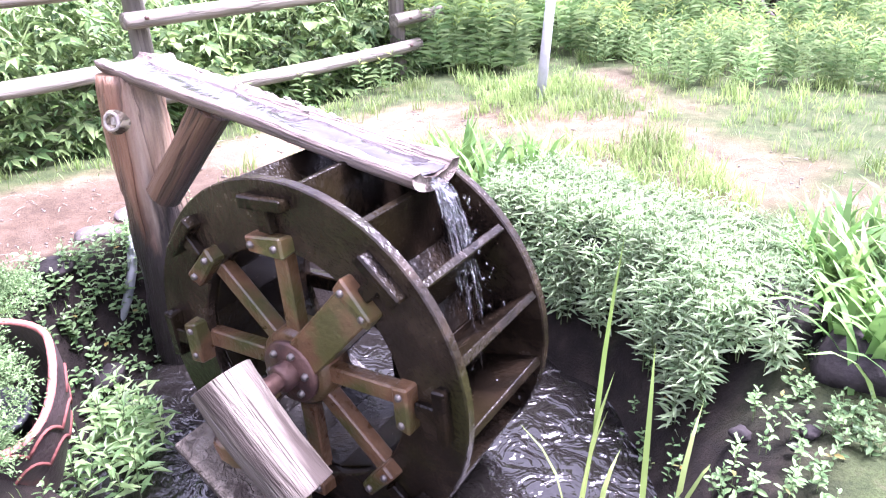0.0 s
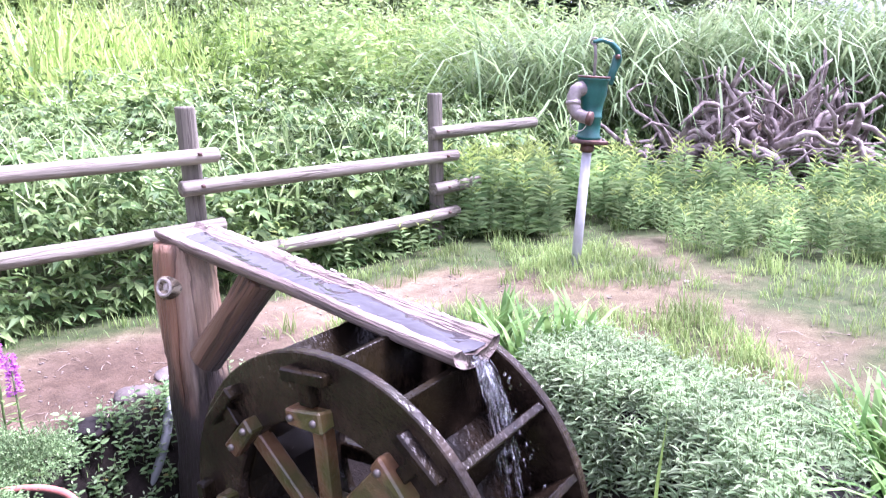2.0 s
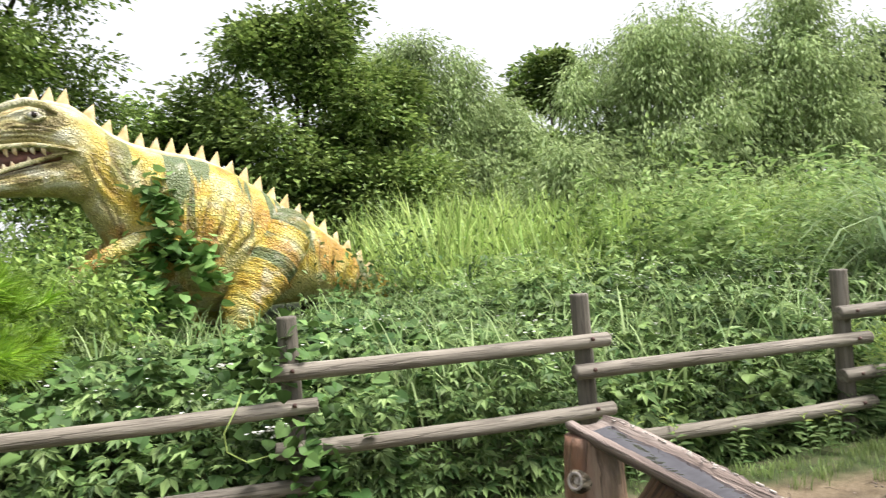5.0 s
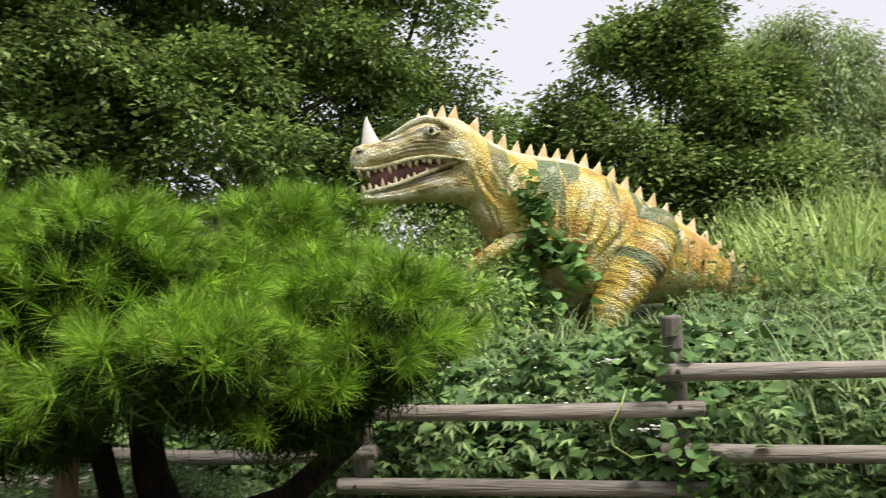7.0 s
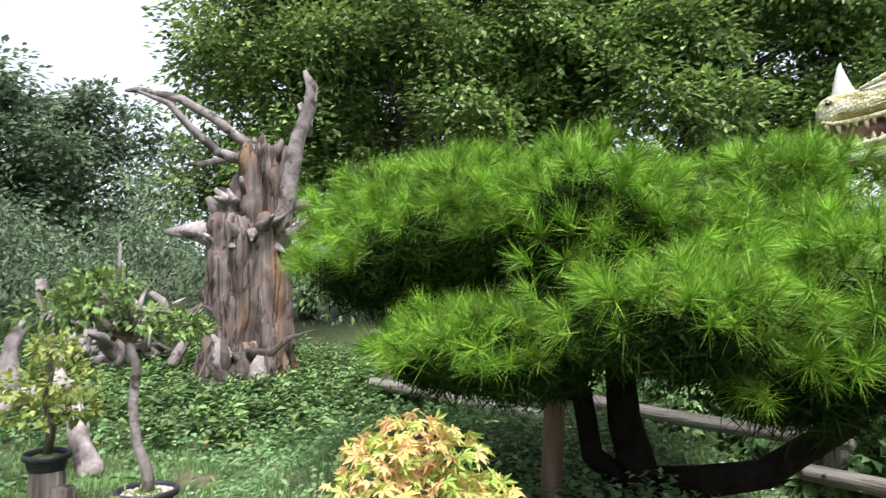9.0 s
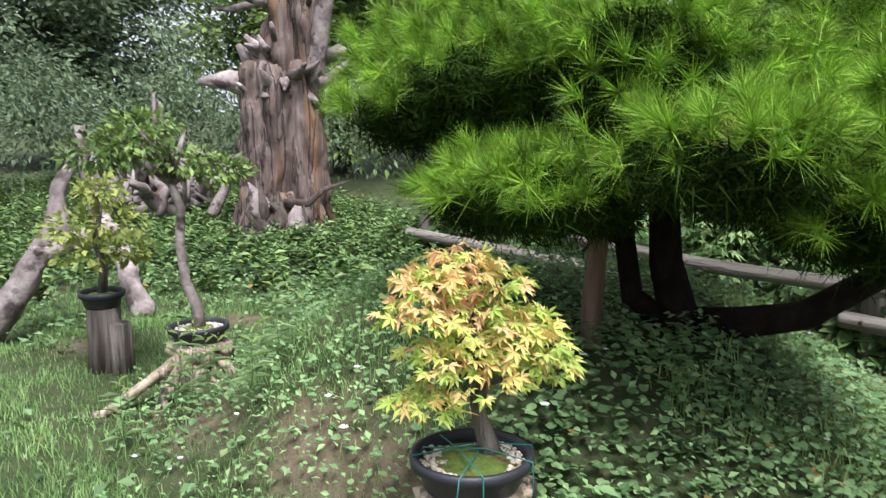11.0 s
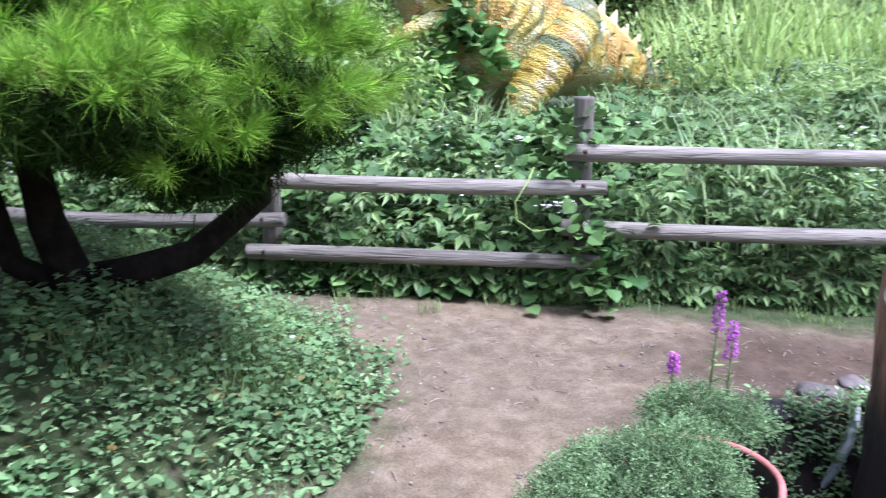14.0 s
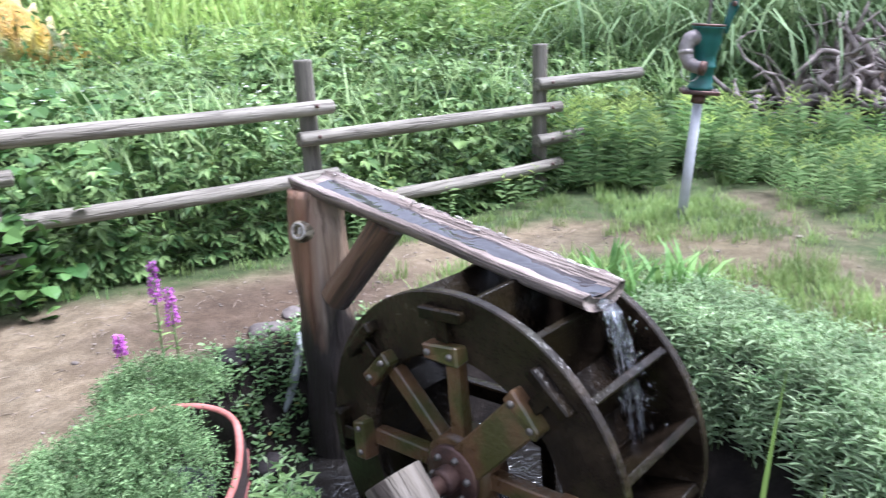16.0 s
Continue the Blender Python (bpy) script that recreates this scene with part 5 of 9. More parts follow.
        for q, (ww, th) in zip((0, 0.35, 0.7, 0.93, 1.0), ((1, 1), (0.70, 0.8), (0.36, 0.6), (0.10, 0.3), (0.01, 0.05))):
            c = base + (tip - base) * q
            for a in np.linspace(0, 6.283, 10, endpoint=False):
                row.append(c + np.array((math.cos(a) * w * ww, math.sin(a) * 0.040 * th, math.cos(a) * w * ww * sl)))
        v = np.array(row)
        ii, jj = np.meshgrid(np.arange(4), np.arange(10), indexing="ij")
        b.skin((v, [np.stack([ii * 10 + jj, ii * 10 + (jj + 1) % 10, (ii + 1) * 10 + (jj + 1) % 10, (ii + 1) * 10 + jj], -1).reshape(-1, 4)]), slot=2)
    ridge = [(s, 0, spine(s) + 0.005) for s in np.linspace(0.55, 5.5, 90)]
    b.skin(tube(ridge, np.concatenate([np.linspace(0.02, 0.075, 14), np.full(60, 0.075), np.linspace(0.075, 0.03, 16)]), 12, 0.10, 3), slot=2)
    ball = lathe([(0, -1), (0.5, -0.87), (0.87, -0.5), (1, 0), (0.87, 0.5), (0.5, 0.87), (0, 1)], 16)
    for y in (-1, 1):
        # brow crest from the horn to behind the eye
        b.skin(*limb([(0.16, y * 0.13, 3.52), (0.38, y * 0.185, 3.62), (0.58, y * 0.235, 3.73), (0.78, y * 0.275, 3.79), (0.98, y * 0.30, 3.74), (1.12, y * 0.325, 3.64)], [0.02, 0.036, 0.048, 0.055, 0.048, 0.02], 14, 40, 0.006, 0.05, 1.0, 4))
        # lids, white and pupil
        b.skin(*limb([(0.74, y * 0.30, 3.61), (0.85, y * 0.33, 3.67), (0.98, y * 0.335, 3.62)], [0.016, 0.026, 0.016], 10, 16))
        b.skin(*limb([(0.74, y * 0.30, 3.60), (0.86, y * 0.33, 3.55), (0.98, y * 0.335, 3.60)], [0.016, 0.024, 0.016], 10, 16))
        b.skin((ball[0] * np.array((0.085, 0.04, 0.055)) + np.array((0.86, y * 0.318, 3.61)), ball[1]), slot=1)
        b.skin((ball[0] * np.array((0.040, 0.03, 0.042)) + np.array((0.85, y * 0.340, 3.612)), ball[1]), slot=4)
        b.skin((ball[0] * np.array((0.032, 0.03, 0.022)) + np.array((-0.17, y * 0.142, 3.37)), ball[1]), slot=4)
        b.skin(*limb([(-0.22, y * 0.12, 3.41), (-0.16, y * 0.155, 3.42), (-0.10, y * 0.165, 3.38)], [0.01, 0.018, 0.01], 8, 10))
        # lips
        b.skin(*limb([(-0.24, y * 0.09, 3.15), (-0.10, y * 0.165, 3.11), (0.2, y * 0.205, 3.15), (0.5, y * 0.245, 3.22), (0.8, y * 0.30, 3.25), (1.1, y * 0.34, 3.22), (1.38, y * 0.352, 3.16)], [0.02, 0.026, 0.03, 0.032, 0.03, 0.026, 0.014], 10, 60, 0.004, 0.05))
        b.skin(*limb([(-0.14, y * 0.09, 2.79), (0.05, y * 0.15, 2.82), (0.4, y * 0.195, 2.90), (0.8, y * 0.25, 3.04), (1.15, y * 0.31, 3.15), (1.38, y * 0.345, 3.18)], [0.02, 0.026, 0.03, 0.03, 0.026, 0.014], 10, 50, 0.004, 0.05), slot=0)
        for k in range(12):
            s = -0.16 + k * 0.098 + 0.012 * math.sin(k * 3.7 + y)
            yy = y * float(np.interp(s, [-0.2, 0.0, 0.5, 1.1], [0.10, 0.165, 0.225, 0.31]))
            zz = float(np.interp(s, [-0.2, 0.2, 0.5, 1.1], [3.12, 3.15, 3.21, 3.22]))
            ln = 0.14 * (0.8 + 0.3 * math.sin(k * 1.9)) * (1 - 0.03 * k)
            b.skin(tube([(s, yy, zz), (s + 0.01, yy, zz - ln * 0.6), (s + 0.03, yy, zz - ln)], [0.036, 0.026, 0.004], 8), slot=6)
            s2 = -0.12 + k * 0.090
            yy = y * float(np.interp(s2, [-0.15, 0.05, 0.4, 1.0], [0.07, 0.13, 0.175, 0.26]))
            zz = float(np.interp(s2, [-0.16, 0.05, 0.4, 0.9], [2.80, 2.83, 2.91, 3.06]))
            ln = 0.135 * (0.8 + 0.3 * math.sin(k * 2.7)) * (1 - 0.04 * k)
            b.skin(tube([(s2, yy, zz - 0.02), (s2, yy, zz + ln * 0.6), (s2 - 0.01, yy, zz + ln)], [0.034, 0.024, 0.004], 8), slot=6)
        # hind leg: great thigh with skin bands, then the shin and foot
        b.skin(*limb([(4.10, y * 0.30, 2.28), (3.95, y * 0.42, 2.05), (3.68, y * 0.52, 1.70), (3.40, y * 0.60, 1.30), (3.16, y * 0.66, 0.98), (3.06, y * 0.68, 0.74), (3.12, y * 0.68, 0.50)], [0.26, 0.45, 0.48, 0.40, 0.30, 0.23, 0.20], 72, 150, 0.010, 0.085, 0.80, 9, 0.62))
        b.skin(*limb([(3.15, y * 0.68, 0.62), (2.95, y * 0.7, 0.56), (2.7, y * 0.72, 0.54)], [0.2, 0.2, 0.12], 20, 20, 0.01, 0.08, 0.6, 10))
        # fore limb: short upper arm, slack forearm, clawed hand
        b.skin(*limb([(2.25, y * 0.46, 2.05), (1.98, y * 0.56, 1.98), (1.72, y * 0.60, 1.90), (1.48, y * 0.60, 1.80), (1.25, y * 0.58, 1.62), (1.06, y * 0.56, 1.46)], [0.21, 0.17, 0.135, 0.105, 0.088, 0.085], 28, 60, 0.010, 0.07, 1.0, 11))
        for q in (-0.07, 0.0, 0.07):
            b.skin(*limb([(1.08, y * 0.56 + q * 0.5, 1.47), (0.98, y * 0.55 + q, 1.42), (0.92, y * 0.55 + q * 1.2, 1.34)], [0.05, 0.042, 0.034], 10, 12, up=0.2))
            b.skin(tube([(0.93, y * 0.55 + q * 1.2, 1.35), (0.90, y * 0.55 + q * 1.25, 1.28), (0.91, y * 0.55 + q * 1.25, 1.22)], [0.03, 0.02, 0.004], 8), slot=1)
        # torn armpit: a dark ball stands in for the hole's shade, under a hanging flap
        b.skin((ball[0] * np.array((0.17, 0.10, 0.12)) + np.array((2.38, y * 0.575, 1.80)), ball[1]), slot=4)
        b.skin(*limb([(2.16, y * 0.63, 1.92), (2.30, y * 0.69, 1.97), (2.48, y * 0.71, 1.93), (2.58, y * 0.70, 1.82)], [0.02, 0.04, 0.042, 0.015], 10, 24, 0.006, 0.06))
    me = b.mesh("dinosaur_statue", M_skin, M_horn, M_spike, M_mouth, M_eye, M_tongue, M_tooth)
    at = me.attributes.new("hide", "FLOAT_VECTOR", "POINT")
    at.data.foreach_set("vector", np.concatenate(b.hide).astype(np.float32).ravel())
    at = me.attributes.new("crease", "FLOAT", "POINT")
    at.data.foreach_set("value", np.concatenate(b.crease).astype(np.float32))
    ob = new("dinosaur_statue", me)
    ob.matrix_world = DINO
    return tagged(ob, "large yellow and green painted dinosaur statue with open jaws", "statue")


M_tongue = material("pink_tongue", [(0.34, 0.15, 0.12), (0.50, 0.27, 0.22)], 8, 0.4, 0.2, 30)
M_tooth = material("stained_teeth", [(0.42, 0.27, 0.12), (0.58, 0.46, 0.28), (0.66, 0.60, 0.45)], 9, 0.4, 0.2, 40)
dinosaur()


# ---------------------------------------------------------------- trained pine on the mound
def polar(az, d, z):
    """A place seen from the standpoint: bearing left of ahead, distance over the ground, height."""
    return np.array((-0.35 - d * math.sin(radians(az)), -0.34 + d * math.cos(radians(az)), z))


# the last three, unseen behind the crown, are added to darken its underside
PADS = [(87, 2.95, 1.55, 0.76, 0.27, 105), (96, 3.0, 1.40, 0.38, 0.20, 42), (66.5, 2.7, 1.64, 0.28, 0.17, 36), (61.5, 2.40, 1.30, 0.42, 0.30, 95), (66, 2.35, 1.12, 0.36, 0.14, 40), (75, 2.9, 1.22, 0.4, 0.14, 36), (74, 2.15, 1.27, 0.42, 0.13, 44),
        (86, 2.45, 1.13, 0.42, 0.13, 46), (90.5, 2.95, 1.05, 0.36, 0.13, 38), (78, 2.6, 1.46, 0.55, 0.20, 74), (70, 3.2, 1.50, 0.5, 0.2, 50), (92, 3.6, 1.5, 0.6, 0.25, 50), (80, 2.45, 1.62, 0.35, 0.16, 30), (66, 2.5, 1.10, 0.30, 0.13, 36), (72, 2.85, 1.14, 0.34, 0.13, 34), (79, 3.9, 1.42, 0.62, 0.22, 40), (90, 4.2, 1.38, 0.6, 0.22, 36), (69, 3.75, 1.38, 0.5, 0.20, 30)]


def pine():
    p = thing("pine_tree", "low spreading trained pine with bright green needle tufts", "pine tree")
    base = np.array((-3.24, 0.38, 0.38))
    g = np.random.default_rng(3)
    fork = base + np.array((0.0, 0.0, 0.16))
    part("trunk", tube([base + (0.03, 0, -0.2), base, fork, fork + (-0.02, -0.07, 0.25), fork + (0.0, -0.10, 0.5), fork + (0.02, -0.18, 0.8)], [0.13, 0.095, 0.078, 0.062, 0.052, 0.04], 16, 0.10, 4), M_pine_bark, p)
    limbs = [([fork + (0, 0.0, 0.0), fork + (0.06, 0.18, 0.03), fork + (0.16, 0.40, 0.10), fork + (0.33, 0.62, 0.33), polar(62, 2.45, 1.2)], [0.072, 0.06, 0.052, 0.044, 0.034]),
             ([fork + (0, -0.05, 0.0), fork + (0.02, -0.2, 0.12), fork + (0.0, -0.24, 0.36), fork + (0.05, -0.36, 0.42), polar(88, 2.7, 1.12)], [0.05, 0.045, 0.042, 0.035, 0.03]),
             ([fork + (0.02, -0.18, 0.8), polar(88, 2.9, 1.42), polar(97, 3.0, 1.36)], [0.045, 0.04, 0.025]),
             ([fork + (0.0, -0.10, 0.5), polar(76, 2.7, 1.2), polar(74, 2.3, 1.2)], [0.04, 0.035, 0.02]),
             ([fork + (0.02, -0.18, 0.8), polar(72, 2.8, 1.5), polar(67, 2.7, 1.6)], [0.04, 0.03, 0.02]),
             ([fork + (0.0, -0.24, 0.36), polar(92, 2.9, 0.98)], [0.04, 0.02])]
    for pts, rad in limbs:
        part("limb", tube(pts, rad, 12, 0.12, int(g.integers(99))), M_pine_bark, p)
    part("prop_stake", log_bar((-3.05, 0.02, 0.1), (-3.08, 0.03, 1.12), 0.042, 0.038, 12, 8, 0.06, 0.01, seed=3), M_prop, p, "brown wooden stake propping a limb")
    pos, axis, inner = [], [], []
    for az, d, z, r, h, n in PADS:
        r, h, z = r - 0.07, h * 0.80, z - 0.03
        c = polar(az, d, z)
        for _ in range(max(6, int(n * 0.92))):
            # a small cloud of shoots on the pad's dome
            a, q = g.uniform(0, 6.283), math.sqrt(g.uniform(0, 1))
            up = math.sqrt(max(0, 1 - q * q))
            edge = g.uniform() < 0.36
            if edge:
                # shoots round the pad's rim look outwards
                q = g.uniform(0.88, 1.0)
            dz = h * g.uniform(-0.5, 0.35) if edge else h * up * g.uniform(0.82, 1.05)
            cc = c + np.array((math.cos(a) * r * q, math.sin(a) * r * q, dz))
            size = g.uniform(0.09, 0.16)
            for k in range(3):
                b = g.uniform(0, 6.283)
                w = math.sqrt(g.uniform(0, 1))
                lift = math.sqrt(max(0.0, 1 - w * w))
                pos.append(cc + np.array((math.cos(b) * w * size, math.sin(b) * w * size, lift * size * 0.7)))
                ax = np.array((math.cos(b) * w * 0.35 + math.cos(a) * q * 0.75, math.sin(b) * w * 0.35 + math.sin(a) * q * 0.75, 0.12 + 0.3 * lift if edge else 0.55 + 0.45 * lift))
                axis.append(ax / np.linalg.norm(ax))
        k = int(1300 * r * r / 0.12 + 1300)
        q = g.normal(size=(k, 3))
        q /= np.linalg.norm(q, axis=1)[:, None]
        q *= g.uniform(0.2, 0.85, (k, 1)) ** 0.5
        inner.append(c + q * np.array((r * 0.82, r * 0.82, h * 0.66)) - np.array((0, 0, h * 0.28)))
    pos.append(polar(69.5, 2.1, 1.07))
    axis.append(np.array((0.7, -0.3, 0.25)))
    pos, axis = np.array(pos), np.array(axis)
    per = 100
    n = len(pos)
    ax = np.repeat(axis, per, 0)
    d = rng.normal(size=(n * per, 3))
    d /= np.linalg.norm(d, axis=1)[:, None]
    d = ax * rng.uniform(0.35, 1.0, (n * per, 1)) + d * 0.60
    d /= np.linalg.norm(d, axis=1)[:, None]
    d[:, 2] -= 0.05
    b = np.repeat(pos, per, 0) + ax * rng.uniform(-0.055, 0.0, (n * per, 1))
    ln = rng.uniform(0.078, 0.104, n * per) * np.repeat(rng.uniform(0.8, 1.15, n), per)
    shape = (np.array([(-0.0125, 0, 0), (0.0125, 0, 0), (0.0, 1, -0.03)]), np.array([(0, 1, 2)]))
    crown = part("needles", Build().add(strew(shape, b, d, ln, rng.uniform(-1.5, 1.5, n * per))), M_needle, p, "dense tufts of long bright green needles", smooth=False)
    crown["kind"] = "stuff"
    # dark filling inside the pads imitates the shade under the tufts
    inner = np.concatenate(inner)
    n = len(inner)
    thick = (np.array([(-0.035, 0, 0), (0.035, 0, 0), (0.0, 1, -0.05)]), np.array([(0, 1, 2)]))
    old = part("shade_needles", Build().add(strew(thick, np.repeat(inner, 3, 0) + rng.normal(0, 0.03, (n * 3, 3)), rng.normal(size=(n * 3, 3)), rng.uniform(0.06, 0.10, n * 3), rng.uniform(-1.5, 1.5, n * 3))), M_needle_in, p, "near-black needles standing in for the crown's inner shade", smooth=False)
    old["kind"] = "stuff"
    # one dried tuft
    k = 130
    c = np.array((-2.28, 0.19, 1.315))
    d = rng.normal(size=(k, 3)) * 0.7 + np.array((0.5, -0.1, 0.3))
    v, f = strew(shape, np.repeat(c[None], k, 0) + rng.normal(0, 0.015, (k, 3)), d, rng.uniform(0.04, 0.08, k), rng.uniform(-1.5, 1.5, k))
    part("dry_tuft", Build().add((v, f)), M_needle_old, p, "withered orange-brown needle tuft", smooth=False)
    # a candle shoot
    k = 60
    c = polar(86.3, 2.75, 1.86)
    d = rng.normal(size=(k, 3)) * 0.5 + np.array((0, 0, 0.9))
    v, f = strew(shape, np.repeat(c[None], k, 0) + np.stack([np.zeros(k), np.zeros(k), rng.uniform(-0.05, 0.10, k)], -1), d, rng.uniform(0.05, 0.09, k), rng.uniform(-1.5, 1.5, k))
    part("shoot", Build().add((v, f)), M_needle, p, smooth=False)
    return p


pine()


# ---------------------------------------------------------------- bonsai trees
def oval_pot(parent, rx, ry, h, lip=0.018, soil=True, mat=None):
    mat = mat or M_pot
    prof = [(0.0, 0.0), (0.74, 0.0), (0.80, 0.012), (0.86, h * 0.55), (0.90, h - 0.035), (1.0, h - 0.028), (1.02, h - 0.014), (1.0, h), (0.93, h + 0.001), (0.885, h - 0.012), (0.87, h - 0.03), (0.86, h - 0.045)]
    part("pot", lathe(prof, 40, sx=rx, sy=ry), mat, parent, "black plastic oval pot")
    part("potting_soil", lathe([(0.872, h - 0.036), (0.6, h - 0.018), (0.3, h - 0.008), (0.0, h - 0.004)], 30, 0.02, 4, sx=rx, sy=ry), M_moss, parent, "mossy potting soil")


def gravel_in(parent, rx, ry, z, n, seed, where):
    g = np.random.default_rng(seed)
    b = Build()
    for _ in range(n):
        a, q = g.uniform(0, 6.283), math.sqrt(g.uniform(0.05, 1)) * 0.84
        x, y = math.cos(a) * q, math.sin(a) * q
        if not where(x, y):
            continue
        v, f = lathe([(0, -0.6), (0.8, -0.4), (1, 0.1), (0.6, 0.6), (0, 0.7)], 6, 0.15, int(g.integers(9999)))
        b.add((v * g.uniform(0.004, 0.008) + np.array((x * rx, y * ry, z + 0.004 + 0.012 * (1 - q))), f))
    ob = part("gravel", b, M_gravel, parent, "pale gravel", smooth=False)
    ob["kind"] = "stuff"


def maple_bonsai():
    o = pose(-2.26, -0.43, 0.36, 0, 0, 22)
    t = thing("maple_bonsai", "small maple bonsai with yellow-green and orange leaves", "bonsai", o)
    oval_pot(t, 0.150, 0.168, 0.098)
    gravel_in(t, 0.150, 0.168, 0.07, 520, 2, lambda x, y: abs(y) > 0.35 + 0.2 * math.sin(5 * x))
    trunk = [(-0.01, 0.055, 0.07), (-0.005, 0.045, 0.12), (-0.005, 0.02, 0.19), (-0.02, 0.01, 0.27), (-0.01, -0.03, 0.36), (0.0, -0.03, 0.46)]
    part("trunk", tube(trunk, [0.036, 0.028, 0.021, 0.016, 0.012, 0.007], 12, 0.1, 4), M_greylog, t, "grey twisted trunk")
    g = np.random.default_rng(9)
    lumps = [(0.0, -0.05, 0.60, 0.11, 0.07), (0.02, -0.15, 0.50, 0.11, 0.065), (0.03, -0.02, 0.48, 0.13, 0.07), (0.04, 0.12, 0.39, 0.13, 0.08), (0.05, -0.08, 0.38, 0.13, 0.07), (0.0, 0.19, 0.32, 0.10, 0.065),
             (0.05, 0.00, 0.32, 0.12, 0.065), (0.03, -0.15, 0.26, 0.10, 0.06), (0.0, 0.12, 0.45, 0.10, 0.05), (-0.07, 0.05, 0.36, 0.12, 0.06), (0.0, 0.06, 0.55, 0.11, 0.06), (0.02, -0.13, 0.57, 0.09, 0.05), (0.02, 0.04, 0.44, 0.14, 0.06)]
    pos, dirs = [], []
    for i, (x, y, z, r, h) in enumerate(lumps):
        k = 2 + i % 4
        part("branch", tube([trunk[k], ((x + trunk[k][0]) / 2, (y + trunk[k][1]) / 2, z - 0.03), (x, y, z)], [0.008, 0.006, 0.003], 7, 0.1, i), M_greylog, t)
        for _ in range(76):
            d = g.normal(size=3)
            d /= np.linalg.norm(d)
            d[2] = abs(d[2]) * 1.0 - 0.15
            pos.append(np.array((x, y, z)) + d * np.array((r, r, h)) * g.uniform(0.65, 1.12))
            dirs.append(np.array((d[0] + 0.3 * g.normal(), d[1] + 0.3 * g.normal(), -0.35 + 0.25 * g.normal())))
    n = len(pos)
    pos, dirs = np.array(pos), np.array(dirs)
    red = g.uniform(size=n) < 0.08 + 0.58 * smooth01((pos[:, 2] - 0.38) / 0.24) * smooth01((0.14 - pos[:, 1]) / 0.2)
    for pick, mt, label in ((~red, M_maple, "lobed yellow-green leaves"), (red, M_maple_red, "orange-tinted young leaves")):
        v, f = strew(palmate(5), pos[pick], dirs[pick], rng.uniform(0.027, 0.048, pick.sum()), rng.normal(0, 0.6, pick.sum()))
        lv = part("leaves", Build().add((v, f)), mt, t, label, smooth=False)
        lv["kind"] = "stuff"
    for pts in ([(0.145, -0.10, 0.02), (0.138, -0.09, 0.10), (0.03, 0.0, 0.105), (-0.11, 0.08, 0.10), (-0.12, 0.09, 0.03)], [(0.135, 0.12, 0.01), (0.112, 0.125, 0.10), (0.02, 0.03, 0.11), (-0.06, -0.12, 0.10), (-0.07, -0.14, 0.02)],
                [(0.156, -0.03, 0.0), (0.150, -0.03, 0.10), (0.0, -0.04, 0.11), (-0.118, -0.05, 0.10)], [(0.02, 0.175, 0.02), (0.02, 0.168, 0.10), (0.0, 0.03, 0.12), (-0.02, -0.165, 0.10)]):
        part("tie_wire", tube(pts, 0.0022, 6), M_wire, t, "green tie wire")
    return t


maple_bonsai()


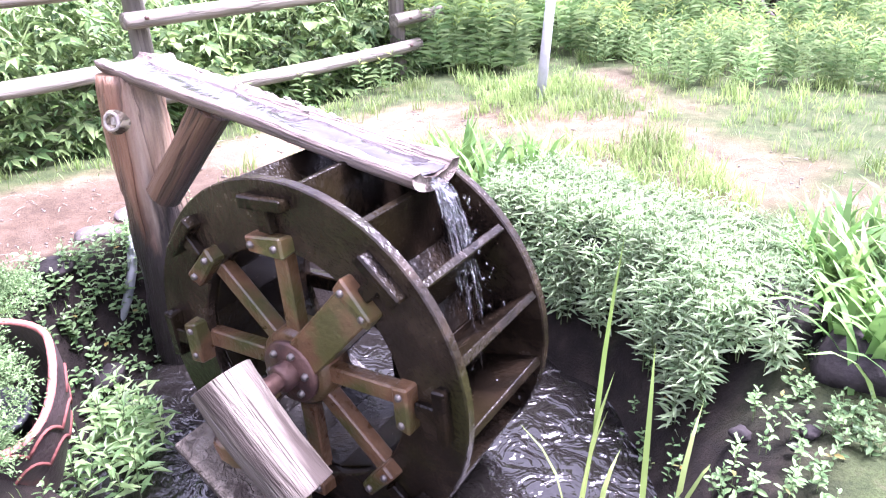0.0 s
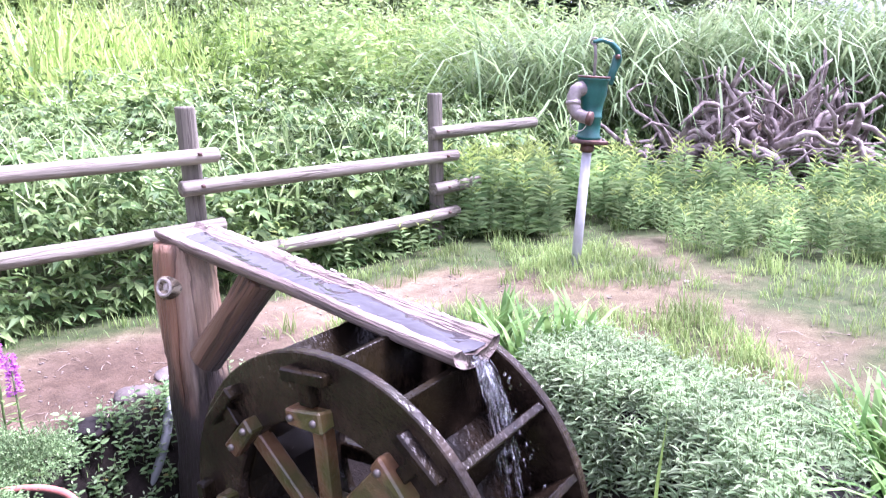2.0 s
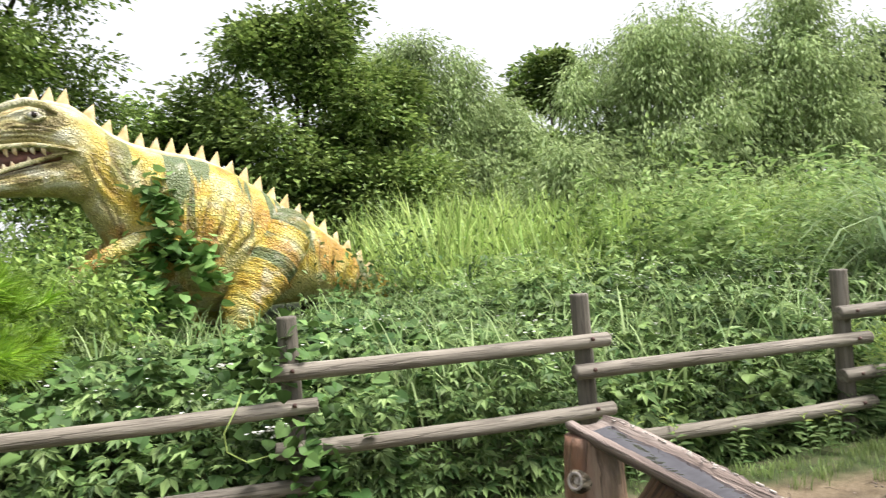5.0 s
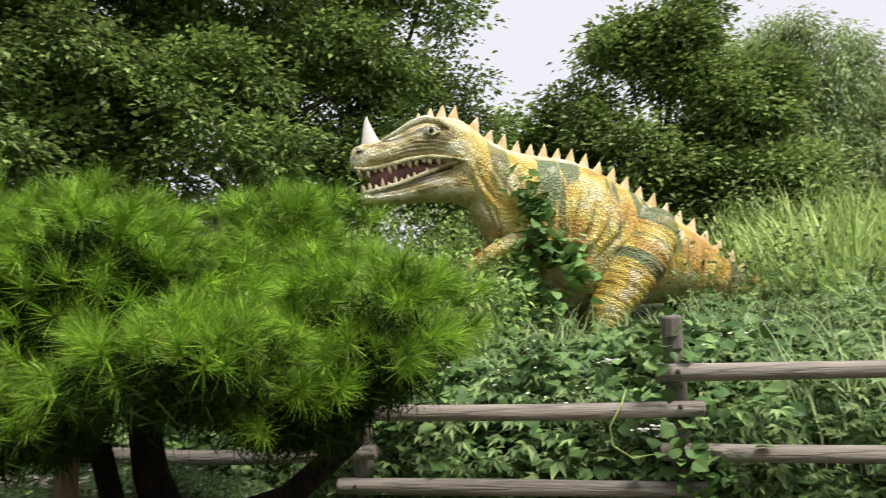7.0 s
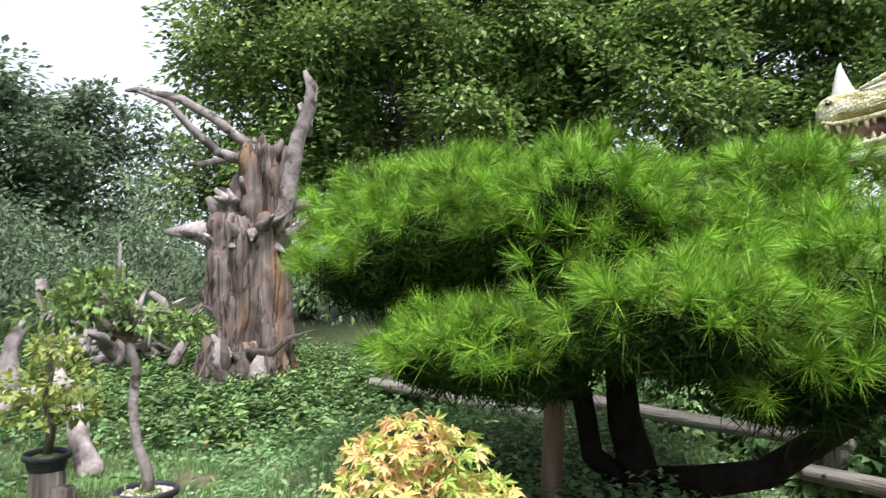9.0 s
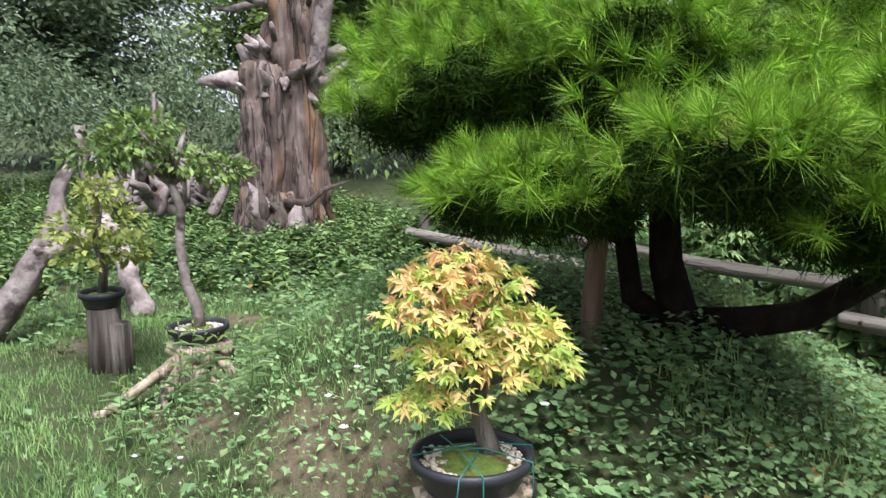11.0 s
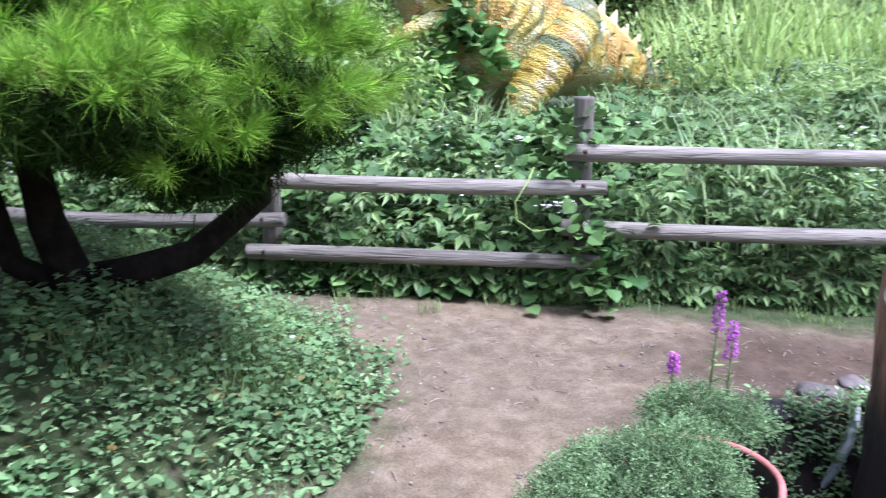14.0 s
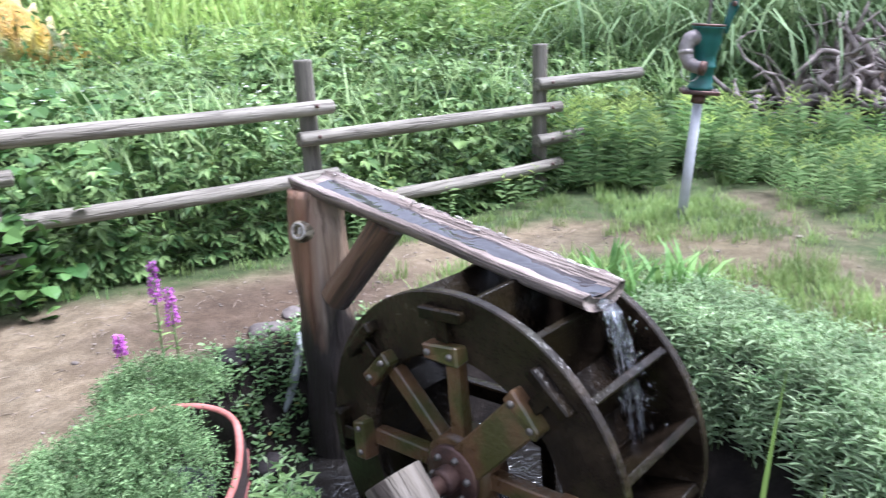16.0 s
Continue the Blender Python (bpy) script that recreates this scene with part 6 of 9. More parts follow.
def root_stump(name, label, centre, top, r, legs, seed, mat, drop=None):
    """A sawn stump with root legs spreading to the ground."""
    g = np.random.default_rng(seed)
    s = thing(name, label, "stump")
    c = np.array(centre, float)
    gz = float(ground_z(c[0], c[1])) if drop is None else drop
    h = top - gz
    k = 14
    t = np.linspace(0, 1, k)
    core = np.stack([np.full(k, c[0]), np.full(k, c[1]), gz - 0.06 + (h + 0.05) * t], -1)
    # a solid dark core imitates the shade inside the hollows
    part("stump_core", roughen(tube(core, r * (0.45 + 0.15 * t ** 3), 40, 0.1, seed, ridges=5, ridge=0.14), r * 0.35, 1.3 / r, (1, 1, 0.5), seed, True), M_bark, s, "dark core standing in for the shade of the stump's hollows")
    plate = np.stack([np.full(4, c[0]), np.full(4, c[1]), top - 0.045 + np.array((0, 0.015, 0.035, 0.04))], -1)
    part("stump_top", roughen(tube(plate, r * np.array((0.5, 0.8, 0.92, 0.8)), 40, 0.1, seed, ridges=7, ridge=0.12), r * 0.2, 2.2 / r, (1, 1, 1), seed, True), mat, s)
    # twisted strands of old wood with hollows between them
    body = np.stack([np.full(44, c[0]), np.full(44, c[1]), gz - 0.06 + (h + 0.04) * np.linspace(0, 1, 44)], -1)
    q = np.linspace(0, 1, 44)
    part("stump_body", roughen(roughen(tube(body, r * (0.86 + 0.35 * (1 - q) ** 2 + 0.06 * np.sin(q * 7)), 96, 0.05, seed, ridges=4, ridge=0.16), 0.085, 4.6, (1, 1, 0.5), seed, True), 0.004, 20, (1, 1, 0.3), seed, True), mat, s, "twisted pale wood, the dark of its hollows painted as spots")
    for i in range(4):
        a0 = i * 1.57 + g.normal() * 0.3
        turn = g.uniform(-1.1, 1.1)
        kk = 16
        tt = np.linspace(0, 1, kk)
        aa = a0 + turn * tt
        rad = r * (0.90 + 0.10 * np.sin(tt * 5 + i) + 0.35 * tt ** 2)
        pts = np.stack([c[0] + np.cos(aa) * rad, c[1] + np.sin(aa) * rad, top - 0.012 - (h + 0.03) * tt], -1)
        w = r * g.uniform(0.20, 0.38) * (0.7 + 0.5 * np.sin(tt * 3 + 2 * i) ** 2)
        part("strand", roughen(tube(pts, w, 18, 0.12, seed + i), r * 0.05, 2.0 / r, (1, 1, 0.4), i + seed, True), mat, s)
    for a, ln, rr in legs:
        a = radians(a)
        d = np.array((math.cos(a), math.sin(a), 0))
        sd = np.array((-d[1], d[0], 0))
        e = c + d * (r + ln)
        ez = float(ground_z(e[0], e[1])) - 0.02
        w1, w2 = g.normal() * 0.04, g.normal() * 0.05
        pts = np.array([(*(c + d * r * 0.6)[:2], gz + h * 0.8), (*(c + d * r * 1.0 + sd * w1 * 0.5)[:2], gz + h * 0.62), (*(c + d * (r + ln * 0.35) + sd * w1)[:2], gz + h * 0.30), (*(c + d * (r + ln * 0.7) + sd * w2)[:2], (gz + ez) / 2 + h * 0.10), (e[0], e[1], ez)])
        tt = np.linspace(0, 4, 14)
        pts = np.stack([np.interp(tt, range(5), pts[:, q]) for q in range(3)], -1)
        rad = np.interp(tt, range(5), [rr * 0.4, rr * 0.55, rr * 0.5, rr * 0.4, rr * 0.16])
        part("root", roughen(tube(pts, rad, 16, 0.2, abs(int(a * 50)) + seed), rr * 0.22, 12.0, (1, 1, 1), seed, True), mat, s)
    return s


root_stump("root_stump", "pale gnarled root stump carrying the maple bonsai", (-2.27, -0.43, 0), 0.362, 0.145,
           [(-25, 0.08, 0.06), (-72, 0.38, 0.085), (-55, 0.20, 0.055), (70, 0.06, 0.05), (140, 0.06, 0.05), (-130, 0.1, 0.05)], 4, M_root)


def leafy(parent, name, lumps, n, size, mat, shape, seed, label=""):
    g = np.random.default_rng(seed)
    pos, dirs = [], []
    for x, y, z, r, h in lumps:
        d = g.normal(size=(n, 3))
        d /= np.linalg.norm(d, axis=1)[:, None]
        pos.append(np.array((x, y, z)) + d * np.array((r, r, h)) * g.uniform(0.45, 1.1, (n, 1)))
        dirs.append(d + g.normal(size=(n, 3)) * 0.5 + np.array((0, 0, -0.1)))
    pos, dirs = np.concatenate(pos), np.concatenate(dirs)
    v, f = strew(shape, pos, dirs, g.uniform(size * 0.7, size * 1.3, len(pos)), g.normal(0, 0.6, len(pos)))
    ob = part(name, Build().add((v, f)), mat, parent, label, smooth=False)
    ob["kind"] = "stuff"
    return ob


def tall_bonsai():
    c = np.array((-3.72, -1.74))
    root_stump("driftwood_stand", "spreading weathered root carrying a tall bonsai", (*c, 0), 0.265, 0.13,
               [(-60, 0.42, 0.05), (25, 0.36, 0.05), (80, 0.2, 0.05), (-15, 0.22, 0.05), (170, 0.2, 0.05), (-110, 0.25, 0.04)], 8, M_root)
    t = thing("tall_bonsai", "sparse bonsai with a long bare grey trunk in a black pot", "bonsai", pose(*c, 0.265, 0, 0, 30))
    oval_pot(t, 0.115, 0.14, 0.085)
    gravel_in(t, 0.115, 0.14, 0.058, 420, 5, lambda x, y: True)
    tr = [(0, 0.0, 0.07), (0.0, 0.0, 0.16), (0.01, -0.05, 0.30), (0.0, -0.065, 0.48), (-0.01, -0.05, 0.64), (0.0, -0.09, 0.76), (0.0, -0.15, 0.82)]
    part("trunk", tube(tr, [0.034, 0.027, 0.023, 0.023, 0.021, 0.018, 0.010], 12, 0.10, 6), M_drift, t, "bare grey trunk")
    for e in ((0.02, -0.02, 1.0), (0.02, -0.22, 1.02), (0.0, -0.12, 1.12), (0.0, -0.3, 0.9), (0.0, 0.12, 0.86)):
        part("branch", tube([tr[5], ((tr[5][0] + e[0]) / 2 + 0.02, (tr[5][1] + e[1]) / 2, (tr[5][2] + e[2]) / 2 + 0.02), e], [0.02, 0.014, 0.006], 8, 0.15, int(e[2] * 90)), M_drift, t)
    leafy(t, "leaves", [(0, -0.25, 0.95, 0.2, 0.09), (0, -0.05, 0.86, 0.17, 0.07), (0, 0.13, 0.82, 0.14, 0.06), (0, -0.2, 1.02, 0.15, 0.06), (0, -0.38, 0.9, 0.16, 0.08)], 270, 0.04, M_dark_tree, leaf_simple(0.55), 4, "small dark green leaves")
    return t


tall_bonsai()


def log_bonsai():
    c = np.array((-4.02, -2.36))
    s = thing("log_stand", "upright weathered grey log carrying a potted bonsai", "log")
    g = float(ground_z(*c))
    part("log", tube([(*c, g - 0.1), (*c, g + 0.15), (c[0], c[1], 0.34)], [0.090, 0.082, 0.080], 28, 0.05, 3, ridges=9, ridge=0.06), M_greylog, s)
    part("side_log", tube([(c[0] + 0.05, c[1] + 0.115, g - 0.1), (c[0] + 0.05, c[1] + 0.115, 0.27)], [0.055, 0.048], 18, 0.08, 4, ridges=5, ridge=0.08), M_greylog, s)
    t = thing("leafy_bonsai", "small yellow-green leafy bonsai in a dark round pot", "bonsai", pose(*c, 0.34, 0, 0, 20))
    oval_pot(t, 0.100, 0.112, 0.085)
    part("trunk", tube([(0, 0, 0.07), (0.01, 0.02, 0.2), (0.0, -0.01, 0.34), (0.0, 0.03, 0.55)], [0.024, 0.02, 0.016, 0.008], 10, 0.1, 3), M_greylog, t)
    leafy(t, "leaves", [(0, -0.03, 0.30, 0.18, 0.08), (0, 0.06, 0.45, 0.17, 0.10), (0, -0.12, 0.42, 0.13, 0.08), (0, 0.02, 0.6, 0.12, 0.08), (0, 0.15, 0.3, 0.1, 0.06)], 170, 0.045, M_bonsai, leaf_simple(0.6), 6, "yellow-green oval leaves")
    part("dead_tip", tube([(0.0, 0.0, 0.5), (0.0, 0.02, 0.68), (0, 0.0, 0.80)], [0.02, 0.018, 0.01], 8, 0.2, 5), M_drift, t, "bleached dead tip")
    return t


M_bonsai = leaf_material("yellowish_bonsai_leaves", (0.16, 0.22, 0.05), (0.38, 0.42, 0.12), through_light=0.3)
log_bonsai()


# ---------------------------------------------------------------- dead trunk and driftwood
def dead_tree():
    t = thing("dead_tree", "huge broken dead tree trunk with bleached antler-like branches", "dead tree")
    b = np.array((-8.25, -2.52, 0.0))
    g = float(ground_z(b[0], b[1]))

    def at(right, z, near=0.0):
        return b + np.array((near, right, z))
    n = 34
    tt = np.linspace(0, 1, n)
    pts = [at(0.03 * math.sin(4 * q), g - 0.15 + (1.95 - g) * q) for q in tt]
    part("trunk", roughen(roughen(tube(pts, 0.47 - 0.13 * tt + 0.05 * np.exp(-tt * 9), 90, 0.06, 3, ridges=7, ridge=0.10), 0.17, 3.2, (1, 1, 0.16), 3.0, True), 0.03, 14, (1, 1, 0.3), 1.0, True), M_dead, t, "grey and ochre fissured trunk")
    pts = [at(0.10 + 0.06 * q, 1.5 + 1.05 * q) for q in np.linspace(0, 1, 24)]
    part("upper_trunk", roughen(tube(pts, np.linspace(0.27, 0.22, 24), 56, 0.10, 5, ridges=6, ridge=0.14), 0.14, 4.0, (1, 1, 0.2), 7.0, True), M_dead, t)
    ag = np.random.default_rng(77)
    for i in range(13):
        a = i / 13 * 6.283 + ag.normal() * 0.2
        q = ag.uniform(0.08, 0.19)
        c = at(0.15 + q * math.cos(a), 2.42 + ag.uniform(-0.05, 0.05), q * math.sin(a))
        hh = ag.uniform(0.06, 0.26)
        part("splinter", roughen(tube([c, c + (0.01, 0.05 * math.cos(a), hh * 0.6), c + (0.02, 0.12 * math.cos(a), hh)], [0.07, 0.045, 0.008], 9, 0.3, i), 0.03, 9, (1, 1, 0.4), i, True), M_dead, t)
    # broken stubs in a ragged girdle
    for i in range(20):
        a = ag.uniform(-1.7, 1.7)
        z = ag.choice([1.45, 1.6, 1.75, 1.95, 0.75]) + ag.normal() * 0.08
        rr = 0.36 if z < 1.8 else 0.25
        d = np.array((math.cos(a), math.sin(a), 0))
        ln = ag.uniform(0.12, 0.32)
        c = b + d * rr * 0.8 + (0, 0.05, z)
        part("stub", roughen(tube([c, c + d * ln * 0.5 + (0, 0, ag.uniform(-0.02, 0.06)), c + d * ln + (0, 0, ag.uniform(-0.04, 0.16))], [ag.uniform(0.05, 0.10), 0.045, 0.008], 9, 0.3, i), 0.03, 10, (1, 1, 1), i, True), M_drift, t)
    limbs = [([(0.08, 2.56), (-0.1, 2.66), (-0.35, 2.86), (-0.7, 3.05), (-1.12, 3.12), (-1.22, 3.10)], [0.07, 0.055, 0.05, 0.045, 0.035, 0.015]),
             ([(0.0, 2.40), (-0.3, 2.50), (-0.55, 2.72), (-0.78, 2.98), (-1.1, 3.10)], [0.06, 0.05, 0.045, 0.035, 0.015]),
             ([(0.1, 2.48), (-0.25, 2.45), (-0.5, 2.38), (-0.68, 2.37)], [0.06, 0.045, 0.03, 0.012]),
             ([(0.34, 1.4), (0.42, 1.9), (0.50, 2.3), (0.58, 2.66), (0.70, 2.95), (0.73, 3.15), (0.66, 3.30)], [0.12, 0.10, 0.085, 0.075, 0.065, 0.06, 0.02]),
             ([(0.60, 2.70), (0.62, 2.9), (0.56, 3.02)], [0.08, 0.07, 0.03]),
             ([(0.36, 1.85), (0.62, 1.98), (0.86, 1.92)], [0.09, 0.07, 0.03]),
             ([(0.3, 1.62), (0.55, 1.66), (0.8, 1.86), (1.15, 1.9)], [0.08, 0.07, 0.05, 0.02]),
             ([(-0.2, 1.55), (-0.55, 1.66), (-0.85, 1.64)], [0.15, 0.10, 0.03]),
             ([(-0.2, 1.6), (-0.34, 1.9), (-0.42, 2.02)], [0.12, 0.07, 0.03]),
             ([(-0.05, 1.6), (-0.12, 1.95), (-0.3, 2.1)], [0.12, 0.06, 0.02])]
    for i, (pp, rad) in enumerate(limbs):
        part("branch", tube([at(x, z, 0.1 * math.sin(i * 2.3) + 0.06 * k) for k, (x, z) in enumerate(pp)], rad, 11, 0.12, i + 20), M_drift, t, "bleached bare branch")
    for i, (a, ln, r) in enumerate([(20, 0.12, 0.13), (65, 0.15, 0.12), (-40, 0.15, 0.12), (-85, 0.15, 0.13), (110, 0.12, 0.12)]):
        d = np.array((math.cos(radians(a)), math.sin(radians(a)), 0))
        part("root", roughen(tube([b + d * 0.34 + (0, 0, g + 0.5), b + d * 0.42 + (0, 0, g + 0.3), b + d * (0.44 + ln * 0.4) + (0, 0, g + 0.1), b + d * (0.46 + ln * 0.7) + (0, 0, g - 0.06)], [r * 0.5, r * 0.75, r * 0.7, r * 0.5], 20, 0.2, i + 40), 0.09, 6.0, (1, 1, 0.4), i, True), M_dead, t)
    # a dark hollow burl: a clump of broken, twisted stubs against the foot
    for i in range(15):
        x, z = ag.uniform(-0.16, 0.36), ag.uniform(-0.1, 0.34)
        c = at(x, z, 0.56 + ag.uniform(-0.05, 0.07))
        d = np.array((ag.uniform(0.0, 0.25), ag.normal() * 0.45, 1.0))
        ln = ag.uniform(0.22, 0.5)
        part("burl", roughen(tube([c, c + d * ln * 0.35 + (0.03, 0, 0), c + d * ln * 0.7 + ag.normal(size=3) * 0.05, c + d * ln + ag.normal(size=3) * 0.07], [ag.uniform(0.09, 0.15), 0.10, 0.055, 0.008], 16, 0.3, 60 + i), 0.06, 9.0, (1, 1, 0.6), i, True), M_bark if i % 4 else M_drift, t, "dark mossy burl stub")
    part("low_branch", tube([at(0.15, 0.42, 0.5), at(0.4, 0.44, 0.55), at(0.55, 0.58, 0.5), at(0.8, 0.66, 0.4)], [0.05, 0.032, 0.022, 0.006], 12, 0.3, 62), M_bark, t)
    return t


dead_tree()


def root_pile(name, label, centre, width, height, n, seed, thick=0.05):
    """Tangled dug-out roots heaped up."""
    g = np.random.default_rng(seed)
    t = thing(name, label, "driftwood")
    c = np.array(centre, float)
    for i in range(n):
        a = g.uniform(0, 6.283)
        e = g.uniform(-0.1, 1.0)
        ln = width * g.uniform(0.3, 0.62)
        d = np.array((math.cos(a) * math.cos(e), math.sin(a) * math.cos(e), math.sin(e) * height / width * 1.7))
        p0 = c + np.array((g.normal() * width * 0.16, g.normal() * width * 0.12, height * g.uniform(0.12, 0.35)))
        k = 8
        pts = [p0]
        for q in range(1, k):
            d = d + g.normal(size=3) * 0.55
            d /= np.linalg.norm(d)
            nx = pts[-1] + d * ln / (k - 1)
            nx[2] = max(nx[2], c[2] - 0.2)
            pts.append(nx)
        r = thick * g.uniform(0.5, 1.25)
        part("root", tube(pts, np.linspace(r, r * 0.22, k), 8, 0.18, i + seed), M_drift, t)
        if g.uniform() < 0.6:
            q = pts[3]
            d2 = g.normal(size=3)
            d2[2] = abs(d2[2])
            d2 /= np.linalg.norm(d2)
            part("root", tube([q, q + d2 * ln * 0.2, q + d2 * ln * 0.32 + g.normal(size=3) * 0.05], [r * 0.5, r * 0.38, r * 0.12], 7, 0.18, i), M_drift, t)
    part("stump_core", tube([c + (-0.2 * width, 0, 0.05), c + (0, 0, height * 0.3), c + (0.15 * width, 0.0, height * 0.4)], [height * 0.16, height * 0.22, height * 0.1], 14, 0.25, seed), M_dead, t)
    return t


root_pile("root_heap", "heap of bleached tangled tree roots", (2.85, 7.75, 0.20), 2.3, 1.15, 250, 12, 0.046)
root_pile("root_heap", "low heap of grey broken roots beside the dead trunk", (-9.2, -4.1, 0.0), 2.6, 0.95, 34, 31, 0.085)
dw = thing("forked_driftwood", "pale forked driftwood trunk lying in the grass", "driftwood")
for pts, rad in (([(-4.3, -3.25, 0.0), (-4.45, -3.05, 0.35), (-4.6, -2.92, 0.62), (-4.7, -2.95, 0.85), (-4.75, -2.88, 1.0)], [0.13, 0.12, 0.10, 0.07, 0.05]),
                 ([(-4.5, -3.0, 0.5), (-4.7, -2.75, 0.60), (-4.8, -2.6, 0.62)], [0.09, 0.08, 0.05]),
                 ([(-5.3, -3.0, 0.55), (-5.35, -3.1, 0.9), (-5.4, -3.17, 1.22)], [0.08, 0.07, 0.04]),
                 ([(-5.0, -2.6, 0.0), (-5.15, -2.8, 0.35), (-5.3, -3.0, 0.6)], [0.11, 0.1, 0.08])):
    tt = np.linspace(0, len(pts) - 1, 22)
    line = np.stack([np.interp(tt, range(len(pts)), [q[k] for q in pts]) for k in range(3)], -1)
    part("limb", roughen(tube(line, np.interp(tt, range(len(rad)), rad) * 0.62, 22, 0.12, int(abs(pts[0][1]) * 70)), 0.045, 6.0, (1, 1, 0.5), 2.0, True), M_drift, dw)


# ---------------------------------------------------------------- terracotta jar with juniper
def jar_planter():
    t = thing("jar_planter", "dark scalloped clay jar with a coral-pink rim", "planter", pose(-1.36, 1.64, -0.28, 0, 0, 0))
    n, k = 56, 15
    ang = np.linspace(0, 2 * np.pi, n, endpoint=False)

    def height(a):
        # rim dips on the near side
        return 0.44 - 0.17 * smooth01((0.35 - np.sin(a - 0.25)) / 1.1)
    def shell(th, z0, lift=0.0):
        rows = []
        for q in np.linspace(0, 1, k):
            z = z0 + (height(ang) + lift - z0) * q
            r = 0.165 + 0.085 * np.sin(np.clip(z / 0.44, 0, 1) * 2.0) - th
            rows.append(np.stack([np.cos(ang) * r, np.sin(ang) * r, z], -1))
        return np.concatenate(rows)
    o, i_ = shell(0.0, 0.0), shell(0.024, 0.02)
    a, j = np.meshgrid(np.arange(k - 1), np.arange(n), indexing="ij")
    j2 = (j + 1) % n
    q = np.stack([a * n + j, a * n + j2, (a + 1) * n + j2, (a + 1) * n + j], -1).reshape(-1, 4)
    b = Build().add((o, [q])).add((i_, [q[:, ::-1]]))
    part("jar_body", b, M_jar, t, "dark brown clay with faint red arcs")
    r = 0.165 + 0.085 * np.sin(np.clip(height(ang) / 0.44, 0, 1) * 2.0) - 0.012
    rim = np.stack([np.cos(ang) * r, np.sin(ang) * r, height(ang)], -1)
    part("rim", tube(np.concatenate([rim, rim[:2]]), 0.0115, 10, 0.06, 4, caps=False), M_terra, t, "coral-pink clay rim")
    for row, z in ((0, 0.30), (1, 0.22), (2, 0.14)):
        for s in range(12):
            a0 = 2 * np.pi * (s + 0.5 * (row % 2)) / 12
            if z > float(height(np.array(a0))) - 0.05:
                continue
            pts = []
            for q in np.linspace(-1, 1, 9):
                aa = a0 + q * 0.27
                zz = z + 0.05 * math.cos(q * 1.5)
                rr = 0.165 + 0.085 * math.sin(min(1, zz / 0.44) * 2.0) + 0.001
                pts.append((math.cos(aa) * rr, math.sin(aa) * rr, zz))
            part("scallop", tube(pts, 0.0055, 6, 0.1, s), M_arc, t, "raised red clay arc")
    part("inner_pot", lathe([(0.0, 0.02), (0.11, 0.02), (0.135, 0.25), (0.145, 0.25), (0.145, 0.27), (0.13, 0.27), (0.125, 0.23), (0.0, 0.23)], 28), M_pot, t, "plain dark plastic pot")
    return t


jar_planter()


def juniper(name, label, centre, lumps, seed, mat, n=5200):
    t = thing(name, label, "shrub", pose(*centre))
    g = np.random.default_rng(seed)
    part("stem", tube([(0, 0, -0.12), (0.01, 0.01, -0.04), (0.0, 0.0, 0.06)], [0.02, 0.018, 0.01], 8, 0.1, 1), M_bark, t)
    pos, dirs = [], []
    for x, y, z, r, h in lumps:
        k = int(n * r / sum(q[3] for q in lumps))
        # sprays first, then scales along them
        c = g.normal(size=(k // 12, 3))
        c /= np.linalg.norm(c, axis=1)[:, None]
        c[:, 2] = np.abs(c[:, 2]) * 1.1 - 0.2
        base = np.array((x, y, z)) + c * np.array((r, r, h)) * g.uniform(0.8, 1.05, (len(c), 1))
        out = c + g.normal(size=c.shape) * 0.35
        for q in range(12):
            pos.append(base + out * (q - 6) * 0.0055 + g.normal(size=c.shape) * 0.006)
            dirs.append(out + g.normal(size=c.shape) * 0.7)
    pos, dirs = np.concatenate(pos), np.concatenate(dirs)
    v, f = strew(leaf_simple(0.38, 0.3), pos, dirs, g.uniform(0.009, 0.017, len(pos)), g.normal(0, 1, len(pos)))
    ob = part("foliage", Build().add((v, f)), mat, t, "fine dense grey-green sprays", smooth=False)
    ob["kind"] = "stuff"
    return t


juniper("juniper_shrub", "dense rounded grey-green juniper growing in the jar", (-1.34, 1.60, 0.02), [(0.0, -0.06, 0.10, 0.21, 0.17), (-0.20, -0.08, 0.06, 0.20, 0.16), (0.06, -0.18, 0.0, 0.15, 0.14), (-0.06, 0.0, 0.17, 0.17, 0.13), (-0.08, -0.24, 0.04, 0.20, 0.16), (-0.32, -0.06, -0.02, 0.18, 0.16), (-0.25, -0.24, -0.02, 0.19, 0.17)], 3, M_juniper, 40000)
juniper("juniper_shrub", "small pale juniper tuft beside the path", (-1.62, 2.02, 0.12), [(0.0, 0.0, 0.02, 0.13, 0.11), (0.14, 0.03, 0.02, 0.12, 0.10), (-0.08, -0.04, 0.0, 0.09, 0.08)], 5, M_juniper, 11000)


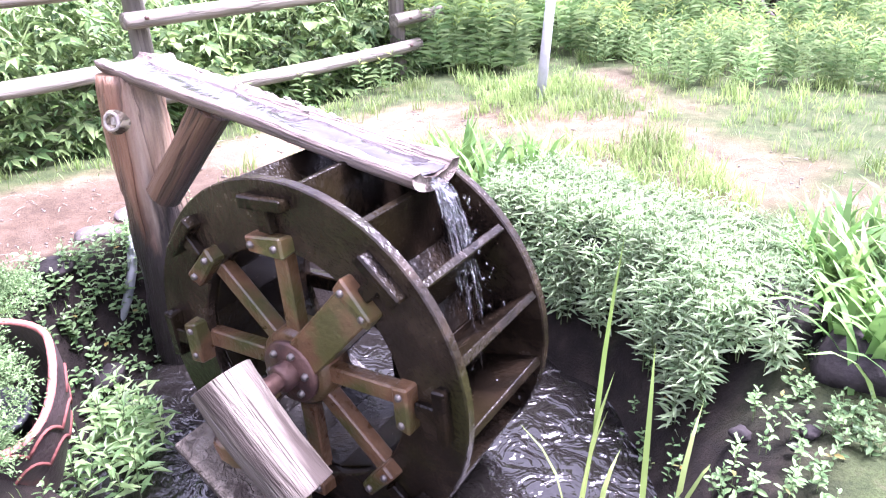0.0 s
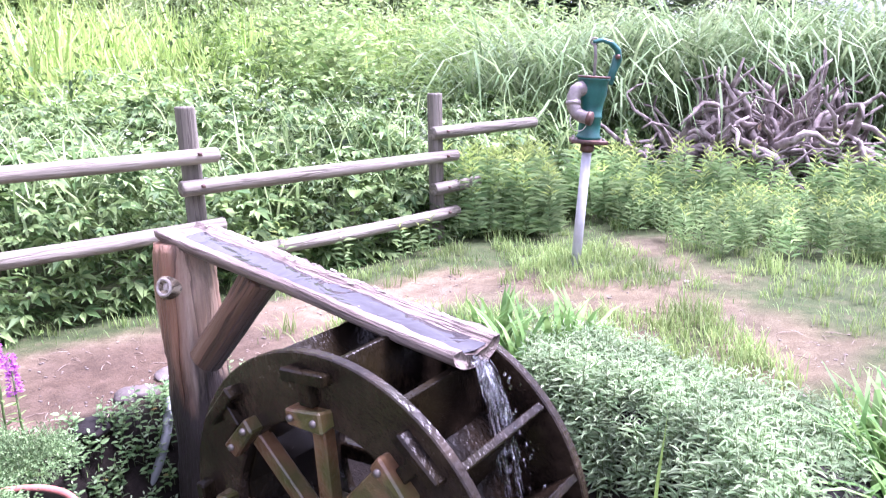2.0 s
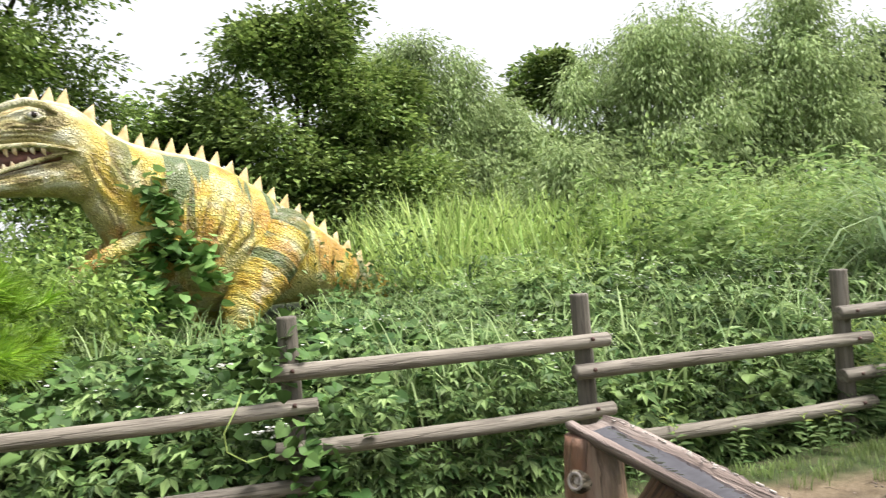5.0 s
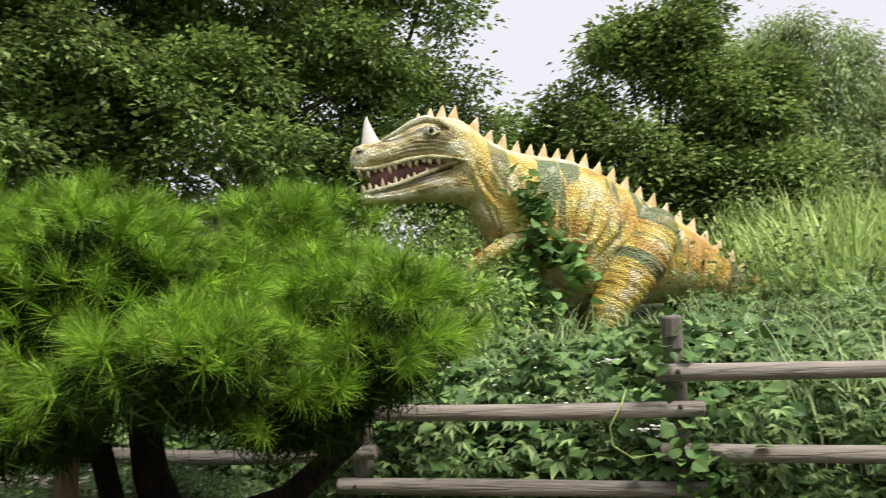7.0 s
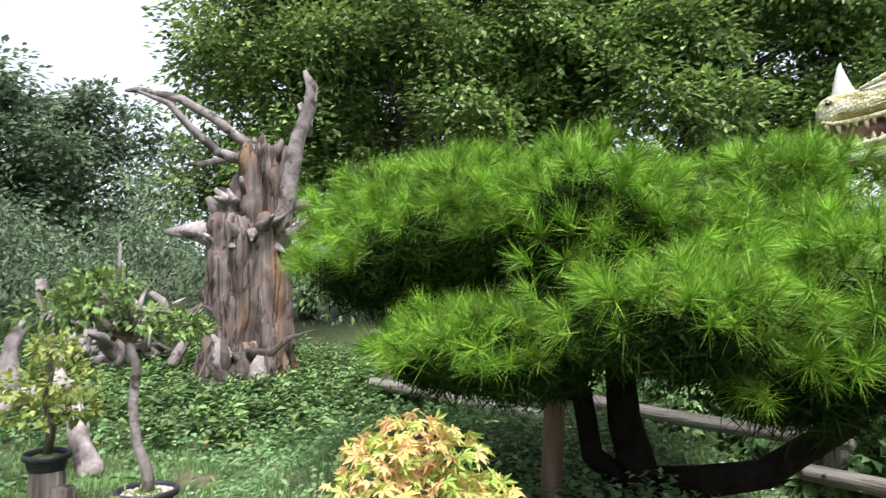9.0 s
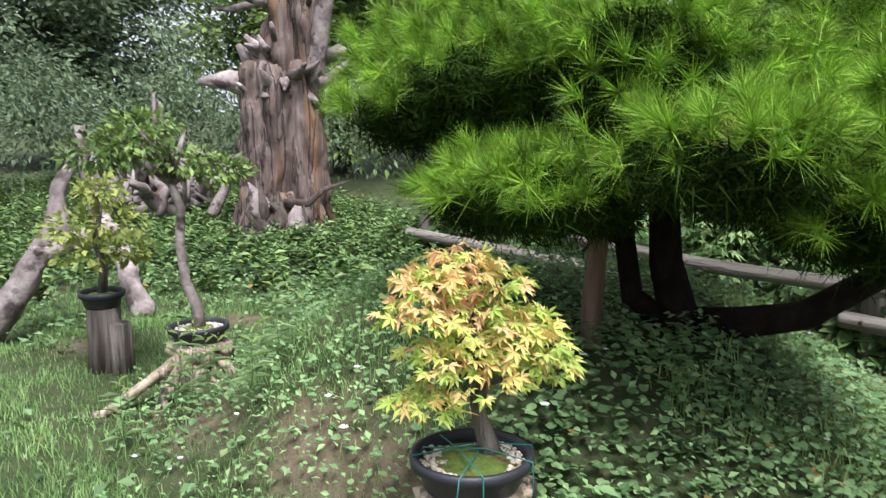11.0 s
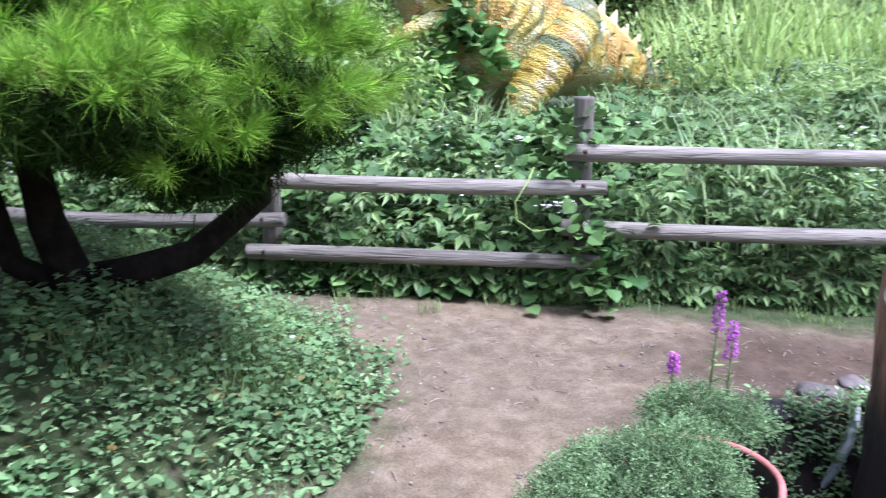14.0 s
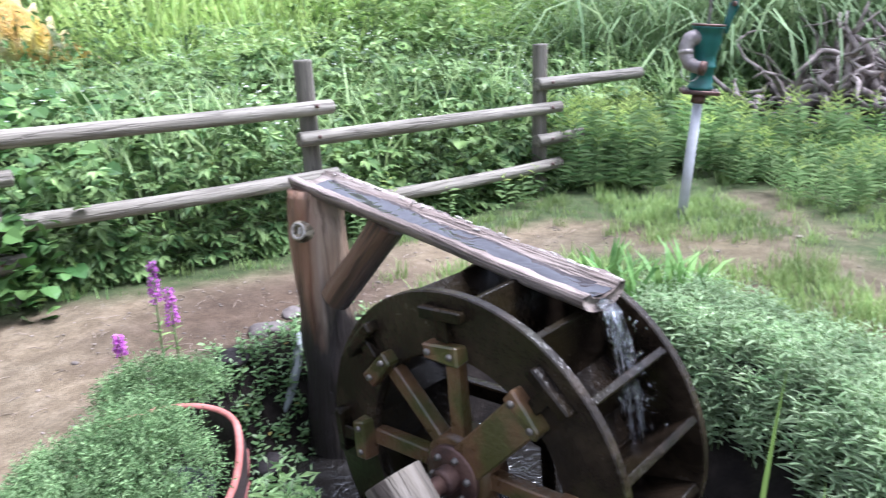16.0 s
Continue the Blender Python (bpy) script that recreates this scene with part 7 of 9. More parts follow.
def loosestrife(x, y, z0, h, seed):
    t = thing("purple_flower_spike", "slender stem with a bright purple flower spike", "flower", group="purple flower spikes")
    g = np.random.default_rng(seed)
    lean = g.normal(size=2) * 0.02
    top = np.array((x + lean[0], y + lean[1], z0 + h))
    part("stem", tube([(x, y, z0), (x + lean[0] / 2, y + lean[1] / 2, z0 + h * 0.5), top], [0.005, 0.004, 0.002], 6), M_stem, t)
    n = 210
    tt = g.uniform(0.70, 1.0, n)
    a = g.uniform(0, 6.283, n)
    rad = 0.021 * (1.15 - tt) / 0.45 + 0.004
    pos = np.stack([x + lean[0] * tt + np.cos(a) * rad * 0.5, y + lean[1] * tt + np.sin(a) * rad * 0.5, z0 + h * tt], -1)
    d = np.stack([np.cos(a), np.sin(a), 0.2 + 0.5 * g.normal(size=n)], -1)
    fl = part("floret_mass", Build().add(strew(leaf_simple(0.7), pos, d, g.uniform(0.010, 0.02, n))), M_purple, t, "purple florets", smooth=False)
    fl["kind"] = "stuff"
    n = 26
    tt = np.linspace(0.05, 0.68, n)
    a = np.arange(n) * 2.4
    pos = np.stack([x + lean[0] * tt, y + lean[1] * tt, z0 + h * tt], -1)
    d = np.stack([np.cos(a), np.sin(a), np.full(n, 0.25)], -1)
    part("leaves", Build().add(strew(leaf_shape(0.22, kind="lance"), pos, d, np.linspace(0.07, 0.035, n))), M_weed, t, smooth=False)


loosestrife(-1.69, 2.23, 0.0, 0.54, 1)
loosestrife(-1.58, 2.17, 0.0, 0.47, 2)
loosestrife(-1.80, 2.14, 0.0, 0.31, 3)

# hose, stones
hs = thing("hose", "grey hose end hanging down the bank", "hose")
part("tube", tube([(-1.37, 2.80, 0.02), (-1.345, 2.74, -0.01), (-1.335, 2.68, -0.08), (-1.345, 2.61, -0.17), (-1.38, 2.54, -0.27), (-1.44, 2.47, -0.35)], 0.019, 12, 0.03, 3), M_hose, hs)
for i, (x, y, r, sq, mat) in enumerate([(-1.54, 2.87, 0.085, 0.5, M_flatstone), (-1.50, 3.10, 0.06, 0.4, M_flatstone), (-1.38, 2.34, 0.08, 0.5, M_stone), (-1.22, 2.42, 0.07, 0.5, M_stone), (-1.55, 2.52, 0.07, 0.5, M_stone), (1.03, 2.02, 0.17, 0.8, M_stone), (1.13, 1.74, 0.14, 0.7, M_stone),
                                        (0.86, 2.18, 0.12, 0.7, M_stone), (1.42, 1.78, 0.10, 0.6, M_stone), (-1.0, 2.95, 0.10, 0.5, M_stone), (0.55, 2.62, 0.10, 0.6, M_stone)]):
    ob = new("stone", Build().add(rock(r, 60 + i, sq)).mesh("stone", mat))
    ob.matrix_world = pose(x, y, float(ground_z(x, y)) + r * 0.15, 0, 0, 40 * i)
    tagged(ob, "pale flat stone at the path's edge" if mat is M_flatstone else "dark wet stone on the stream bank", "stone", "bank stones")
for i, (x, y, h, l) in enumerate([(0.23, 3.0, 0.30, 0.06), (0.33, 2.88, 0.24, 0.05), (0.16, 3.1, 0.26, 0.05)]):
    st = thing("bank_stake", "short rough wooden stake holding the stream bank", "stake", group="bank stakes")
    part("stake", tube([(x, y, -0.5), (x + 0.02, y - 0.03, h - 0.35), (x + 0.03, y - 0.05, h - 0.18)], [l, l * 0.95, l * 0.8], 10, 0.14, i), M_post, st)


# ---------------------------------------------------------------- plants
def place(n, x0, x1, y0, y1, keep):
    """Random spots on the ground where keep(x, y) allows."""
    x, y = rng.uniform(x0, x1, n), rng.uniform(y0, y1, n)
    ok = rng.uniform(size=n) < keep(x, y)
    x, y = x[ok], y[ok]
    return np.stack([x, y, ground_z(x, y)], -1)


def on_lawn(x, y):
    return (1 - soil_at(x, y)) * (behind(x, y) < 0.15) * (pond_r(x, y) > np.where(x > 0, 1.55, 1.15))


# short grass in front of the fence
def lawn():
    b = place(95000, -9.5, 3.6, -5.0, 7.6, lambda x, y: on_lawn(x, y) * (0.45 + 0.55 * smooth01((wavy(x, y, 1.6, 0.9) + 0.7) / 0.9)) * np.clip(1.7 - np.hypot(x + 1, y - 1.5) / 8.5, 0.2, 1) * ((mound_r(x, y) > 0.93) | (y < -0.5)) * np.where((x > -0.3) & (y > 2.5), 0.15 + 0.75 * smooth01((wavy(x, y, 2.1, 5.0) + 0.1) / 0.4), 1.0))
    n = len(b)
    tall = 0.6 + 0.9 * smooth01((wavy(b[:, 0], b[:, 1], 0.9, 2.2)) / 0.8) + 0.1 * (b[:, 0] > 0)
    return stuff("lawn_grass", strips(b, rng.uniform(0, 6.283, n), rng.uniform(0.035, 0.10, n) * tall, rng.uniform(0.0025, 0.006, n), rng.normal(0.25, 0.2, n), rng.uniform(0.2, 1.3, n), 3),
                 M_lawn, "short uneven green grass beside the path", "grass")


lawn()


def near_lawn():
    b = place(66000, -6.2, -1.9, -3.4, 0.2, lambda x, y: on_lawn(x, y) * ((y < -0.45) | (mound_r(x, y) > 1.0)) * (0.35 + 0.65 * smooth01((wavy(x, y, 2.3, 2.9) + 0.4) / 0.6)))
    n = len(b)
    return stuff("lawn_grass", strips(b, rng.uniform(0, 6.283, n), rng.uniform(0.025, 0.07, n) * (0.7 + 0.6 * smooth01((wavy(b[:, 0], b[:, 1], 1.7, 0.4) + 0.2) / 0.6)), rng.uniform(0.0025, 0.005, n), rng.normal(0.3, 0.2, n), rng.uniform(0.3, 1.5, n), 3), M_lawn, "short uneven grass round the bonsai stands", "grass")


near_lawn()


# tufts of longer grass round the pump, the wheel and the pond
def tufts():
    c = np.concatenate([place(750, -1.2, 3.4, 2.6, 7.0, lambda x, y: (1 - 0.86 * soil_at(x, y)) * (behind(x, y) < 0.1) * (pond_r(x, y) > 1.25) * 0.7),
                        place(320, -0.9, 1.3, 2.9, 3.9, lambda x, y: (pond_r(x, y) > 1.2) * 0.8),
                        place(520, -4.8, -0.2, 1.6, 6.0, lambda x, y: (np.abs(behind(x, y) + 0.15) < 0.28) * 0.6 * smooth01((wavy(x, y, 2.4, 3.0) + 0.5) / 0.6)),
                        place(110, 0.1, 1.1, 4.35, 5.4, lambda x, y: 0.0 * x + 0.9),
                        place(240, -4.9, -2.6, 0.2, 1.5, lambda x, y: (mound_r(x, y) < 0.93) * (mound_r(x, y) > 0.45) * 0.9)])
    per = 22
    n = len(c) * per
    b = np.repeat(c, per, 0)
    b[:, :2] += rng.normal(0, 0.035, (n, 2))
    b[:, 2] = ground_z(b[:, 0], b[:, 1])
    size = np.repeat(rng.uniform(0.55, 1.25, len(c)), per)
    return stuff("grass_tufts", strips(b, rng.uniform(0, 6.283, n), rng.uniform(0.05, 0.14, n) * size, rng.uniform(0.003, 0.007, n), rng.normal(0.2, 0.15, n), rng.uniform(0.2, 1.5, n), 4),
                 M_grass, "bright green grass tufts round the pump and fence", "grass")


tufts()


M_pale_small = leaf_material("small_pale_leaves", (0.11, 0.21, 0.08), (0.27, 0.40, 0.17), through_light=0.25)


# heart-shaped ground leaves on the mound and the bank
def mound_leaves():
    c = place(44000, -5.6, -1.3, -2.2, 1.9, lambda x, y: (mound_r(x, y) < 1.0 + 0.07 * wavy(x, y, 4.2, 0.3) + 0.04 * rng.normal(size=np.shape(x))) * (0.06 + 0.94 * smooth01((y + 0.62 + 0.12 * wavy(x, y, 2.4)) / 0.25)) * (0.35 + 0.65 * smooth01((wavy(x, y, 1.9, 1.2) + 0.5) / 0.8)) * np.where(x > -3.4, 1.0, 0.35))
    n = len(c)
    c[:, 2] += rng.uniform(0.02, 0.10, n)
    a = rng.uniform(0, 6.283, n)
    d = np.stack([np.cos(a), np.sin(a), rng.normal(0.05, 0.3, n)], -1)
    lf = strew(leaf_shape(0.82, 0.10, 0.12, "heart"), c, d, rng.uniform(0.018, 0.052, n) * rng.uniform(0.7, 1.0, n), rng.normal(0, 0.3, n))
    c2 = place(26000, -5.6, -1.3, -2.2, 1.9, lambda x, y: (mound_r(x, y) < 1.04 + 0.09 * wavy(x, y, 4.2, 0.3) + 0.06 * rng.normal(size=np.shape(x))) * (0.3 + 0.7 * smooth01((wavy(x, y, 2.9, 5.2) + 0.3) / 0.5)))
    n2 = len(c2)
    c2[:, 2] += rng.uniform(0.03, 0.12, n2)
    a2 = rng.uniform(0, 6.283, n2)
    small = strew(leaf_simple(0.6, 0.12, 0.15), c2, np.stack([np.cos(a2), np.sin(a2), rng.normal(0.2, 0.4, n2)], -1), rng.uniform(0.015, 0.04, n2), rng.normal(0, 0.4, n2))
    stuff("mound_seedlings", small, M_pale_small, "small pale leaves and seedlings between the groundcover", "groundcover")
    stuff("mound_groundcover", lf, M_mound, "round green groundcover leaves carpeting the mound", "groundcover")
    c = place(24000, -9.5, -2.0, -5.0, 2.2, lambda x, y: ((mound_r(x, y) > 0.98) | (y < -0.7)) * on_lawn(x, y) * np.maximum(smooth01((wavy(x, y, 1.3, 3.2) + 0.1) / 0.5), 0.9 * (x < -5.5)) * np.where(x > -4.2, 0.12, 1.0))
    n = len(c)
    c[:, 2] += rng.uniform(0.02, 0.13, n)
    a = rng.uniform(0, 6.283, n)
    d = np.stack([np.cos(a), np.sin(a), rng.normal(0.1, 0.35, n)], -1)
    lf = strew(leaf_simple(0.75, 0.12, 0.12), c, d, rng.uniform(0.025, 0.07, n), rng.normal(0, 0.35, n))
    stuff("lawn_weeds", lf, M_mound, "broad-leaved weeds among the grass", "weeds")


mound_leaves()


def stalks(spots, height, leaves, leaf_len, leaf_w, up, mat, tipmat, name, label, category, curve=0.15, kind="lance", stem_r=0.0035):
    """Upright stems set with narrow leaves all round, paler at the tip."""
    n = len(spots)
    h = height * rng.uniform(0.65, 1.2, n)
    lean = rng.normal(0, 0.10, (n, 2)) * h[:, None]
    t = np.tile(np.linspace(0.12, 1.0, leaves), n)
    who = np.repeat(np.arange(n), leaves)
    a = t * leaves * 2.4 + np.repeat(rng.uniform(0, 6.283, n), leaves)
    pos = np.stack([spots[who, 0] + lean[who, 0] * t ** 1.5, spots[who, 1] + lean[who, 1] * t ** 1.5, spots[who, 2] + h[who] * t], -1)
    rise = up + 0.9 * smooth01((t - 0.8) / 0.2) + rng.normal(0, 0.15, len(t))
    d = np.stack([np.cos(a), np.sin(a), rise], -1)
    ln = leaf_len * (1 - 0.55 * smooth01((t - 0.75) / 0.25)) * rng.uniform(0.75, 1.2, len(t))
    tip = t > 0.86
    sh = leaf_shape(leaf_w, 0.15, curve, kind) if kind == "oval" else leaf_simple(leaf_w, 0.2, curve)
    b = Build().add(strew(sh, pos[~tip], d[~tip], ln[~tip], rng.normal(0, 0.3, (~tip).sum())))
    ob = stuff(name, b, mat, label, category)
    b2 = Build().add(strew(sh, pos[tip], d[tip], ln[tip], rng.normal(0, 0.3, tip.sum())))
    part("tips", b2, tipmat, ob, "paler growing tips", smooth=False)["kind"] = "stuff"
    k = 5
    st = Build()
    for i in range(n):
        tt = np.linspace(0, 1, k)
        st.add(tube(np.stack([spots[i, 0] + lean[i, 0] * tt ** 1.5, spots[i, 1] + lean[i, 1] * tt ** 1.5, spots[i, 2] - 0.02 + (h[i] + 0.02) * tt], -1), np.linspace(stem_r, stem_r * 0.5, k) * 0.6, 3, caps=False))
    part("stems", st, M_stem, ob)["kind"] = "stuff"
    return ob


M_tip = leaf_material("pale_tips", (0.30, 0.42, 0.12), (0.46, 0.56, 0.20), through_light=0.35)
M_gold = leaf_material("goldenrod_leaves", (0.12, 0.22, 0.085), (0.32, 0.44, 0.20), through_light=0.3)
# pale willow-leaved herb along the pond's right bank
sp = place(6400, 0.15, 1.45, 1.7, 3.5, lambda x, y: (pond_r(x, y) > 1.13 + 0.05 * wavy(x, y, 4.0)) * smooth01((1.86 + 0.16 * wavy(x, y, 2.5) - pond_r(x, y)) / 0.2) * 0.62 * (y > 1.86 - 0.10 * wavy(x, y, 5.0)) * (x < 1.02 + 0.45 * (y - 1.9)))
stalks(sp, 0.18, 16, 0.062, 0.2, 0.25, M_pale, M_pale, "bank_herbs", "pale green narrow-leaved herbs hanging over the stream bank", "herbs")
# goldenrod stands beyond the pump
sp = np.concatenate([place(210, -0.35, 0.55, 5.75, 7.0, lambda x, y: (behind(x, y) < 0.75) * 0.85 + 0 * x), place(90, 0.75, 1.9, 6.2, 7.4, lambda x, y: (x + y > 7.3) * 0.75),
                     place(130, 1.7, 4.5, 5.9, 7.2, lambda x, y: 0.8 * smooth01((wavy(x, y, 2.0, 1.3) + 0.4) / 0.5))])
stalks(sp, 0.62, 42, 0.135, 0.095, 0.55, M_gold, M_tip, "goldenrod", "tall leafy goldenrod stalks with pale tips", "herbs", 0.3)
sp = place(620, 1.0, 4.4, 4.9, 6.6, lambda x, y: (x + 0.5 * y > 4.15) * (1 - soil_at(x, y)) * smooth01((wavy(x, y, 2.6, 3.3) + 0.6) / 0.5))
stalks(sp, 0.36, 24, 0.095, 0.14, 0.6, M_gold, M_tip, "low_herbs", "low bright green herbs at the edge of the clearing", "herbs", 0.25)
# a few tall stems behind and before the fence and near the bonsai
sp = np.concatenate([place(40, -1.5, -0.2, 4.2, 5.4, lambda x, y: (np.abs(behind(x, y)) < 0.3) * 0.7), place(14, -3.6, -2.9, -1.9, -1.2, lambda x, y: 0.5 + 0 * x), place(10, -2.05, -1.75, -0.75, -0.45, lambda x, y: 0.7 + 0 * x)])
stalks(sp, 0.34, 20, 0.09, 0.18, 0.4, M_gold, M_tip, "tall_herbs", "single leafy herb stems", "herbs", 0.3)
# small herbs on the near bank by the jar and on the left bank
sp = place(1500, -2.0, -0.9, 1.5, 3.1, lambda x, y: (pond_r(x, y) > 1.0) * (pond_r(x, y) < 1.45) * (1 - 0.9 * soil_at(x, y)) * 0.75)
stalks(sp, 0.10, 9, 0.032, 0.5, 0.3, M_mound, M_pale, "bank_seedlings", "small round-leaved seedlings on the stream bank", "herbs", 0.1, "oval", 0.002)
sp = place(60, -1.22, -1.0, 1.72, 2.1, lambda x, y: 0.5 + 0 * x)
sp[:, 2] = np.maximum(sp[:, 2], WATER)
stalks(sp, 0.24, 12, 0.075, 0.26, 0.3, M_gold, M_pale, "jar_herbs", "leafy herbs between jar and stream", "herbs", 0.2)


sp = place(900, 0.1, 1.7, 1.15, 2.3, lambda x, y: (pond_r(x, y) > 0.98) * (pond_r(x, y) < 1.55) * smooth01((wavy(x, y, 4.0, 1.0) + 0.2) / 0.4))
stalks(sp, 0.07, 8, 0.026, 0.45, 0.3, M_mound, M_mound, "mud_seedlings", "small seedlings on the wet mud", "herbs", 0.1, "oval", 0.002)
for i, q in enumerate(place(22, 0.2, 1.5, 1.15, 2.3, lambda x, y: (pond_r(x, y) > 0.95) * (pond_r(x, y) < 1.4))):
    r = float(rng.uniform(0.014, 0.034))
    ob = new("stone", Build().add(rock(r, 300 + i, 0.7)).mesh("stone", M_stone))
    ob.matrix_world = pose(q[0], q[1], q[2] + r * 0.2, 0, 0, 53 * i)
    tagged(ob, "small dark wet stone in the bank's mud", "stone", "bank stones")


# broad strap leaves at the bank's end and by the wheel
def strap_clumps():
    c = np.array([(1.16, 1.66), (1.28, 1.74), (1.40, 1.66), (1.34, 1.86), (1.24, 1.92), (1.48, 1.82), (1.42, 2.02), (1.56, 2.05), (1.30, 2.28), (1.42, 2.38), (1.14, 1.84), (1.20, 2.02), (1.22, 2.2), (1.30, 2.10), (1.52, 2.25), (1.45, 1.95), (0.12, 3.12), (0.30, 3.22), (-0.02, 3.28), (0.42, 3.30), (0.05, 3.40), (1.6, 2.5), (1.85, 2.3)])
    c = np.column_stack([c, ground_z(c[:, 0], c[:, 1])])
    per = 24
    n = len(c) * per
    b = np.repeat(c, per, 0)
    b[:, :2] += rng.normal(0, 0.04, (n, 2))
    return stuff("strap_leaf_clumps", strips(b, rng.uniform(0, 6.283, n), rng.uniform(0.20, 0.42, n), rng.uniform(0.020, 0.038, n), rng.normal(0.3, 0.2, n), rng.uniform(0.5, 1.7, n), 4), M_strap,
                 "broad strap-leaved clumps at the water's edge", "plants")


strap_clumps()


def water_reeds():
    rows = [(0.34, 1.66, 0.42, 0.1, 0.3), (0.36, 1.70, 0.5, 0.5, 0.35), (0.30, 1.64, 0.4, 2.9, 0.9), (0.40, 1.64, 0.26, 0.8, 1.0), (0.52, 1.62, 0.62, 1.4, 0.12), (0.62, 1.62, 0.42, 0.9, 0.7), (0.60, 1.56, 0.36, 0.2, 0.9),
            (0.44, 1.95, 0.80, 0.9, 0.25), (0.70, 1.55, 0.3, 1.2, 0.5)]
    a = np.array(rows)
    n = len(a)
    b = np.stack([a[:, 0], a[:, 1], np.full(n, WATER - 0.05)], -1)
    return stuff("water_reeds", strips(b, a[:, 3], a[:, 2], np.full(n, 0.018), np.full(n, 0.08), a[:, 4], 4), M_reed, "single green reed blades standing in the stream", "reeds")


water_reeds()


# rank weeds between the dead trunk and the fence, and round the trunk's foot
sp = np.concatenate([place(2000, -14.0, -5.6, -3.4, 1.9, lambda x, y: (np.hypot(x + 8.25, y + 2.52) > 0.75) * (behind(x, y) < 1.5) * 0.8), place(1500, -13.0, -4.2, -9.0, -3.4, lambda x, y: 0.8 + 0 * x), place(300, -9.6, -6.8, -4.6, -1.2, lambda x, y: (np.hypot(x + 8.25, y + 2.52) > 0.6) * 0.6)])
stalks(sp, 0.26, 16, 0.10, 0.5, 0.25, M_weed, M_weed, "lawn_edge_weeds", "leafy weeds at the lawn's far edge", "weeds", 0.2, "lance", 0.003)
M_tallweed = leaf_material("pale_weed_leaves", (0.13, 0.23, 0.07), (0.32, 0.43, 0.175), through_light=0.35)


# ---------------------------------------------------------------- thicket behind the fence
def canopy(s, b):
    """Height of the thicket's top over the ground, by place along and behind the fence."""
    return 0.56 + 0.24 * smooth01(b / 1.3) - 0.34 * smooth01((b - 1.6) / 2.0) * smooth01((-0.6 - s) / 1.5) + 0.30 * smooth01((s + 1.5) / 3) * smooth01((b - 0.8) / 3) + 0.19 * wavy(s * 1.0, b * 1.2, 1.3, 0.5) + 0.11 * wavy(s, b, 3.1)


def thicket(n, s0, s1, b0, b1, size, shape, mat, name, label, lift=0.0, spread=1.0, skin=1.0):
    s, b = rng.uniform(s0, s1, n), b0 + (b1 - b0) * rng.uniform(0, 1, n) ** 1.4
    x = FENCE[0] + ALONG[0] * s + BACK[0] * b
    y = FENCE[1] + ALONG[1] * s + BACK[1] * b
    g = ground_z(x, y)
    top = canopy(s, b) * smooth01((b + 0.05) / 0.35 + 0.35)
    q = 1 - rng.uniform(0, 1, n) ** 2 * skin
    keep = wavy(x + 0.8 * q, y - 0.6 * q, 3.4, 7.0) + 0.5 * wavy(x, y + q, 6.1, 1.0) > rng.uniform(-0.8, 0.6, n)
    x, y, g, top, q = x[keep], y[keep], g[keep], top[keep], q[keep]
    n = len(x)
    pos = np.stack([x, y, g + lift + top * q + rng.normal(0, 0.03, n)], -1)
    d = around(n, spread)
    d[:, 2] -= 0.15
    v = strew(shape, pos, d, rng.uniform(size[0], size[1], n), rng.normal(0, 0.45, n))
    return stuff(name, v, mat, label, "thicket")


def fan_leaf(k=5, span=75, width=0.34):
    """A leaf of narrow drooping leaflets spread like a hand."""
    v, f = [], []
    for i in range(k):
        a = radians(-span + 2 * span * i / (k - 1))
        ln = 1.0 - 0.38 * abs(i - (k - 1) / 2) / ((k - 1) / 2)
        d, n = np.array((math.sin(a), math.cos(a), 0)), np.array((math.cos(a), -math.sin(a), 0))
        o = len(v)
        v += [d * 0.06, d * 0.5 * ln - n * width * ln / 2 + (0, 0, 0.03), d * ln + (0, 0, -0.16 * ln), d * 0.5 * ln + n * width * ln / 2 + (0, 0, 0.03)]
        f += [(o, o + 2, o + 1), (o, o + 3, o + 2)]
    return np.array(v), np.array(f)


def leaf_wall(n, s0, s1, b0, b1, size, shape, mat, name, label, lift=0.0, clump=2.6, seed=0.0):
    """Leaves that hang forward in overlapping layers over the face and top of the thicket."""
    s, b = rng.uniform(s0, s1, n), b0 + (b1 - b0) * rng.uniform(0, 1, n) ** 1.5
    x = FENCE[0] + ALONG[0] * s + BACK[0] * b
    y = FENCE[1] + ALONG[1] * s + BACK[1] * b
    top = canopy(s, b) * smooth01((b + 0.05) / 0.35 + 0.4)
    q = np.where(b < 0.4, rng.uniform(0.06, 1.05, n), 1.04 - 0.55 * rng.uniform(0, 1, n) ** 2)
    keep = wavy(x + 0.8 * q, y - 0.6 * q, clump, 7.0 + seed) + 0.5 * wavy(x, y + q, 2 * clump, 1.0) > rng.uniform(-0.75, 0.55, n)
    x, y, top, q = x[keep], y[keep], top[keep], q[keep]
    n = len(x)
    pos = np.stack([x, y, ground_z(x, y) + lift + top * q + rng.normal(0, 0.03, n)], -1)
    side = rng.normal(0, 0.75, n)
    d = np.stack([-BACK[0] + ALONG[0] * side, -BACK[1] + ALONG[1] * side, rng.normal(-0.30, 0.30, n)], -1)
    d[:, :2] *= np.where(rng.uniform(size=n) < 0.22, -1.0, 1.0)[:, None]
    return stuff(name, strew(shape, pos, d, rng.uniform(size[0], size[1], n), rng.normal(0, 0.35, n)), mat, label, "thicket")


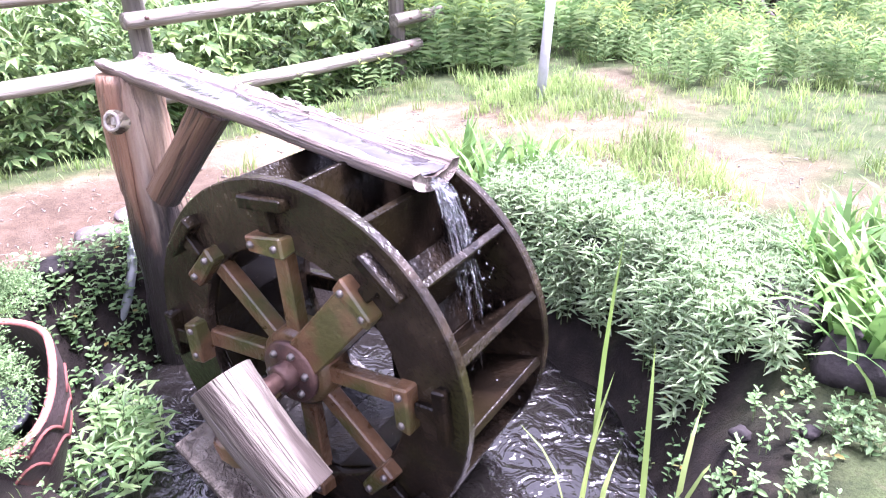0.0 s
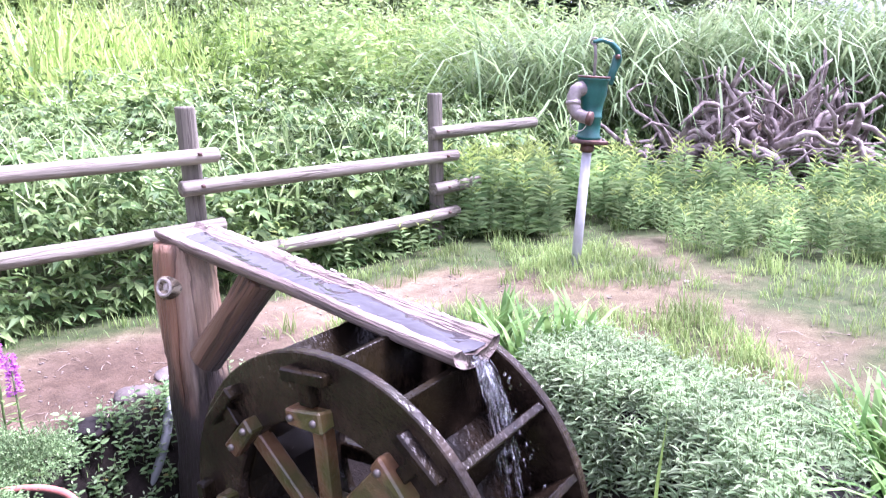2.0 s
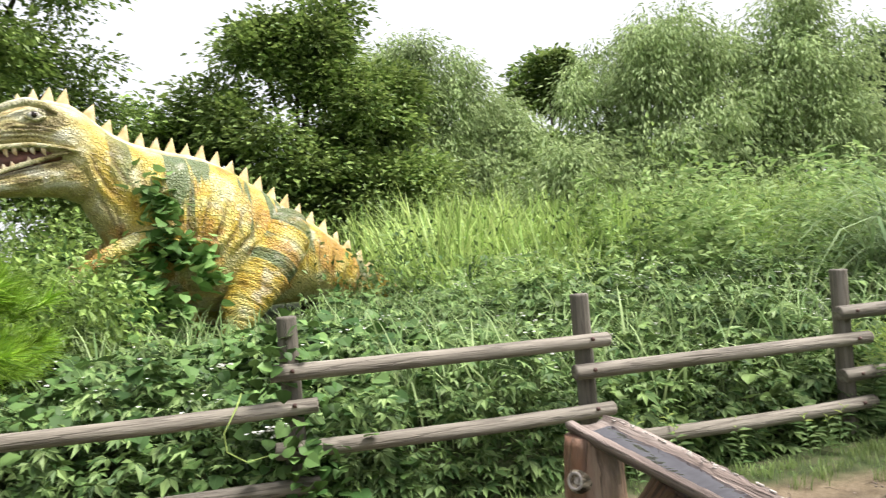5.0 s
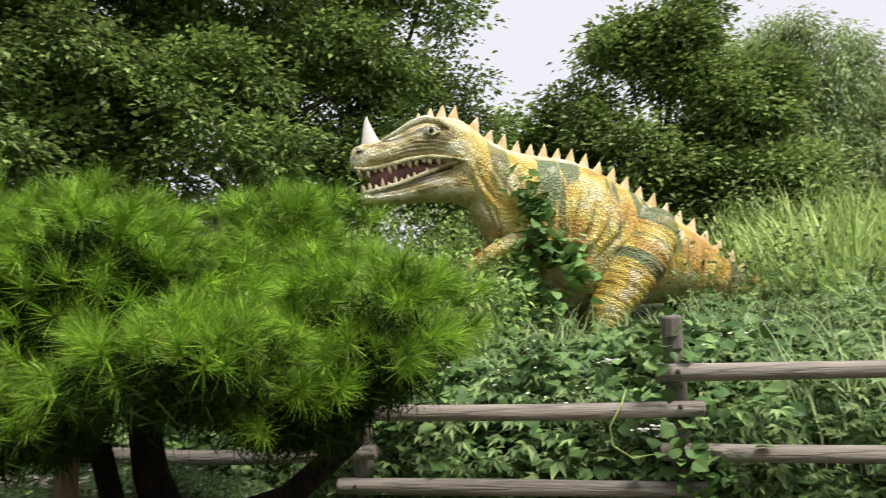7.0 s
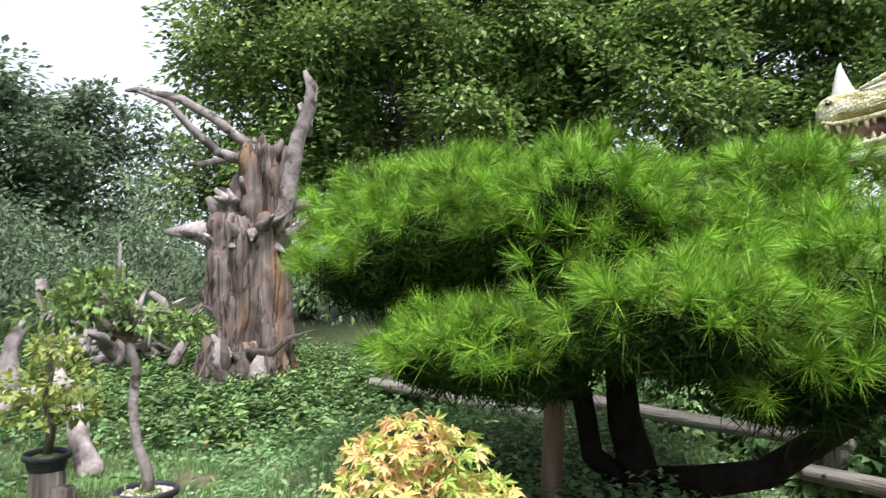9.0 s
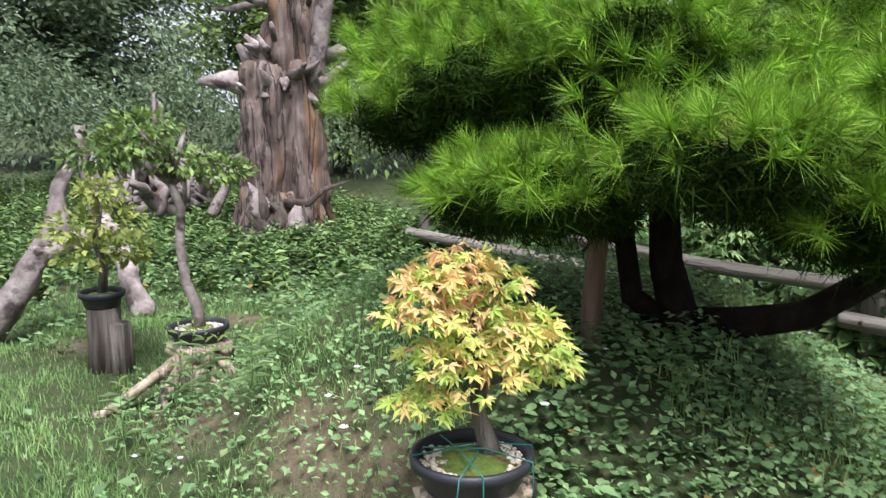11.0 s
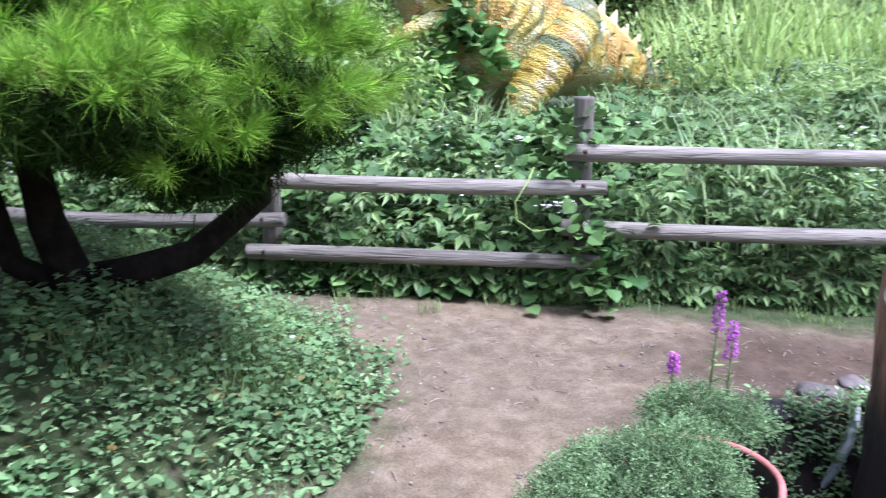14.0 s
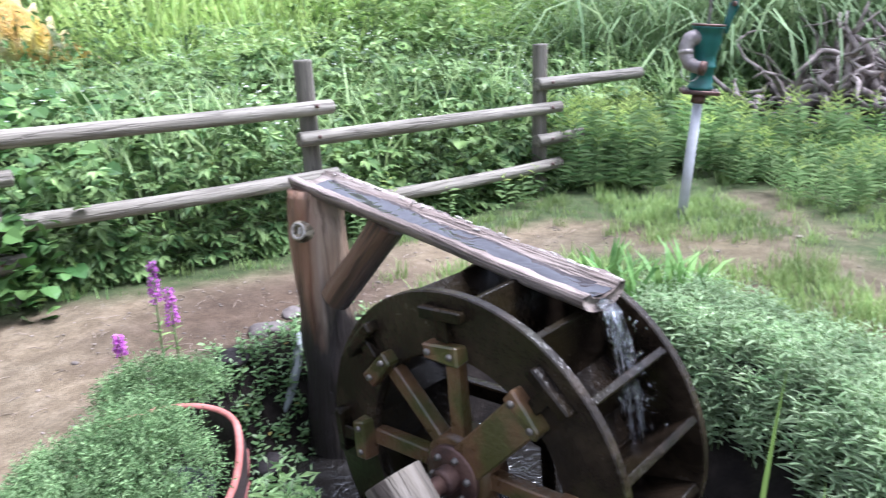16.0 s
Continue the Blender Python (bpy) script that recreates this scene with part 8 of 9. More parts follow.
leaf_wall(20500, -7.5, 5.0, -0.06, 3.2, (0.08, 0.16), fan_leaf(), M_fan, "fan_leaved_weeds", "fan-leaved weeds hanging in layers behind the log fence")
leaf_wall(6500, -7.5, -1.2, -0.10, 2.6, (0.055, 0.125), leaf_shape(0.95, 0.1, 0.15, "heart"), M_vine, "vine_thicket", "broad heart-leaved vines sprawling through the weeds", 0.03, 1.9, 2.0)
leaf_wall(4500, 0.2, 6.5, 0.0, 3.0, (0.06, 0.12), leaf_shape(0.8, 0.1, 0.15, "heart"), M_weed, "broad_weeds", "broad-leaved weeds among the fan leaves", 0.0, 2.2, 4.0)
thicket(26000, -7.5, 5.0, -0.06, 2.4, (0.05, 0.10), leaf_simple(0.30, 0.2, 0.22), M_weed, "weed_thicket", "dense small-leaved weeds crowding behind the log fence")
thicket(26000, -9.5, 8.0, 1.8, 7.5, (0.07, 0.15), leaf_simple(0.36), M_weed, "far_thicket", "tangled weeds further behind the fence")
leaf_wall(9000, -9.5, 8.0, 2.2, 7.0, (0.10, 0.20), fan_leaf(), M_weed, "far_fan_weeds", "fan-leaved weeds further behind the fence", 0.05, 1.7, 6.0)
leaf_wall(5500, -7.5, -0.6, 1.5, 5.5, (0.09, 0.18), leaf_shape(0.95, 0.1, 0.15, "heart"), M_vine, "far_vines", "heart-leaved vines sprawling below the statue", 0.05, 1.5, 9.0)


def thicket_grass(n, s0, s1, b0, b1):
    """Long grass blades arching out of the weeds."""
    s, b = rng.uniform(s0, s1, n), rng.uniform(b0, b1, n)
    ok = rng.uniform(size=n) < smooth01((wavy(s, b, 2.2, 3.0) + 0.3) / 0.5)
    s, b = s[ok], b[ok]
    n = len(s)
    x = FENCE[0] + ALONG[0] * s + BACK[0] * b
    y = FENCE[1] + ALONG[1] * s + BACK[1] * b
    base = np.stack([x, y, ground_z(x, y) + canopy(s, b) * 0.35], -1)
    return stuff("weed_grass", strips(base, rng.uniform(0, 6.283, n), rng.uniform(0.45, 1.05, n), rng.uniform(0.010, 0.026, n), np.abs(rng.normal(0.15, 0.15, n)), rng.uniform(0.6, 2.4, n), 4), M_longgrass, "long pale grass blades arching out of the weeds", "grass")


M_longgrass = leaf_material("long_grass_blades", (0.15, 0.26, 0.09), (0.38, 0.49, 0.23), through_light=0.3)
thicket_grass(11000, -1.2, 7.0, 0.3, 5.5)
thicket_grass(1500, -4.5, -1.2, 1.2, 5.5)


def small_flowers():
    s, b = rng.uniform(-6.5, 4.5, 4200), rng.uniform(0.2, 5.5, 4200)
    ok = rng.uniform(size=4200) < smooth01((wavy(s, b, 1.1, 5.0) - 0.1) / 0.3)
    s, b = s[ok], b[ok]
    x = FENCE[0] + ALONG[0] * s + BACK[0] * b
    y = FENCE[1] + ALONG[1] * s + BACK[1] * b
    pos = np.stack([x, y, ground_z(x, y) + canopy(s, b) + rng.uniform(0.0, 0.12, len(s))], -1)
    pos = np.concatenate([pos, place(160, -5.0, -1.5, -1.8, 1.6, lambda q, w: (mound_r(q, w) < 1.08) * 0.35) + np.array((0, 0, 0.10))])
    # flat white heads by a fence post
    umbel = FENCE - ALONG * (1.87 + 0.12) - BACK * 0.19
    heads = np.array([(-0.05, 0.0, 0.60), (0.02, 0.0, 0.62), (0.01, 0.01, 0.57), (-0.25, 0.0, 0.98)])
    at = heads[rng.integers(0, 4, 44)] + rng.normal(0, 1, (44, 3)) * np.array((0.02, 0.02, 0.006))
    pos = np.concatenate([pos, np.column_stack([umbel[0] + ALONG[0] * at[:, 0] + at[:, 1], umbel[1] + ALONG[1] * at[:, 0] + at[:, 1], at[:, 2]])])
    per = 5
    n = len(pos) * per
    a = np.tile(np.arange(per) * 6.283 / per, len(pos)) + np.repeat(rng.uniform(0, 6, len(pos)), per)
    d = np.stack([np.cos(a), np.sin(a), np.full(n, 0.35)], -1)
    return stuff("white_flowers", strew(leaf_simple(0.8), np.repeat(pos, per, 0), d, np.repeat(rng.uniform(0.010, 0.021, len(pos)), per)), M_white, "tiny white flowers scattered over the weeds", "flowers")


small_flowers()


# tall grass field behind the weeds, and the great arching clump
def reed_field():
    n = 36000
    s, b = rng.uniform(-2.5, 13, n), 3.2 + 9.5 * rng.uniform(0, 1, n) ** 1.1
    x = FENCE[0] + ALONG[0] * s + BACK[0] * b
    y = FENCE[1] + ALONG[1] * s + BACK[1] * b
    keep = rng.uniform(size=n) < (0.25 + 0.75 * smooth01((wavy(s, b, 0.8, 1.0) + 0.6) / 0.7)) * smooth01((s + 0.1 + 0.06 * (b - 4.5)) / 1.0) * (0.15 + 0.85 * smooth01((wavy(s * 1.3, b * 1.3, 1.6, 2.0) + 0.2) / 0.5))
    x, y, b = x[keep], y[keep], b[keep]
    n = len(x)
    base = np.stack([x, y, ground_z(x, y) + 0.15], -1)
    h = rng.uniform(0.7, 1.75, n) * (0.75 + 0.8 * smooth01((b - 3.5) / 4.0))
    return stuff("reed_field", strips(base, rng.uniform(0, 6.283, n), h, rng.uniform(0.028, 0.055, n), np.abs(rng.normal(0.12, 0.14, n)), rng.uniform(0.2, 1.7, n), 4), M_reed, "tall bright green reeds filling the ground behind the weeds", "reeds")


reed_field()


def leafy_stand(n, s0, s1, b0, b1, h, size, mat, name, label):
    """Tall leafy weeds: stems clothed in drooping leaves, of many heights."""
    s, b = rng.uniform(s0, s1, n), rng.uniform(b0, b1, n)
    ok = rng.uniform(size=n) < smooth01((wavy(s, b, 1.2, 6.0) + 0.5) / 0.6)
    s, b = s[ok], b[ok]
    n = len(s)
    x = FENCE[0] + ALONG[0] * s + BACK[0] * b
    y = FENCE[1] + ALONG[1] * s + BACK[1] * b
    hh = h * rng.uniform(0.55, 1.25, n)
    per = 30
    who = np.repeat(np.arange(n), per)
    t = rng.uniform(0.25, 1.0, n * per)
    a = rng.uniform(0, 6.283, n * per)
    off = rng.uniform(0.01, 0.12, n * per) * (1.2 - t)
    pos = np.stack([x[who] + np.cos(a) * off, y[who] + np.sin(a) * off, ground_z(x, y)[who] + hh[who] * t], -1)
    d = np.stack([np.cos(a), np.sin(a), rng.normal(0.1, 0.35, n * per)], -1)
    return stuff(name, strew(leaf_simple(0.38), pos, d, rng.uniform(size * 0.6, size * 1.3, n * per), rng.normal(0, 0.4, n * per)), mat, label, "weeds")


def tall_reeds():
    c = np.column_stack([rng.uniform(0.6, 7.0, 60), rng.uniform(5.8, 10.0, 60)])
    per = 26
    n = len(c) * per
    s, b = np.repeat(c[:, 0], per) + rng.normal(0, 0.12, n), np.repeat(c[:, 1], per) + rng.normal(0, 0.12, n)
    x = FENCE[0] + ALONG[0] * s + BACK[0] * b
    y = FENCE[1] + ALONG[1] * s + BACK[1] * b
    base = np.stack([x, y, ground_z(x, y)], -1)
    return stuff("tall_reeds", strips(base, rng.uniform(0, 6.283, n), rng.uniform(1.3, 2.5, n), rng.uniform(0.025, 0.045, n), np.abs(rng.normal(0.12, 0.1, n)), rng.uniform(0.2, 1.2, n), 4), M_reed, "clumps of tall stiff reeds standing over the weeds", "reeds")


tall_reeds()
leafy_stand(1500, 0.2, 9.0, 2.6, 7.0, 1.15, 0.13, M_tallweed, "tall_weeds", "tall leafy weeds of uneven height among the reeds")
leafy_stand(800, 3.0, 9.0, 3.2, 7.5, 2.1, 0.17, M_tallweed, "pale_tall_weeds", "pale broad-leaved weeds standing over the reeds")


def arching_clump():
    c = np.concatenate([np.column_stack([rng.normal(3.6, 1.1, 110), rng.normal(10.6, 0.8, 110)]), np.column_stack([rng.normal(6.0, 1.0, 70), rng.normal(9.8, 0.8, 70)]), np.column_stack([rng.normal(1.2, 0.7, 36), rng.normal(9.6, 0.6, 36)])])
    per = 34
    n = len(c) * per
    b = np.repeat(c, per, 0) + rng.normal(0, 0.07, (n, 2))
    base = np.column_stack([b, ground_z(b[:, 0], b[:, 1])])
    return stuff("arching_grass", strips(base, rng.uniform(0, 6.283, n), rng.uniform(1.5, 3.8, n), rng.uniform(0.022, 0.045, n), np.abs(rng.normal(0.12, 0.10, n)), rng.uniform(1.9, 3.3, n), 6), M_pampas,
                 "great clump of tall arching grass", "grass")


M_pampas = leaf_material("arching_grass_blades", (0.11, 0.19, 0.075), (0.28, 0.37, 0.19), through_light=0.3)
arching_clump()


# vines over the statue and the fence post beside it
def climbing(points, n, r, size, name, label, mat=None):
    g = np.array(points)
    who = rng.integers(0, len(g), n)
    pos = g[who] + rng.normal(0, 1, (n, 3)) * r
    d = around(n)
    d[:, 2] -= 0.35
    return stuff(name, strew(leaf_shape(0.95, 0.1, 0.15, "heart"), pos, d, rng.uniform(size * 0.6, size * 1.2, n), rng.normal(0, 0.4, n)), mat or M_vine, label, "vine")


def on_dino(s, y, z):
    return np.array(DINO @ Vector((s, y, z)))


vine = [on_dino(s, y, z) for s, y, z in [(2.1, -0.75, 1.2), (2.0, -0.75, 1.5), (2.0, -0.72, 1.8), (2.15, -0.7, 2.1), (2.2, -0.68, 2.4), (2.1, -0.62, 2.7), (2.3, -0.75, 1.9), (2.6, -0.8, 1.75), (1.8, -0.8, 1.3), (2.3, -0.85, 1.0), (1.9, -0.8, 1.0), (2.7, -0.85, 1.5)]]
climbing(vine, 420, 0.13, 0.19, "statue_vine", "vine with heart-shaped leaves climbing the statue's chest", M_strap)
climbing([on_dino(s, y, z) for s, y, z in [(1.2, -1.2, 0.5), (1.6, -1.4, 0.4), (2.0, -1.5, 0.35), (2.5, -1.5, 0.25), (3.0, -1.5, 0.2), (3.6, -1.4, 0.15), (4.2, -1.4, 0.2), (4.6, -1.5, 0.2), (0.7, -1.0, 0.5), (0.4, -0.8, 0.7), (5.0, -1.0, 0.2)]],
         1300, 0.17, 0.17, "statue_foot_bush", "leafy bushes hiding the statue's feet", M_weed)
climbing([on_dino(s, y, z) for s, y, z in [(0.75, -0.5, 1.3), (0.8, -0.5, 1.6), (0.72, -0.5, 1.85), (0.7, -0.4, 1.1)]], 70, 0.10, 0.22, "statue_side_shoot", "upright leafy shoot beside the statue's arm")
fp = FENCE - ALONG * BAY
climbing([np.array((fp[0], fp[1], z)) + np.array((*(BACK * q), 0)) + np.array((*(ALONG * a), 0)) for z, q, a in [(0.95, -0.05, -0.1), (0.8, 0.15, 0.0), (0.65, 0.1, 0.1), (0.40, -0.15, 0.0), (0.42, -0.18, 0.15), (0.25, -0.15, -0.05), (1.0, 0.2, 0.1), (0.9, 0.2, -0.3), (0.12, -0.2, 0.1)]],
         330, 0.10, 0.085, "fence_vine", "vine leaves wrapped round a fence post")


tend = [np.array((*(fp - BACK * q + ALONG * a), z)) for a, q, z in ((-0.27, 0.06, 0.80), (-0.30, 0.17, 0.74), (-0.37, 0.19, 0.62), (-0.36, 0.20, 0.52), (-0.26, 0.21, 0.455), (-0.15, 0.19, 0.47))]
ob = thing("vine_tendril", "thin pale vine tendril curling down from a fence rail", "vine")
part("stem", tube(tend, [0.005, 0.005, 0.0045, 0.004, 0.0035, 0.002], 6, 0.05, 2), M_tip, ob)


# litter on the path
def litter():
    p = place(9000, -5.2, 2.6, 0.4, 5.2, lambda x, y: soil_at(x, y) * 0.9)
    b = Build()
    g = np.random.default_rng(2)
    unit = lathe([(0, -0.6), (0.8, -0.4), (1, 0.05), (0.7, 0.5), (0, 0.6)], 6, 0.12, 1)
    for q in p[:900]:
        s = g.uniform(0.003, 0.010) * (1 + 1.2 * (g.uniform() < 0.06))
        b.add((unit[0] * s * np.array((1, g.uniform(0.6, 1), 0.6)) + q + np.array((0, 0, s * 0.2)), unit[1]))
    stuff("pebbles", b, M_pebble, "small pebbles strewn over the path", "pebbles")
    b = Build()
    for q in p[1500:1900]:
        a, ln = g.uniform(0, 6.283), g.uniform(0.02, 0.10)
        d = np.array((math.cos(a), math.sin(a), 0)) * ln
        b.add(tube([q + (0, 0, 0.004), q + d * 0.5 + (0, 0, 0.010), q + d + (0, 0, 0.004)], [0.0015, 0.0018, 0.0009], 5, 0.1, 1))
    stuff("twigs", b, M_twig, "dry twigs and straw lying on the path", "twigs")


litter()


# ---------------------------------------------------------------- trees
def tree(label, bearing, dist, lumps, trunk_h, trunk_r, mat, clusters, leaf, seed, name="tree", droop=0.0, per=52, spread=0.34, narrow=0.6):
    """Trunk, limbs and a crown of many small leaves in uneven clumps. lumps: sideways, depth, height, radius, half height."""
    a = radians(bearing)
    fwd = np.array((-math.sin(a), math.cos(a)))
    side = np.array((math.cos(a), math.sin(a)))
    o = np.array((-0.3, -0.25)) + fwd * dist
    g = np.random.default_rng(seed)
    gz = float(ground_z(o[0], o[1]))
    t = thing(name, label, "tree", pose(o[0], o[1], gz))
    centre = [np.array((*(side * s + fwd * d), z)) for s, d, z, r, h in lumps]
    part("trunk", tube([(0, 0, -0.3), (0.05, 0, trunk_h * 0.4), (0.0, 0.1, trunk_h * 0.8), (0.1, 0.0, trunk_h * 1.15)], [trunk_r * 1.2, trunk_r, trunk_r * 0.8, trunk_r * 0.45], 12, 0.08, seed), M_bark, t)
    for i, c in enumerate(centre):
        z0 = min(trunk_h * g.uniform(0.55, 1.05), c[2] * 0.8)
        part("limb", tube([(0, 0, z0), c * np.array((0.45, 0.45, 0)) + np.array((0, 0, (z0 + c[2]) / 2)), c], [trunk_r * 0.5, trunk_r * 0.33, trunk_r * 0.12], 8, 0.1, seed + i), M_bark, t)
    # each lump breaks into smaller boughs, so that the crown has a bumpy skin and dark clefts
    boughs = []
    for c, (_, _, _, r, h) in zip(centre, lumps):
        k = 8
        v = g.normal(size=(k, 3))
        v /= np.linalg.norm(v, axis=1)[:, None]
        v *= g.uniform(0.55, 0.85, (k, 1))
        for q in v:
            boughs.append((c + q * np.array((r, r, h)), r * g.uniform(0.34, 0.56), h * g.uniform(0.36, 0.58)))
    area = np.array([r * r for _, r, _ in boughs])
    count = np.maximum(2, np.rint(clusters * 1.45 * area / area.sum())).astype(int)
    pos, dirs = [], []
    for (c, r, h), k in zip(boughs, count):
        v = g.normal(size=(k, 3))
        v[:, 2] = np.abs(v[:, 2]) * g.choice([1.0, 1.0, -0.5], k)
        v /= np.linalg.norm(v, axis=1)[:, None]
        v *= g.uniform(0.6, 1.05, (k, 1))
        cc = c + v * np.array((r, r, h))
        q = np.clip(g.normal(size=(k, per, 3)), -1.6, 1.6) * spread * g.uniform(0.6, 1.2, (k, 1, 1)) * np.array((1, 1, 0.58 + 1.7 * droop))
        pp = cc[:, None] + q
        pp[..., 2] -= droop * np.abs(q[..., 2]) * 0.8 + (1 - droop) * 0.35 * np.hypot(q[..., 0], q[..., 1])
        pos.append(pp.reshape(-1, 3))
        dd = q * np.array((1, 1, 0.4)) + g.normal(size=q.shape) * 0.14 + v[:, None] * 0.2
        dd[..., 2] -= 0.10 + droop * 2.5 * spread
        dirs.append(dd.reshape(-1, 3))
    pos, dirs = np.concatenate(pos), np.concatenate(dirs)
    keep = pos[:, 2] > 0.1
    pos, dirs = pos[keep], dirs[keep]
    v, f = strew(leaf_simple(narrow), pos, dirs, g.uniform(leaf * 0.85, leaf * 1.65, len(pos)), g.normal(0, 0.4, len(pos)))
    ob = part("crown", Build().add((v, f)), mat, t, smooth=False)
    ob["kind"] = "stuff"
    return t


big = [(-2.2, 0, 3.2, 2.0, 1.2), (1.8, 0.3, 3.6, 2.0, 1.2), (-0.3, -0.8, 4.6, 2.2, 1.3), (-2.6, 0.4, 5.6, 2.0, 1.4), (2.4, 0.4, 5.8, 2.0, 1.4), (0.2, 0.6, 7.2, 2.6, 1.5), (-1.9, 0, 8.4, 2.0, 1.4), (2.0, 0, 8.6, 2.0, 1.3)]
tree("large dark broad-leaved tree with dense low boughs", 63, 17.5, [(s * 0.85, d, z, r * 0.85, h) for s, d, z, r, h in big], 5.0, 0.22, M_dark_tree, 430, 0.125, 1, per=80)
tree("large dark broad-leaved tree with dense low boughs", 72, 15.5, big, 5.0, 0.22, M_dark_tree, 470, 0.115, 2, per=84)
tree("large dark broad-leaved tree with dense low boughs", 85, 16.5, [(s, d, z + 0.3, r, h) for s, d, z, r, h in big], 5.2, 0.24, M_dark_tree, 450, 0.12, 3, per=84)
tree("leafy mid-green tree overhanging the lawn", 94, 14.5, [(s * 0.9, d, z, r * 0.9, h) for s, d, z, r, h in big], 5.0, 0.2, M_tree, 440, 0.11, 4, per=84)
tree("leafy mid-green tree beside the dead trunk", 101, 15.5, [(s * 0.6, d, z * 0.9, r * 0.7, h) for s, d, z, r, h in big], 4.5, 0.18, M_tree, 330, 0.12, 5, per=70)
rnd = [(-2.2, 0, 3.0, 1.9, 1.4), (2.0, 0, 3.2, 2.0, 1.4), (0, -0.8, 4.3, 2.2, 1.4), (-2.0, 0.2, 5.6, 1.7, 1.3), (1.9, 0.2, 5.9, 1.8, 1.3), (0.2, 0.3, 7.3, 1.9, 1.4), (0.9, 0, 8.5, 1.1, 1.0), (-0.9, 0, 8.0, 1.2, 1.0)]
tree("rounded dark green tree with glossy leaf clumps", 40.5, 24, [(q * 1.2, d, z * 1.11, r * 1.0, h) for q, d, z, r, h in rnd], 5.0, 0.2, M_tree, 560, 0.18, 6, per=72, spread=0.48)
tree("rounded dark green tree behind the statue", 51, 25, [(s * 0.8, d, z * 0.72, r * 0.85, h * 0.9) for s, d, z, r, h in rnd], 5.0, 0.2, M_dark_tree, 400, 0.20, 7, spread=0.45)
wil = [(-2.0, 0, 3.0, 1.8, 1.8), (1.8, 0, 3.0, 1.8, 1.8), (0, -0.6, 4.4, 2.0, 1.8), (-1.5, 0.2, 5.8, 1.5, 1.5), (1.5, 0.2, 5.8, 1.5, 1.5), (0.1, 0.2, 7.0, 1.5, 1.3)]
tree("soft pale green willow", 32.5, 27, [(q * 1.1, d, z * 1.22, r * 1.1, h * 1.1) for q, d, z, r, h in wil], 4.5, 0.2, M_willow, 640, 0.17, 8, per=56, droop=0.5, narrow=0.34)
tree("soft pale green willow", 26.5, 29, [(s, d, z * 0.90, r, h) for s, d, z, r, h in wil], 4.5, 0.2, M_willow, 560, 0.17, 9, per=56, droop=0.5, narrow=0.34)
tree("dark pointed tree far behind the willows", 20.8, 38, [(0, 0, 4, 2.2, 1.8), (0, 0, 7, 1.9, 1.6), (0.8, 0, 9.6, 1.2, 1.5), (-0.8, 0, 9.9, 1.1, 1.4), (0, 0, 11, 0.9, 1.2)], 6, 0.2, M_tree, 330, 0.26, 10)
tree("dark pointed tree far behind the willows", 33.5, 40, [(0, 0, 4, 2.0, 1.8), (0, 0, 7, 1.6, 1.8), (0, 0, 10, 1.1, 1.8), (0, 0, 12.0, 0.6, 1.2)], 6, 0.2, M_dark_tree, 240, 0.26, 11)
tree("tall pale willow with hanging sprays", 12.5, 23, [(s * 1.15, d, z * 0.98, r * 1.1, h * 1.1) for s, d, z, r, h in wil], 5, 0.22, M_willow, 640, 0.15, 12, per=56, droop=0.6, narrow=0.34)
tree("tall pale willow with hanging sprays", 4, 25, [(s * 1.1, d, z * 1.05, r * 1.1, h * 1.1) for s, d, z, r, h in wil], 5, 0.22, M_willow, 430, 0.15, 13, per=64, droop=0.6, narrow=0.34)
tree("bushy pale willow shrub", 18, 20, [(-1.2, 0, 1.6, 1.5, 1.3), (1.2, 0, 1.8, 1.5, 1.3), (0, 0, 3.0, 1.6, 1.2)], 2.0, 0.1, M_willow, 240, 0.16, 14, droop=0.4, narrow=0.3)
tree("greyish open tree with gaps of sky", -11, 27, [(s * 1.1, d, z, r, h) for s, d, z, r, h in rnd], 5.5, 0.22, M_grey_tree, 330, 0.2, 15)
tree("greyish open tree with gaps of sky", -4, 30, [(s * 0.9, d, z * 0.9, r, h) for s, d, z, r, h in rnd], 5.5, 0.22, M_grey_tree, 330, 0.22, 16)
tree("small far tree in haze", -20, 40, [(s * 0.8, d, z * 0.6, r * 0.9, h * 0.8) for s, d, z, r, h in rnd], 4, 0.2, M_grey_tree, 220, 0.26, 17)
tree("sparse tree with sky showing through", 117, 22, [(s * 0.8, d, z * 0.62, r * 0.9, h * 0.8) for s, d, z, r, h in rnd], 5, 0.16, M_grey_tree, 200, 0.15, 18)
tree("sparse tree with sky showing through", 125, 20, [(s * 0.8, d, z * 0.6, r * 0.9, h) for s, d, z, r, h in rnd], 5, 0.16, M_grey_tree, 220, 0.15, 19)


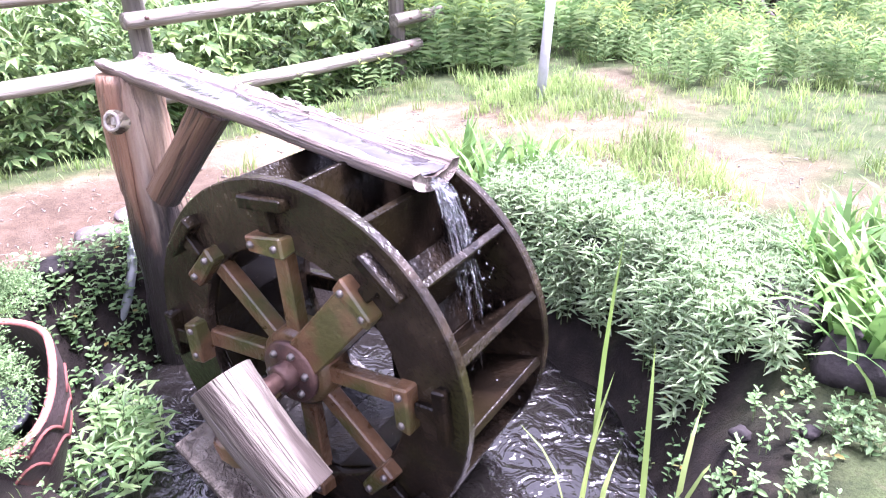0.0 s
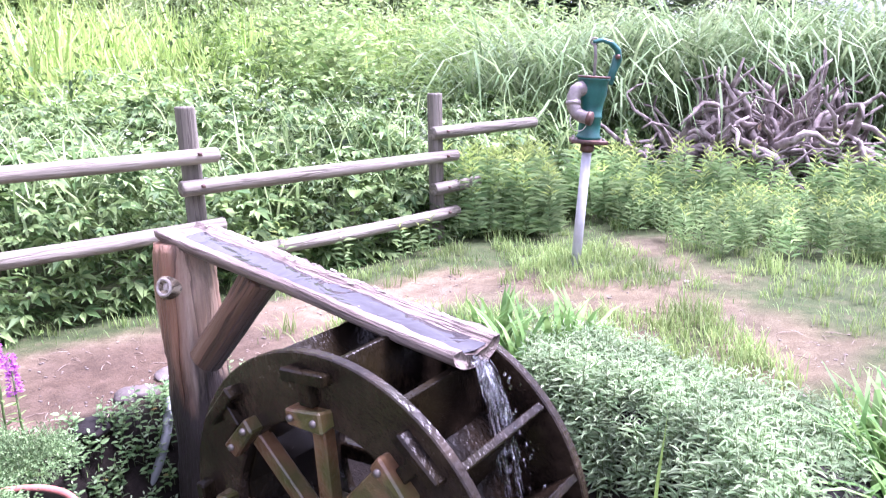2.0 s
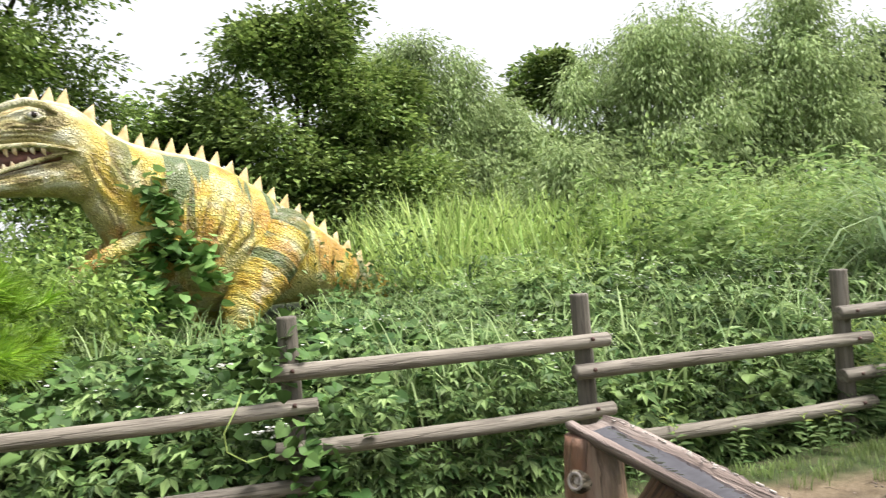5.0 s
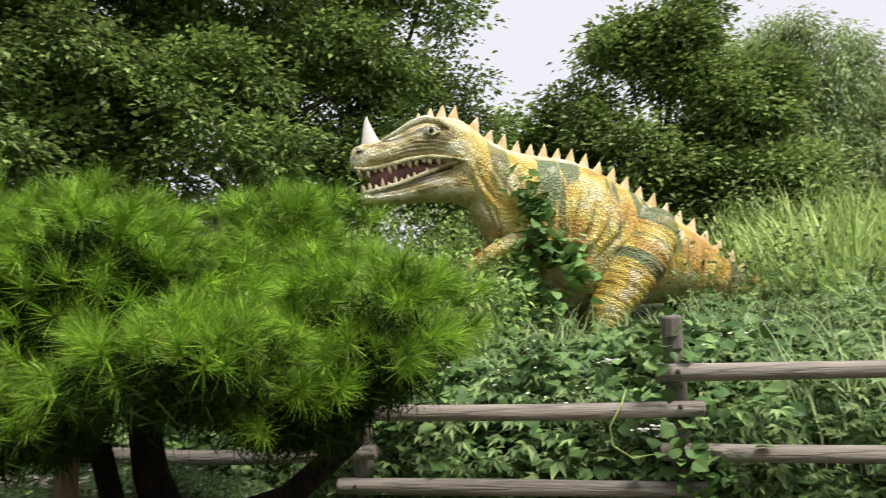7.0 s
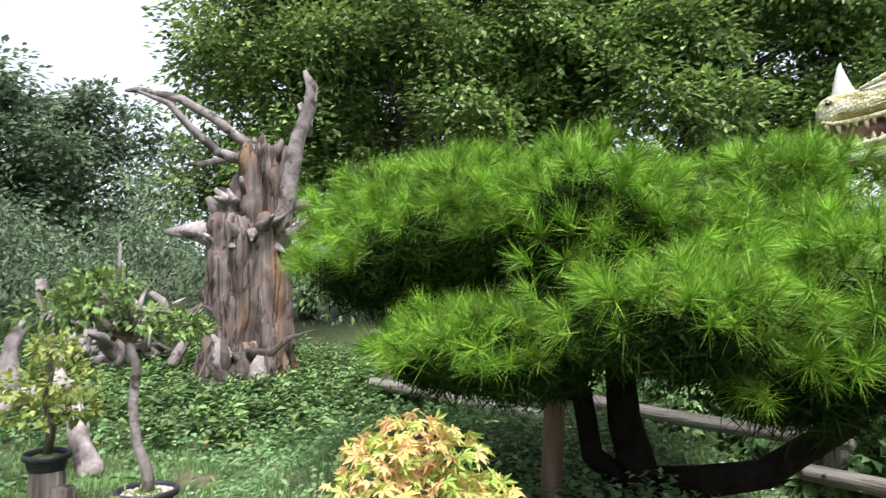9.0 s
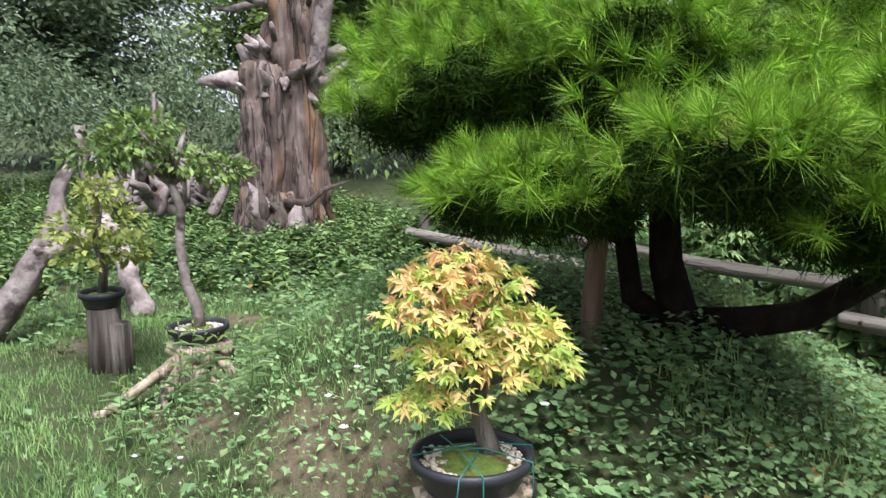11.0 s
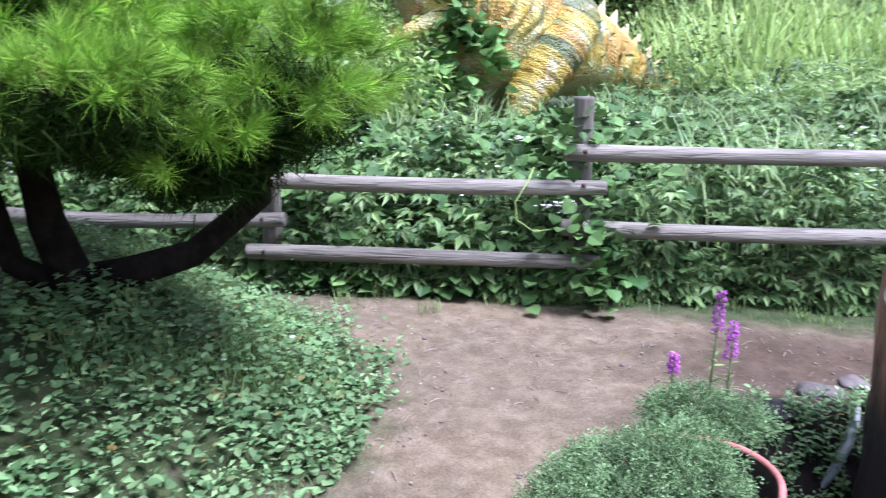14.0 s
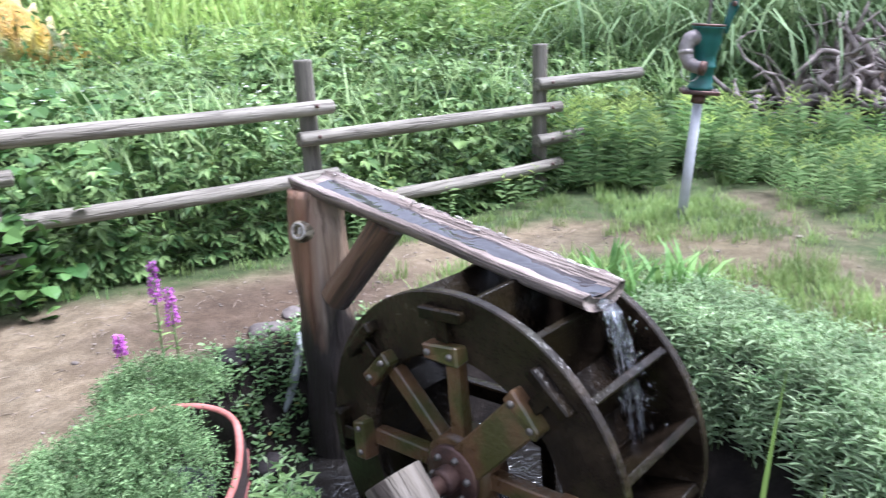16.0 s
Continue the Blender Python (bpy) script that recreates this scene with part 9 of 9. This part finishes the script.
def hedge(n, b0, b1, d0, d1, h, size, mat, name, label, seed, rag=0.5):
    """Shrubs and undergrowth in one ragged belt."""
    g = np.random.default_rng(seed)
    k = n // 30
    az, d = g.uniform(b0, b1, k), g.uniform(d0, d1, k)
    a = np.radians(az)
    top = h * (1 + rag * wavy(az * 0.35, d * 0.3, 1.0, seed)) * g.uniform(0.1, 1.0, k) ** 0.6
    c = np.stack([-0.3 - np.sin(a) * d, -0.25 + np.cos(a) * d, np.zeros(k)], -1)
    c[:, 2] = ground_z(c[:, 0], c[:, 1]) + top
    q = g.normal(size=(k, 30, 3)) * size * 1.9
    pos = (c[:, None] + q).reshape(-1, 3)
    dd = (q + g.normal(size=q.shape) * size * 1.2).reshape(-1, 3)
    dd[:, 2] -= size
    return stuff(name, strew(leaf_simple(0.45), pos, dd, g.uniform(size * 0.6, size * 1.3, len(pos)), g.normal(0, 0.6, len(pos))), mat, label, "shrubs")


hedge(18000, 54, 104, 13.0, 17.0, 2.4, 0.14, M_dark_tree, "undergrowth", "dark shrubs and undergrowth below the trees", 3)
hedge(15000, 98, 128, 11.5, 15.0, 1.9, 0.10, M_grey_tree, "hedge", "grey-green shrubs along the garden's far side", 4)
hedge(26000, 6, 56, 19.0, 25.0, 2.8, 0.18, M_tree, "shrub_belt", "shrubs in front of the far trees", 5)
hedge(22000, -24, 10, 15.0, 21.0, 2.3, 0.09, M_willow, "shrub_belt", "pale shrubs behind the tall grass", 6)
hedge(20000, -60, 180, 34.0, 46.0, 5.0, 0.42, M_grey_tree, "far_woods", "far belt of woods closing the view", 7, 0.35)
hedge(9000, 180, 300, 14.0, 20.0, 4.5, 0.32, M_dark_tree, "woods_behind", "trees closing the garden behind the path", 8, 0.3)
hedge(3500, 14, 38, 9.0, 14.0, 1.6, 0.10, M_weed, "bramble", "leafy brambles among the reeds", 9, 0.4)
hedge(7000, 52, 70, 8.2, 10.0, 1.5, 0.11, M_dark_tree, "ferny_bushes", "dark ferny bushes below the statue's jaw", 10, 0.3)


def far_building():
    """A pale block of flats showing over the far trees."""
    a = radians(-24.5)
    b = thing("apartment_building", "pale far-off apartment building above the trees", "building", pose(160 * math.sin(-a), 160 * math.cos(a), 0, 0, 0, -24.5))
    part("wall", block(22, 10, 24, 0.05, m=pose(0, 0, 12)), M_stucco, b, smooth=False)
    part("roof", block(22.8, 10.8, 0.7, 0.05, m=pose(0, 0, 24.35)), M_flatstone, b, "flat grey roof slab", smooth=False)
    pane = block(1.7, 0.12, 1.5, 0.03)
    me = Build().add(pane).mesh("window", M_dark_glass, smooth=False)
    for k in range(3):
        for i in range(8):
            part("window", me, None, b, m=pose(-9.1 + 2.6 * i, -5.03, 22.2 - 2.9 * k))
    return b


M_stucco = material("pale_stucco", [(0.55, 0.55, 0.56), (0.68, 0.68, 0.69)], 0.4, 0.8, 0.1, 4)
M_dark_glass = material("dark_panes", [(0.10, 0.12, 0.14), (0.18, 0.20, 0.22)], 1.0, 0.2, 0.0)
far_building()
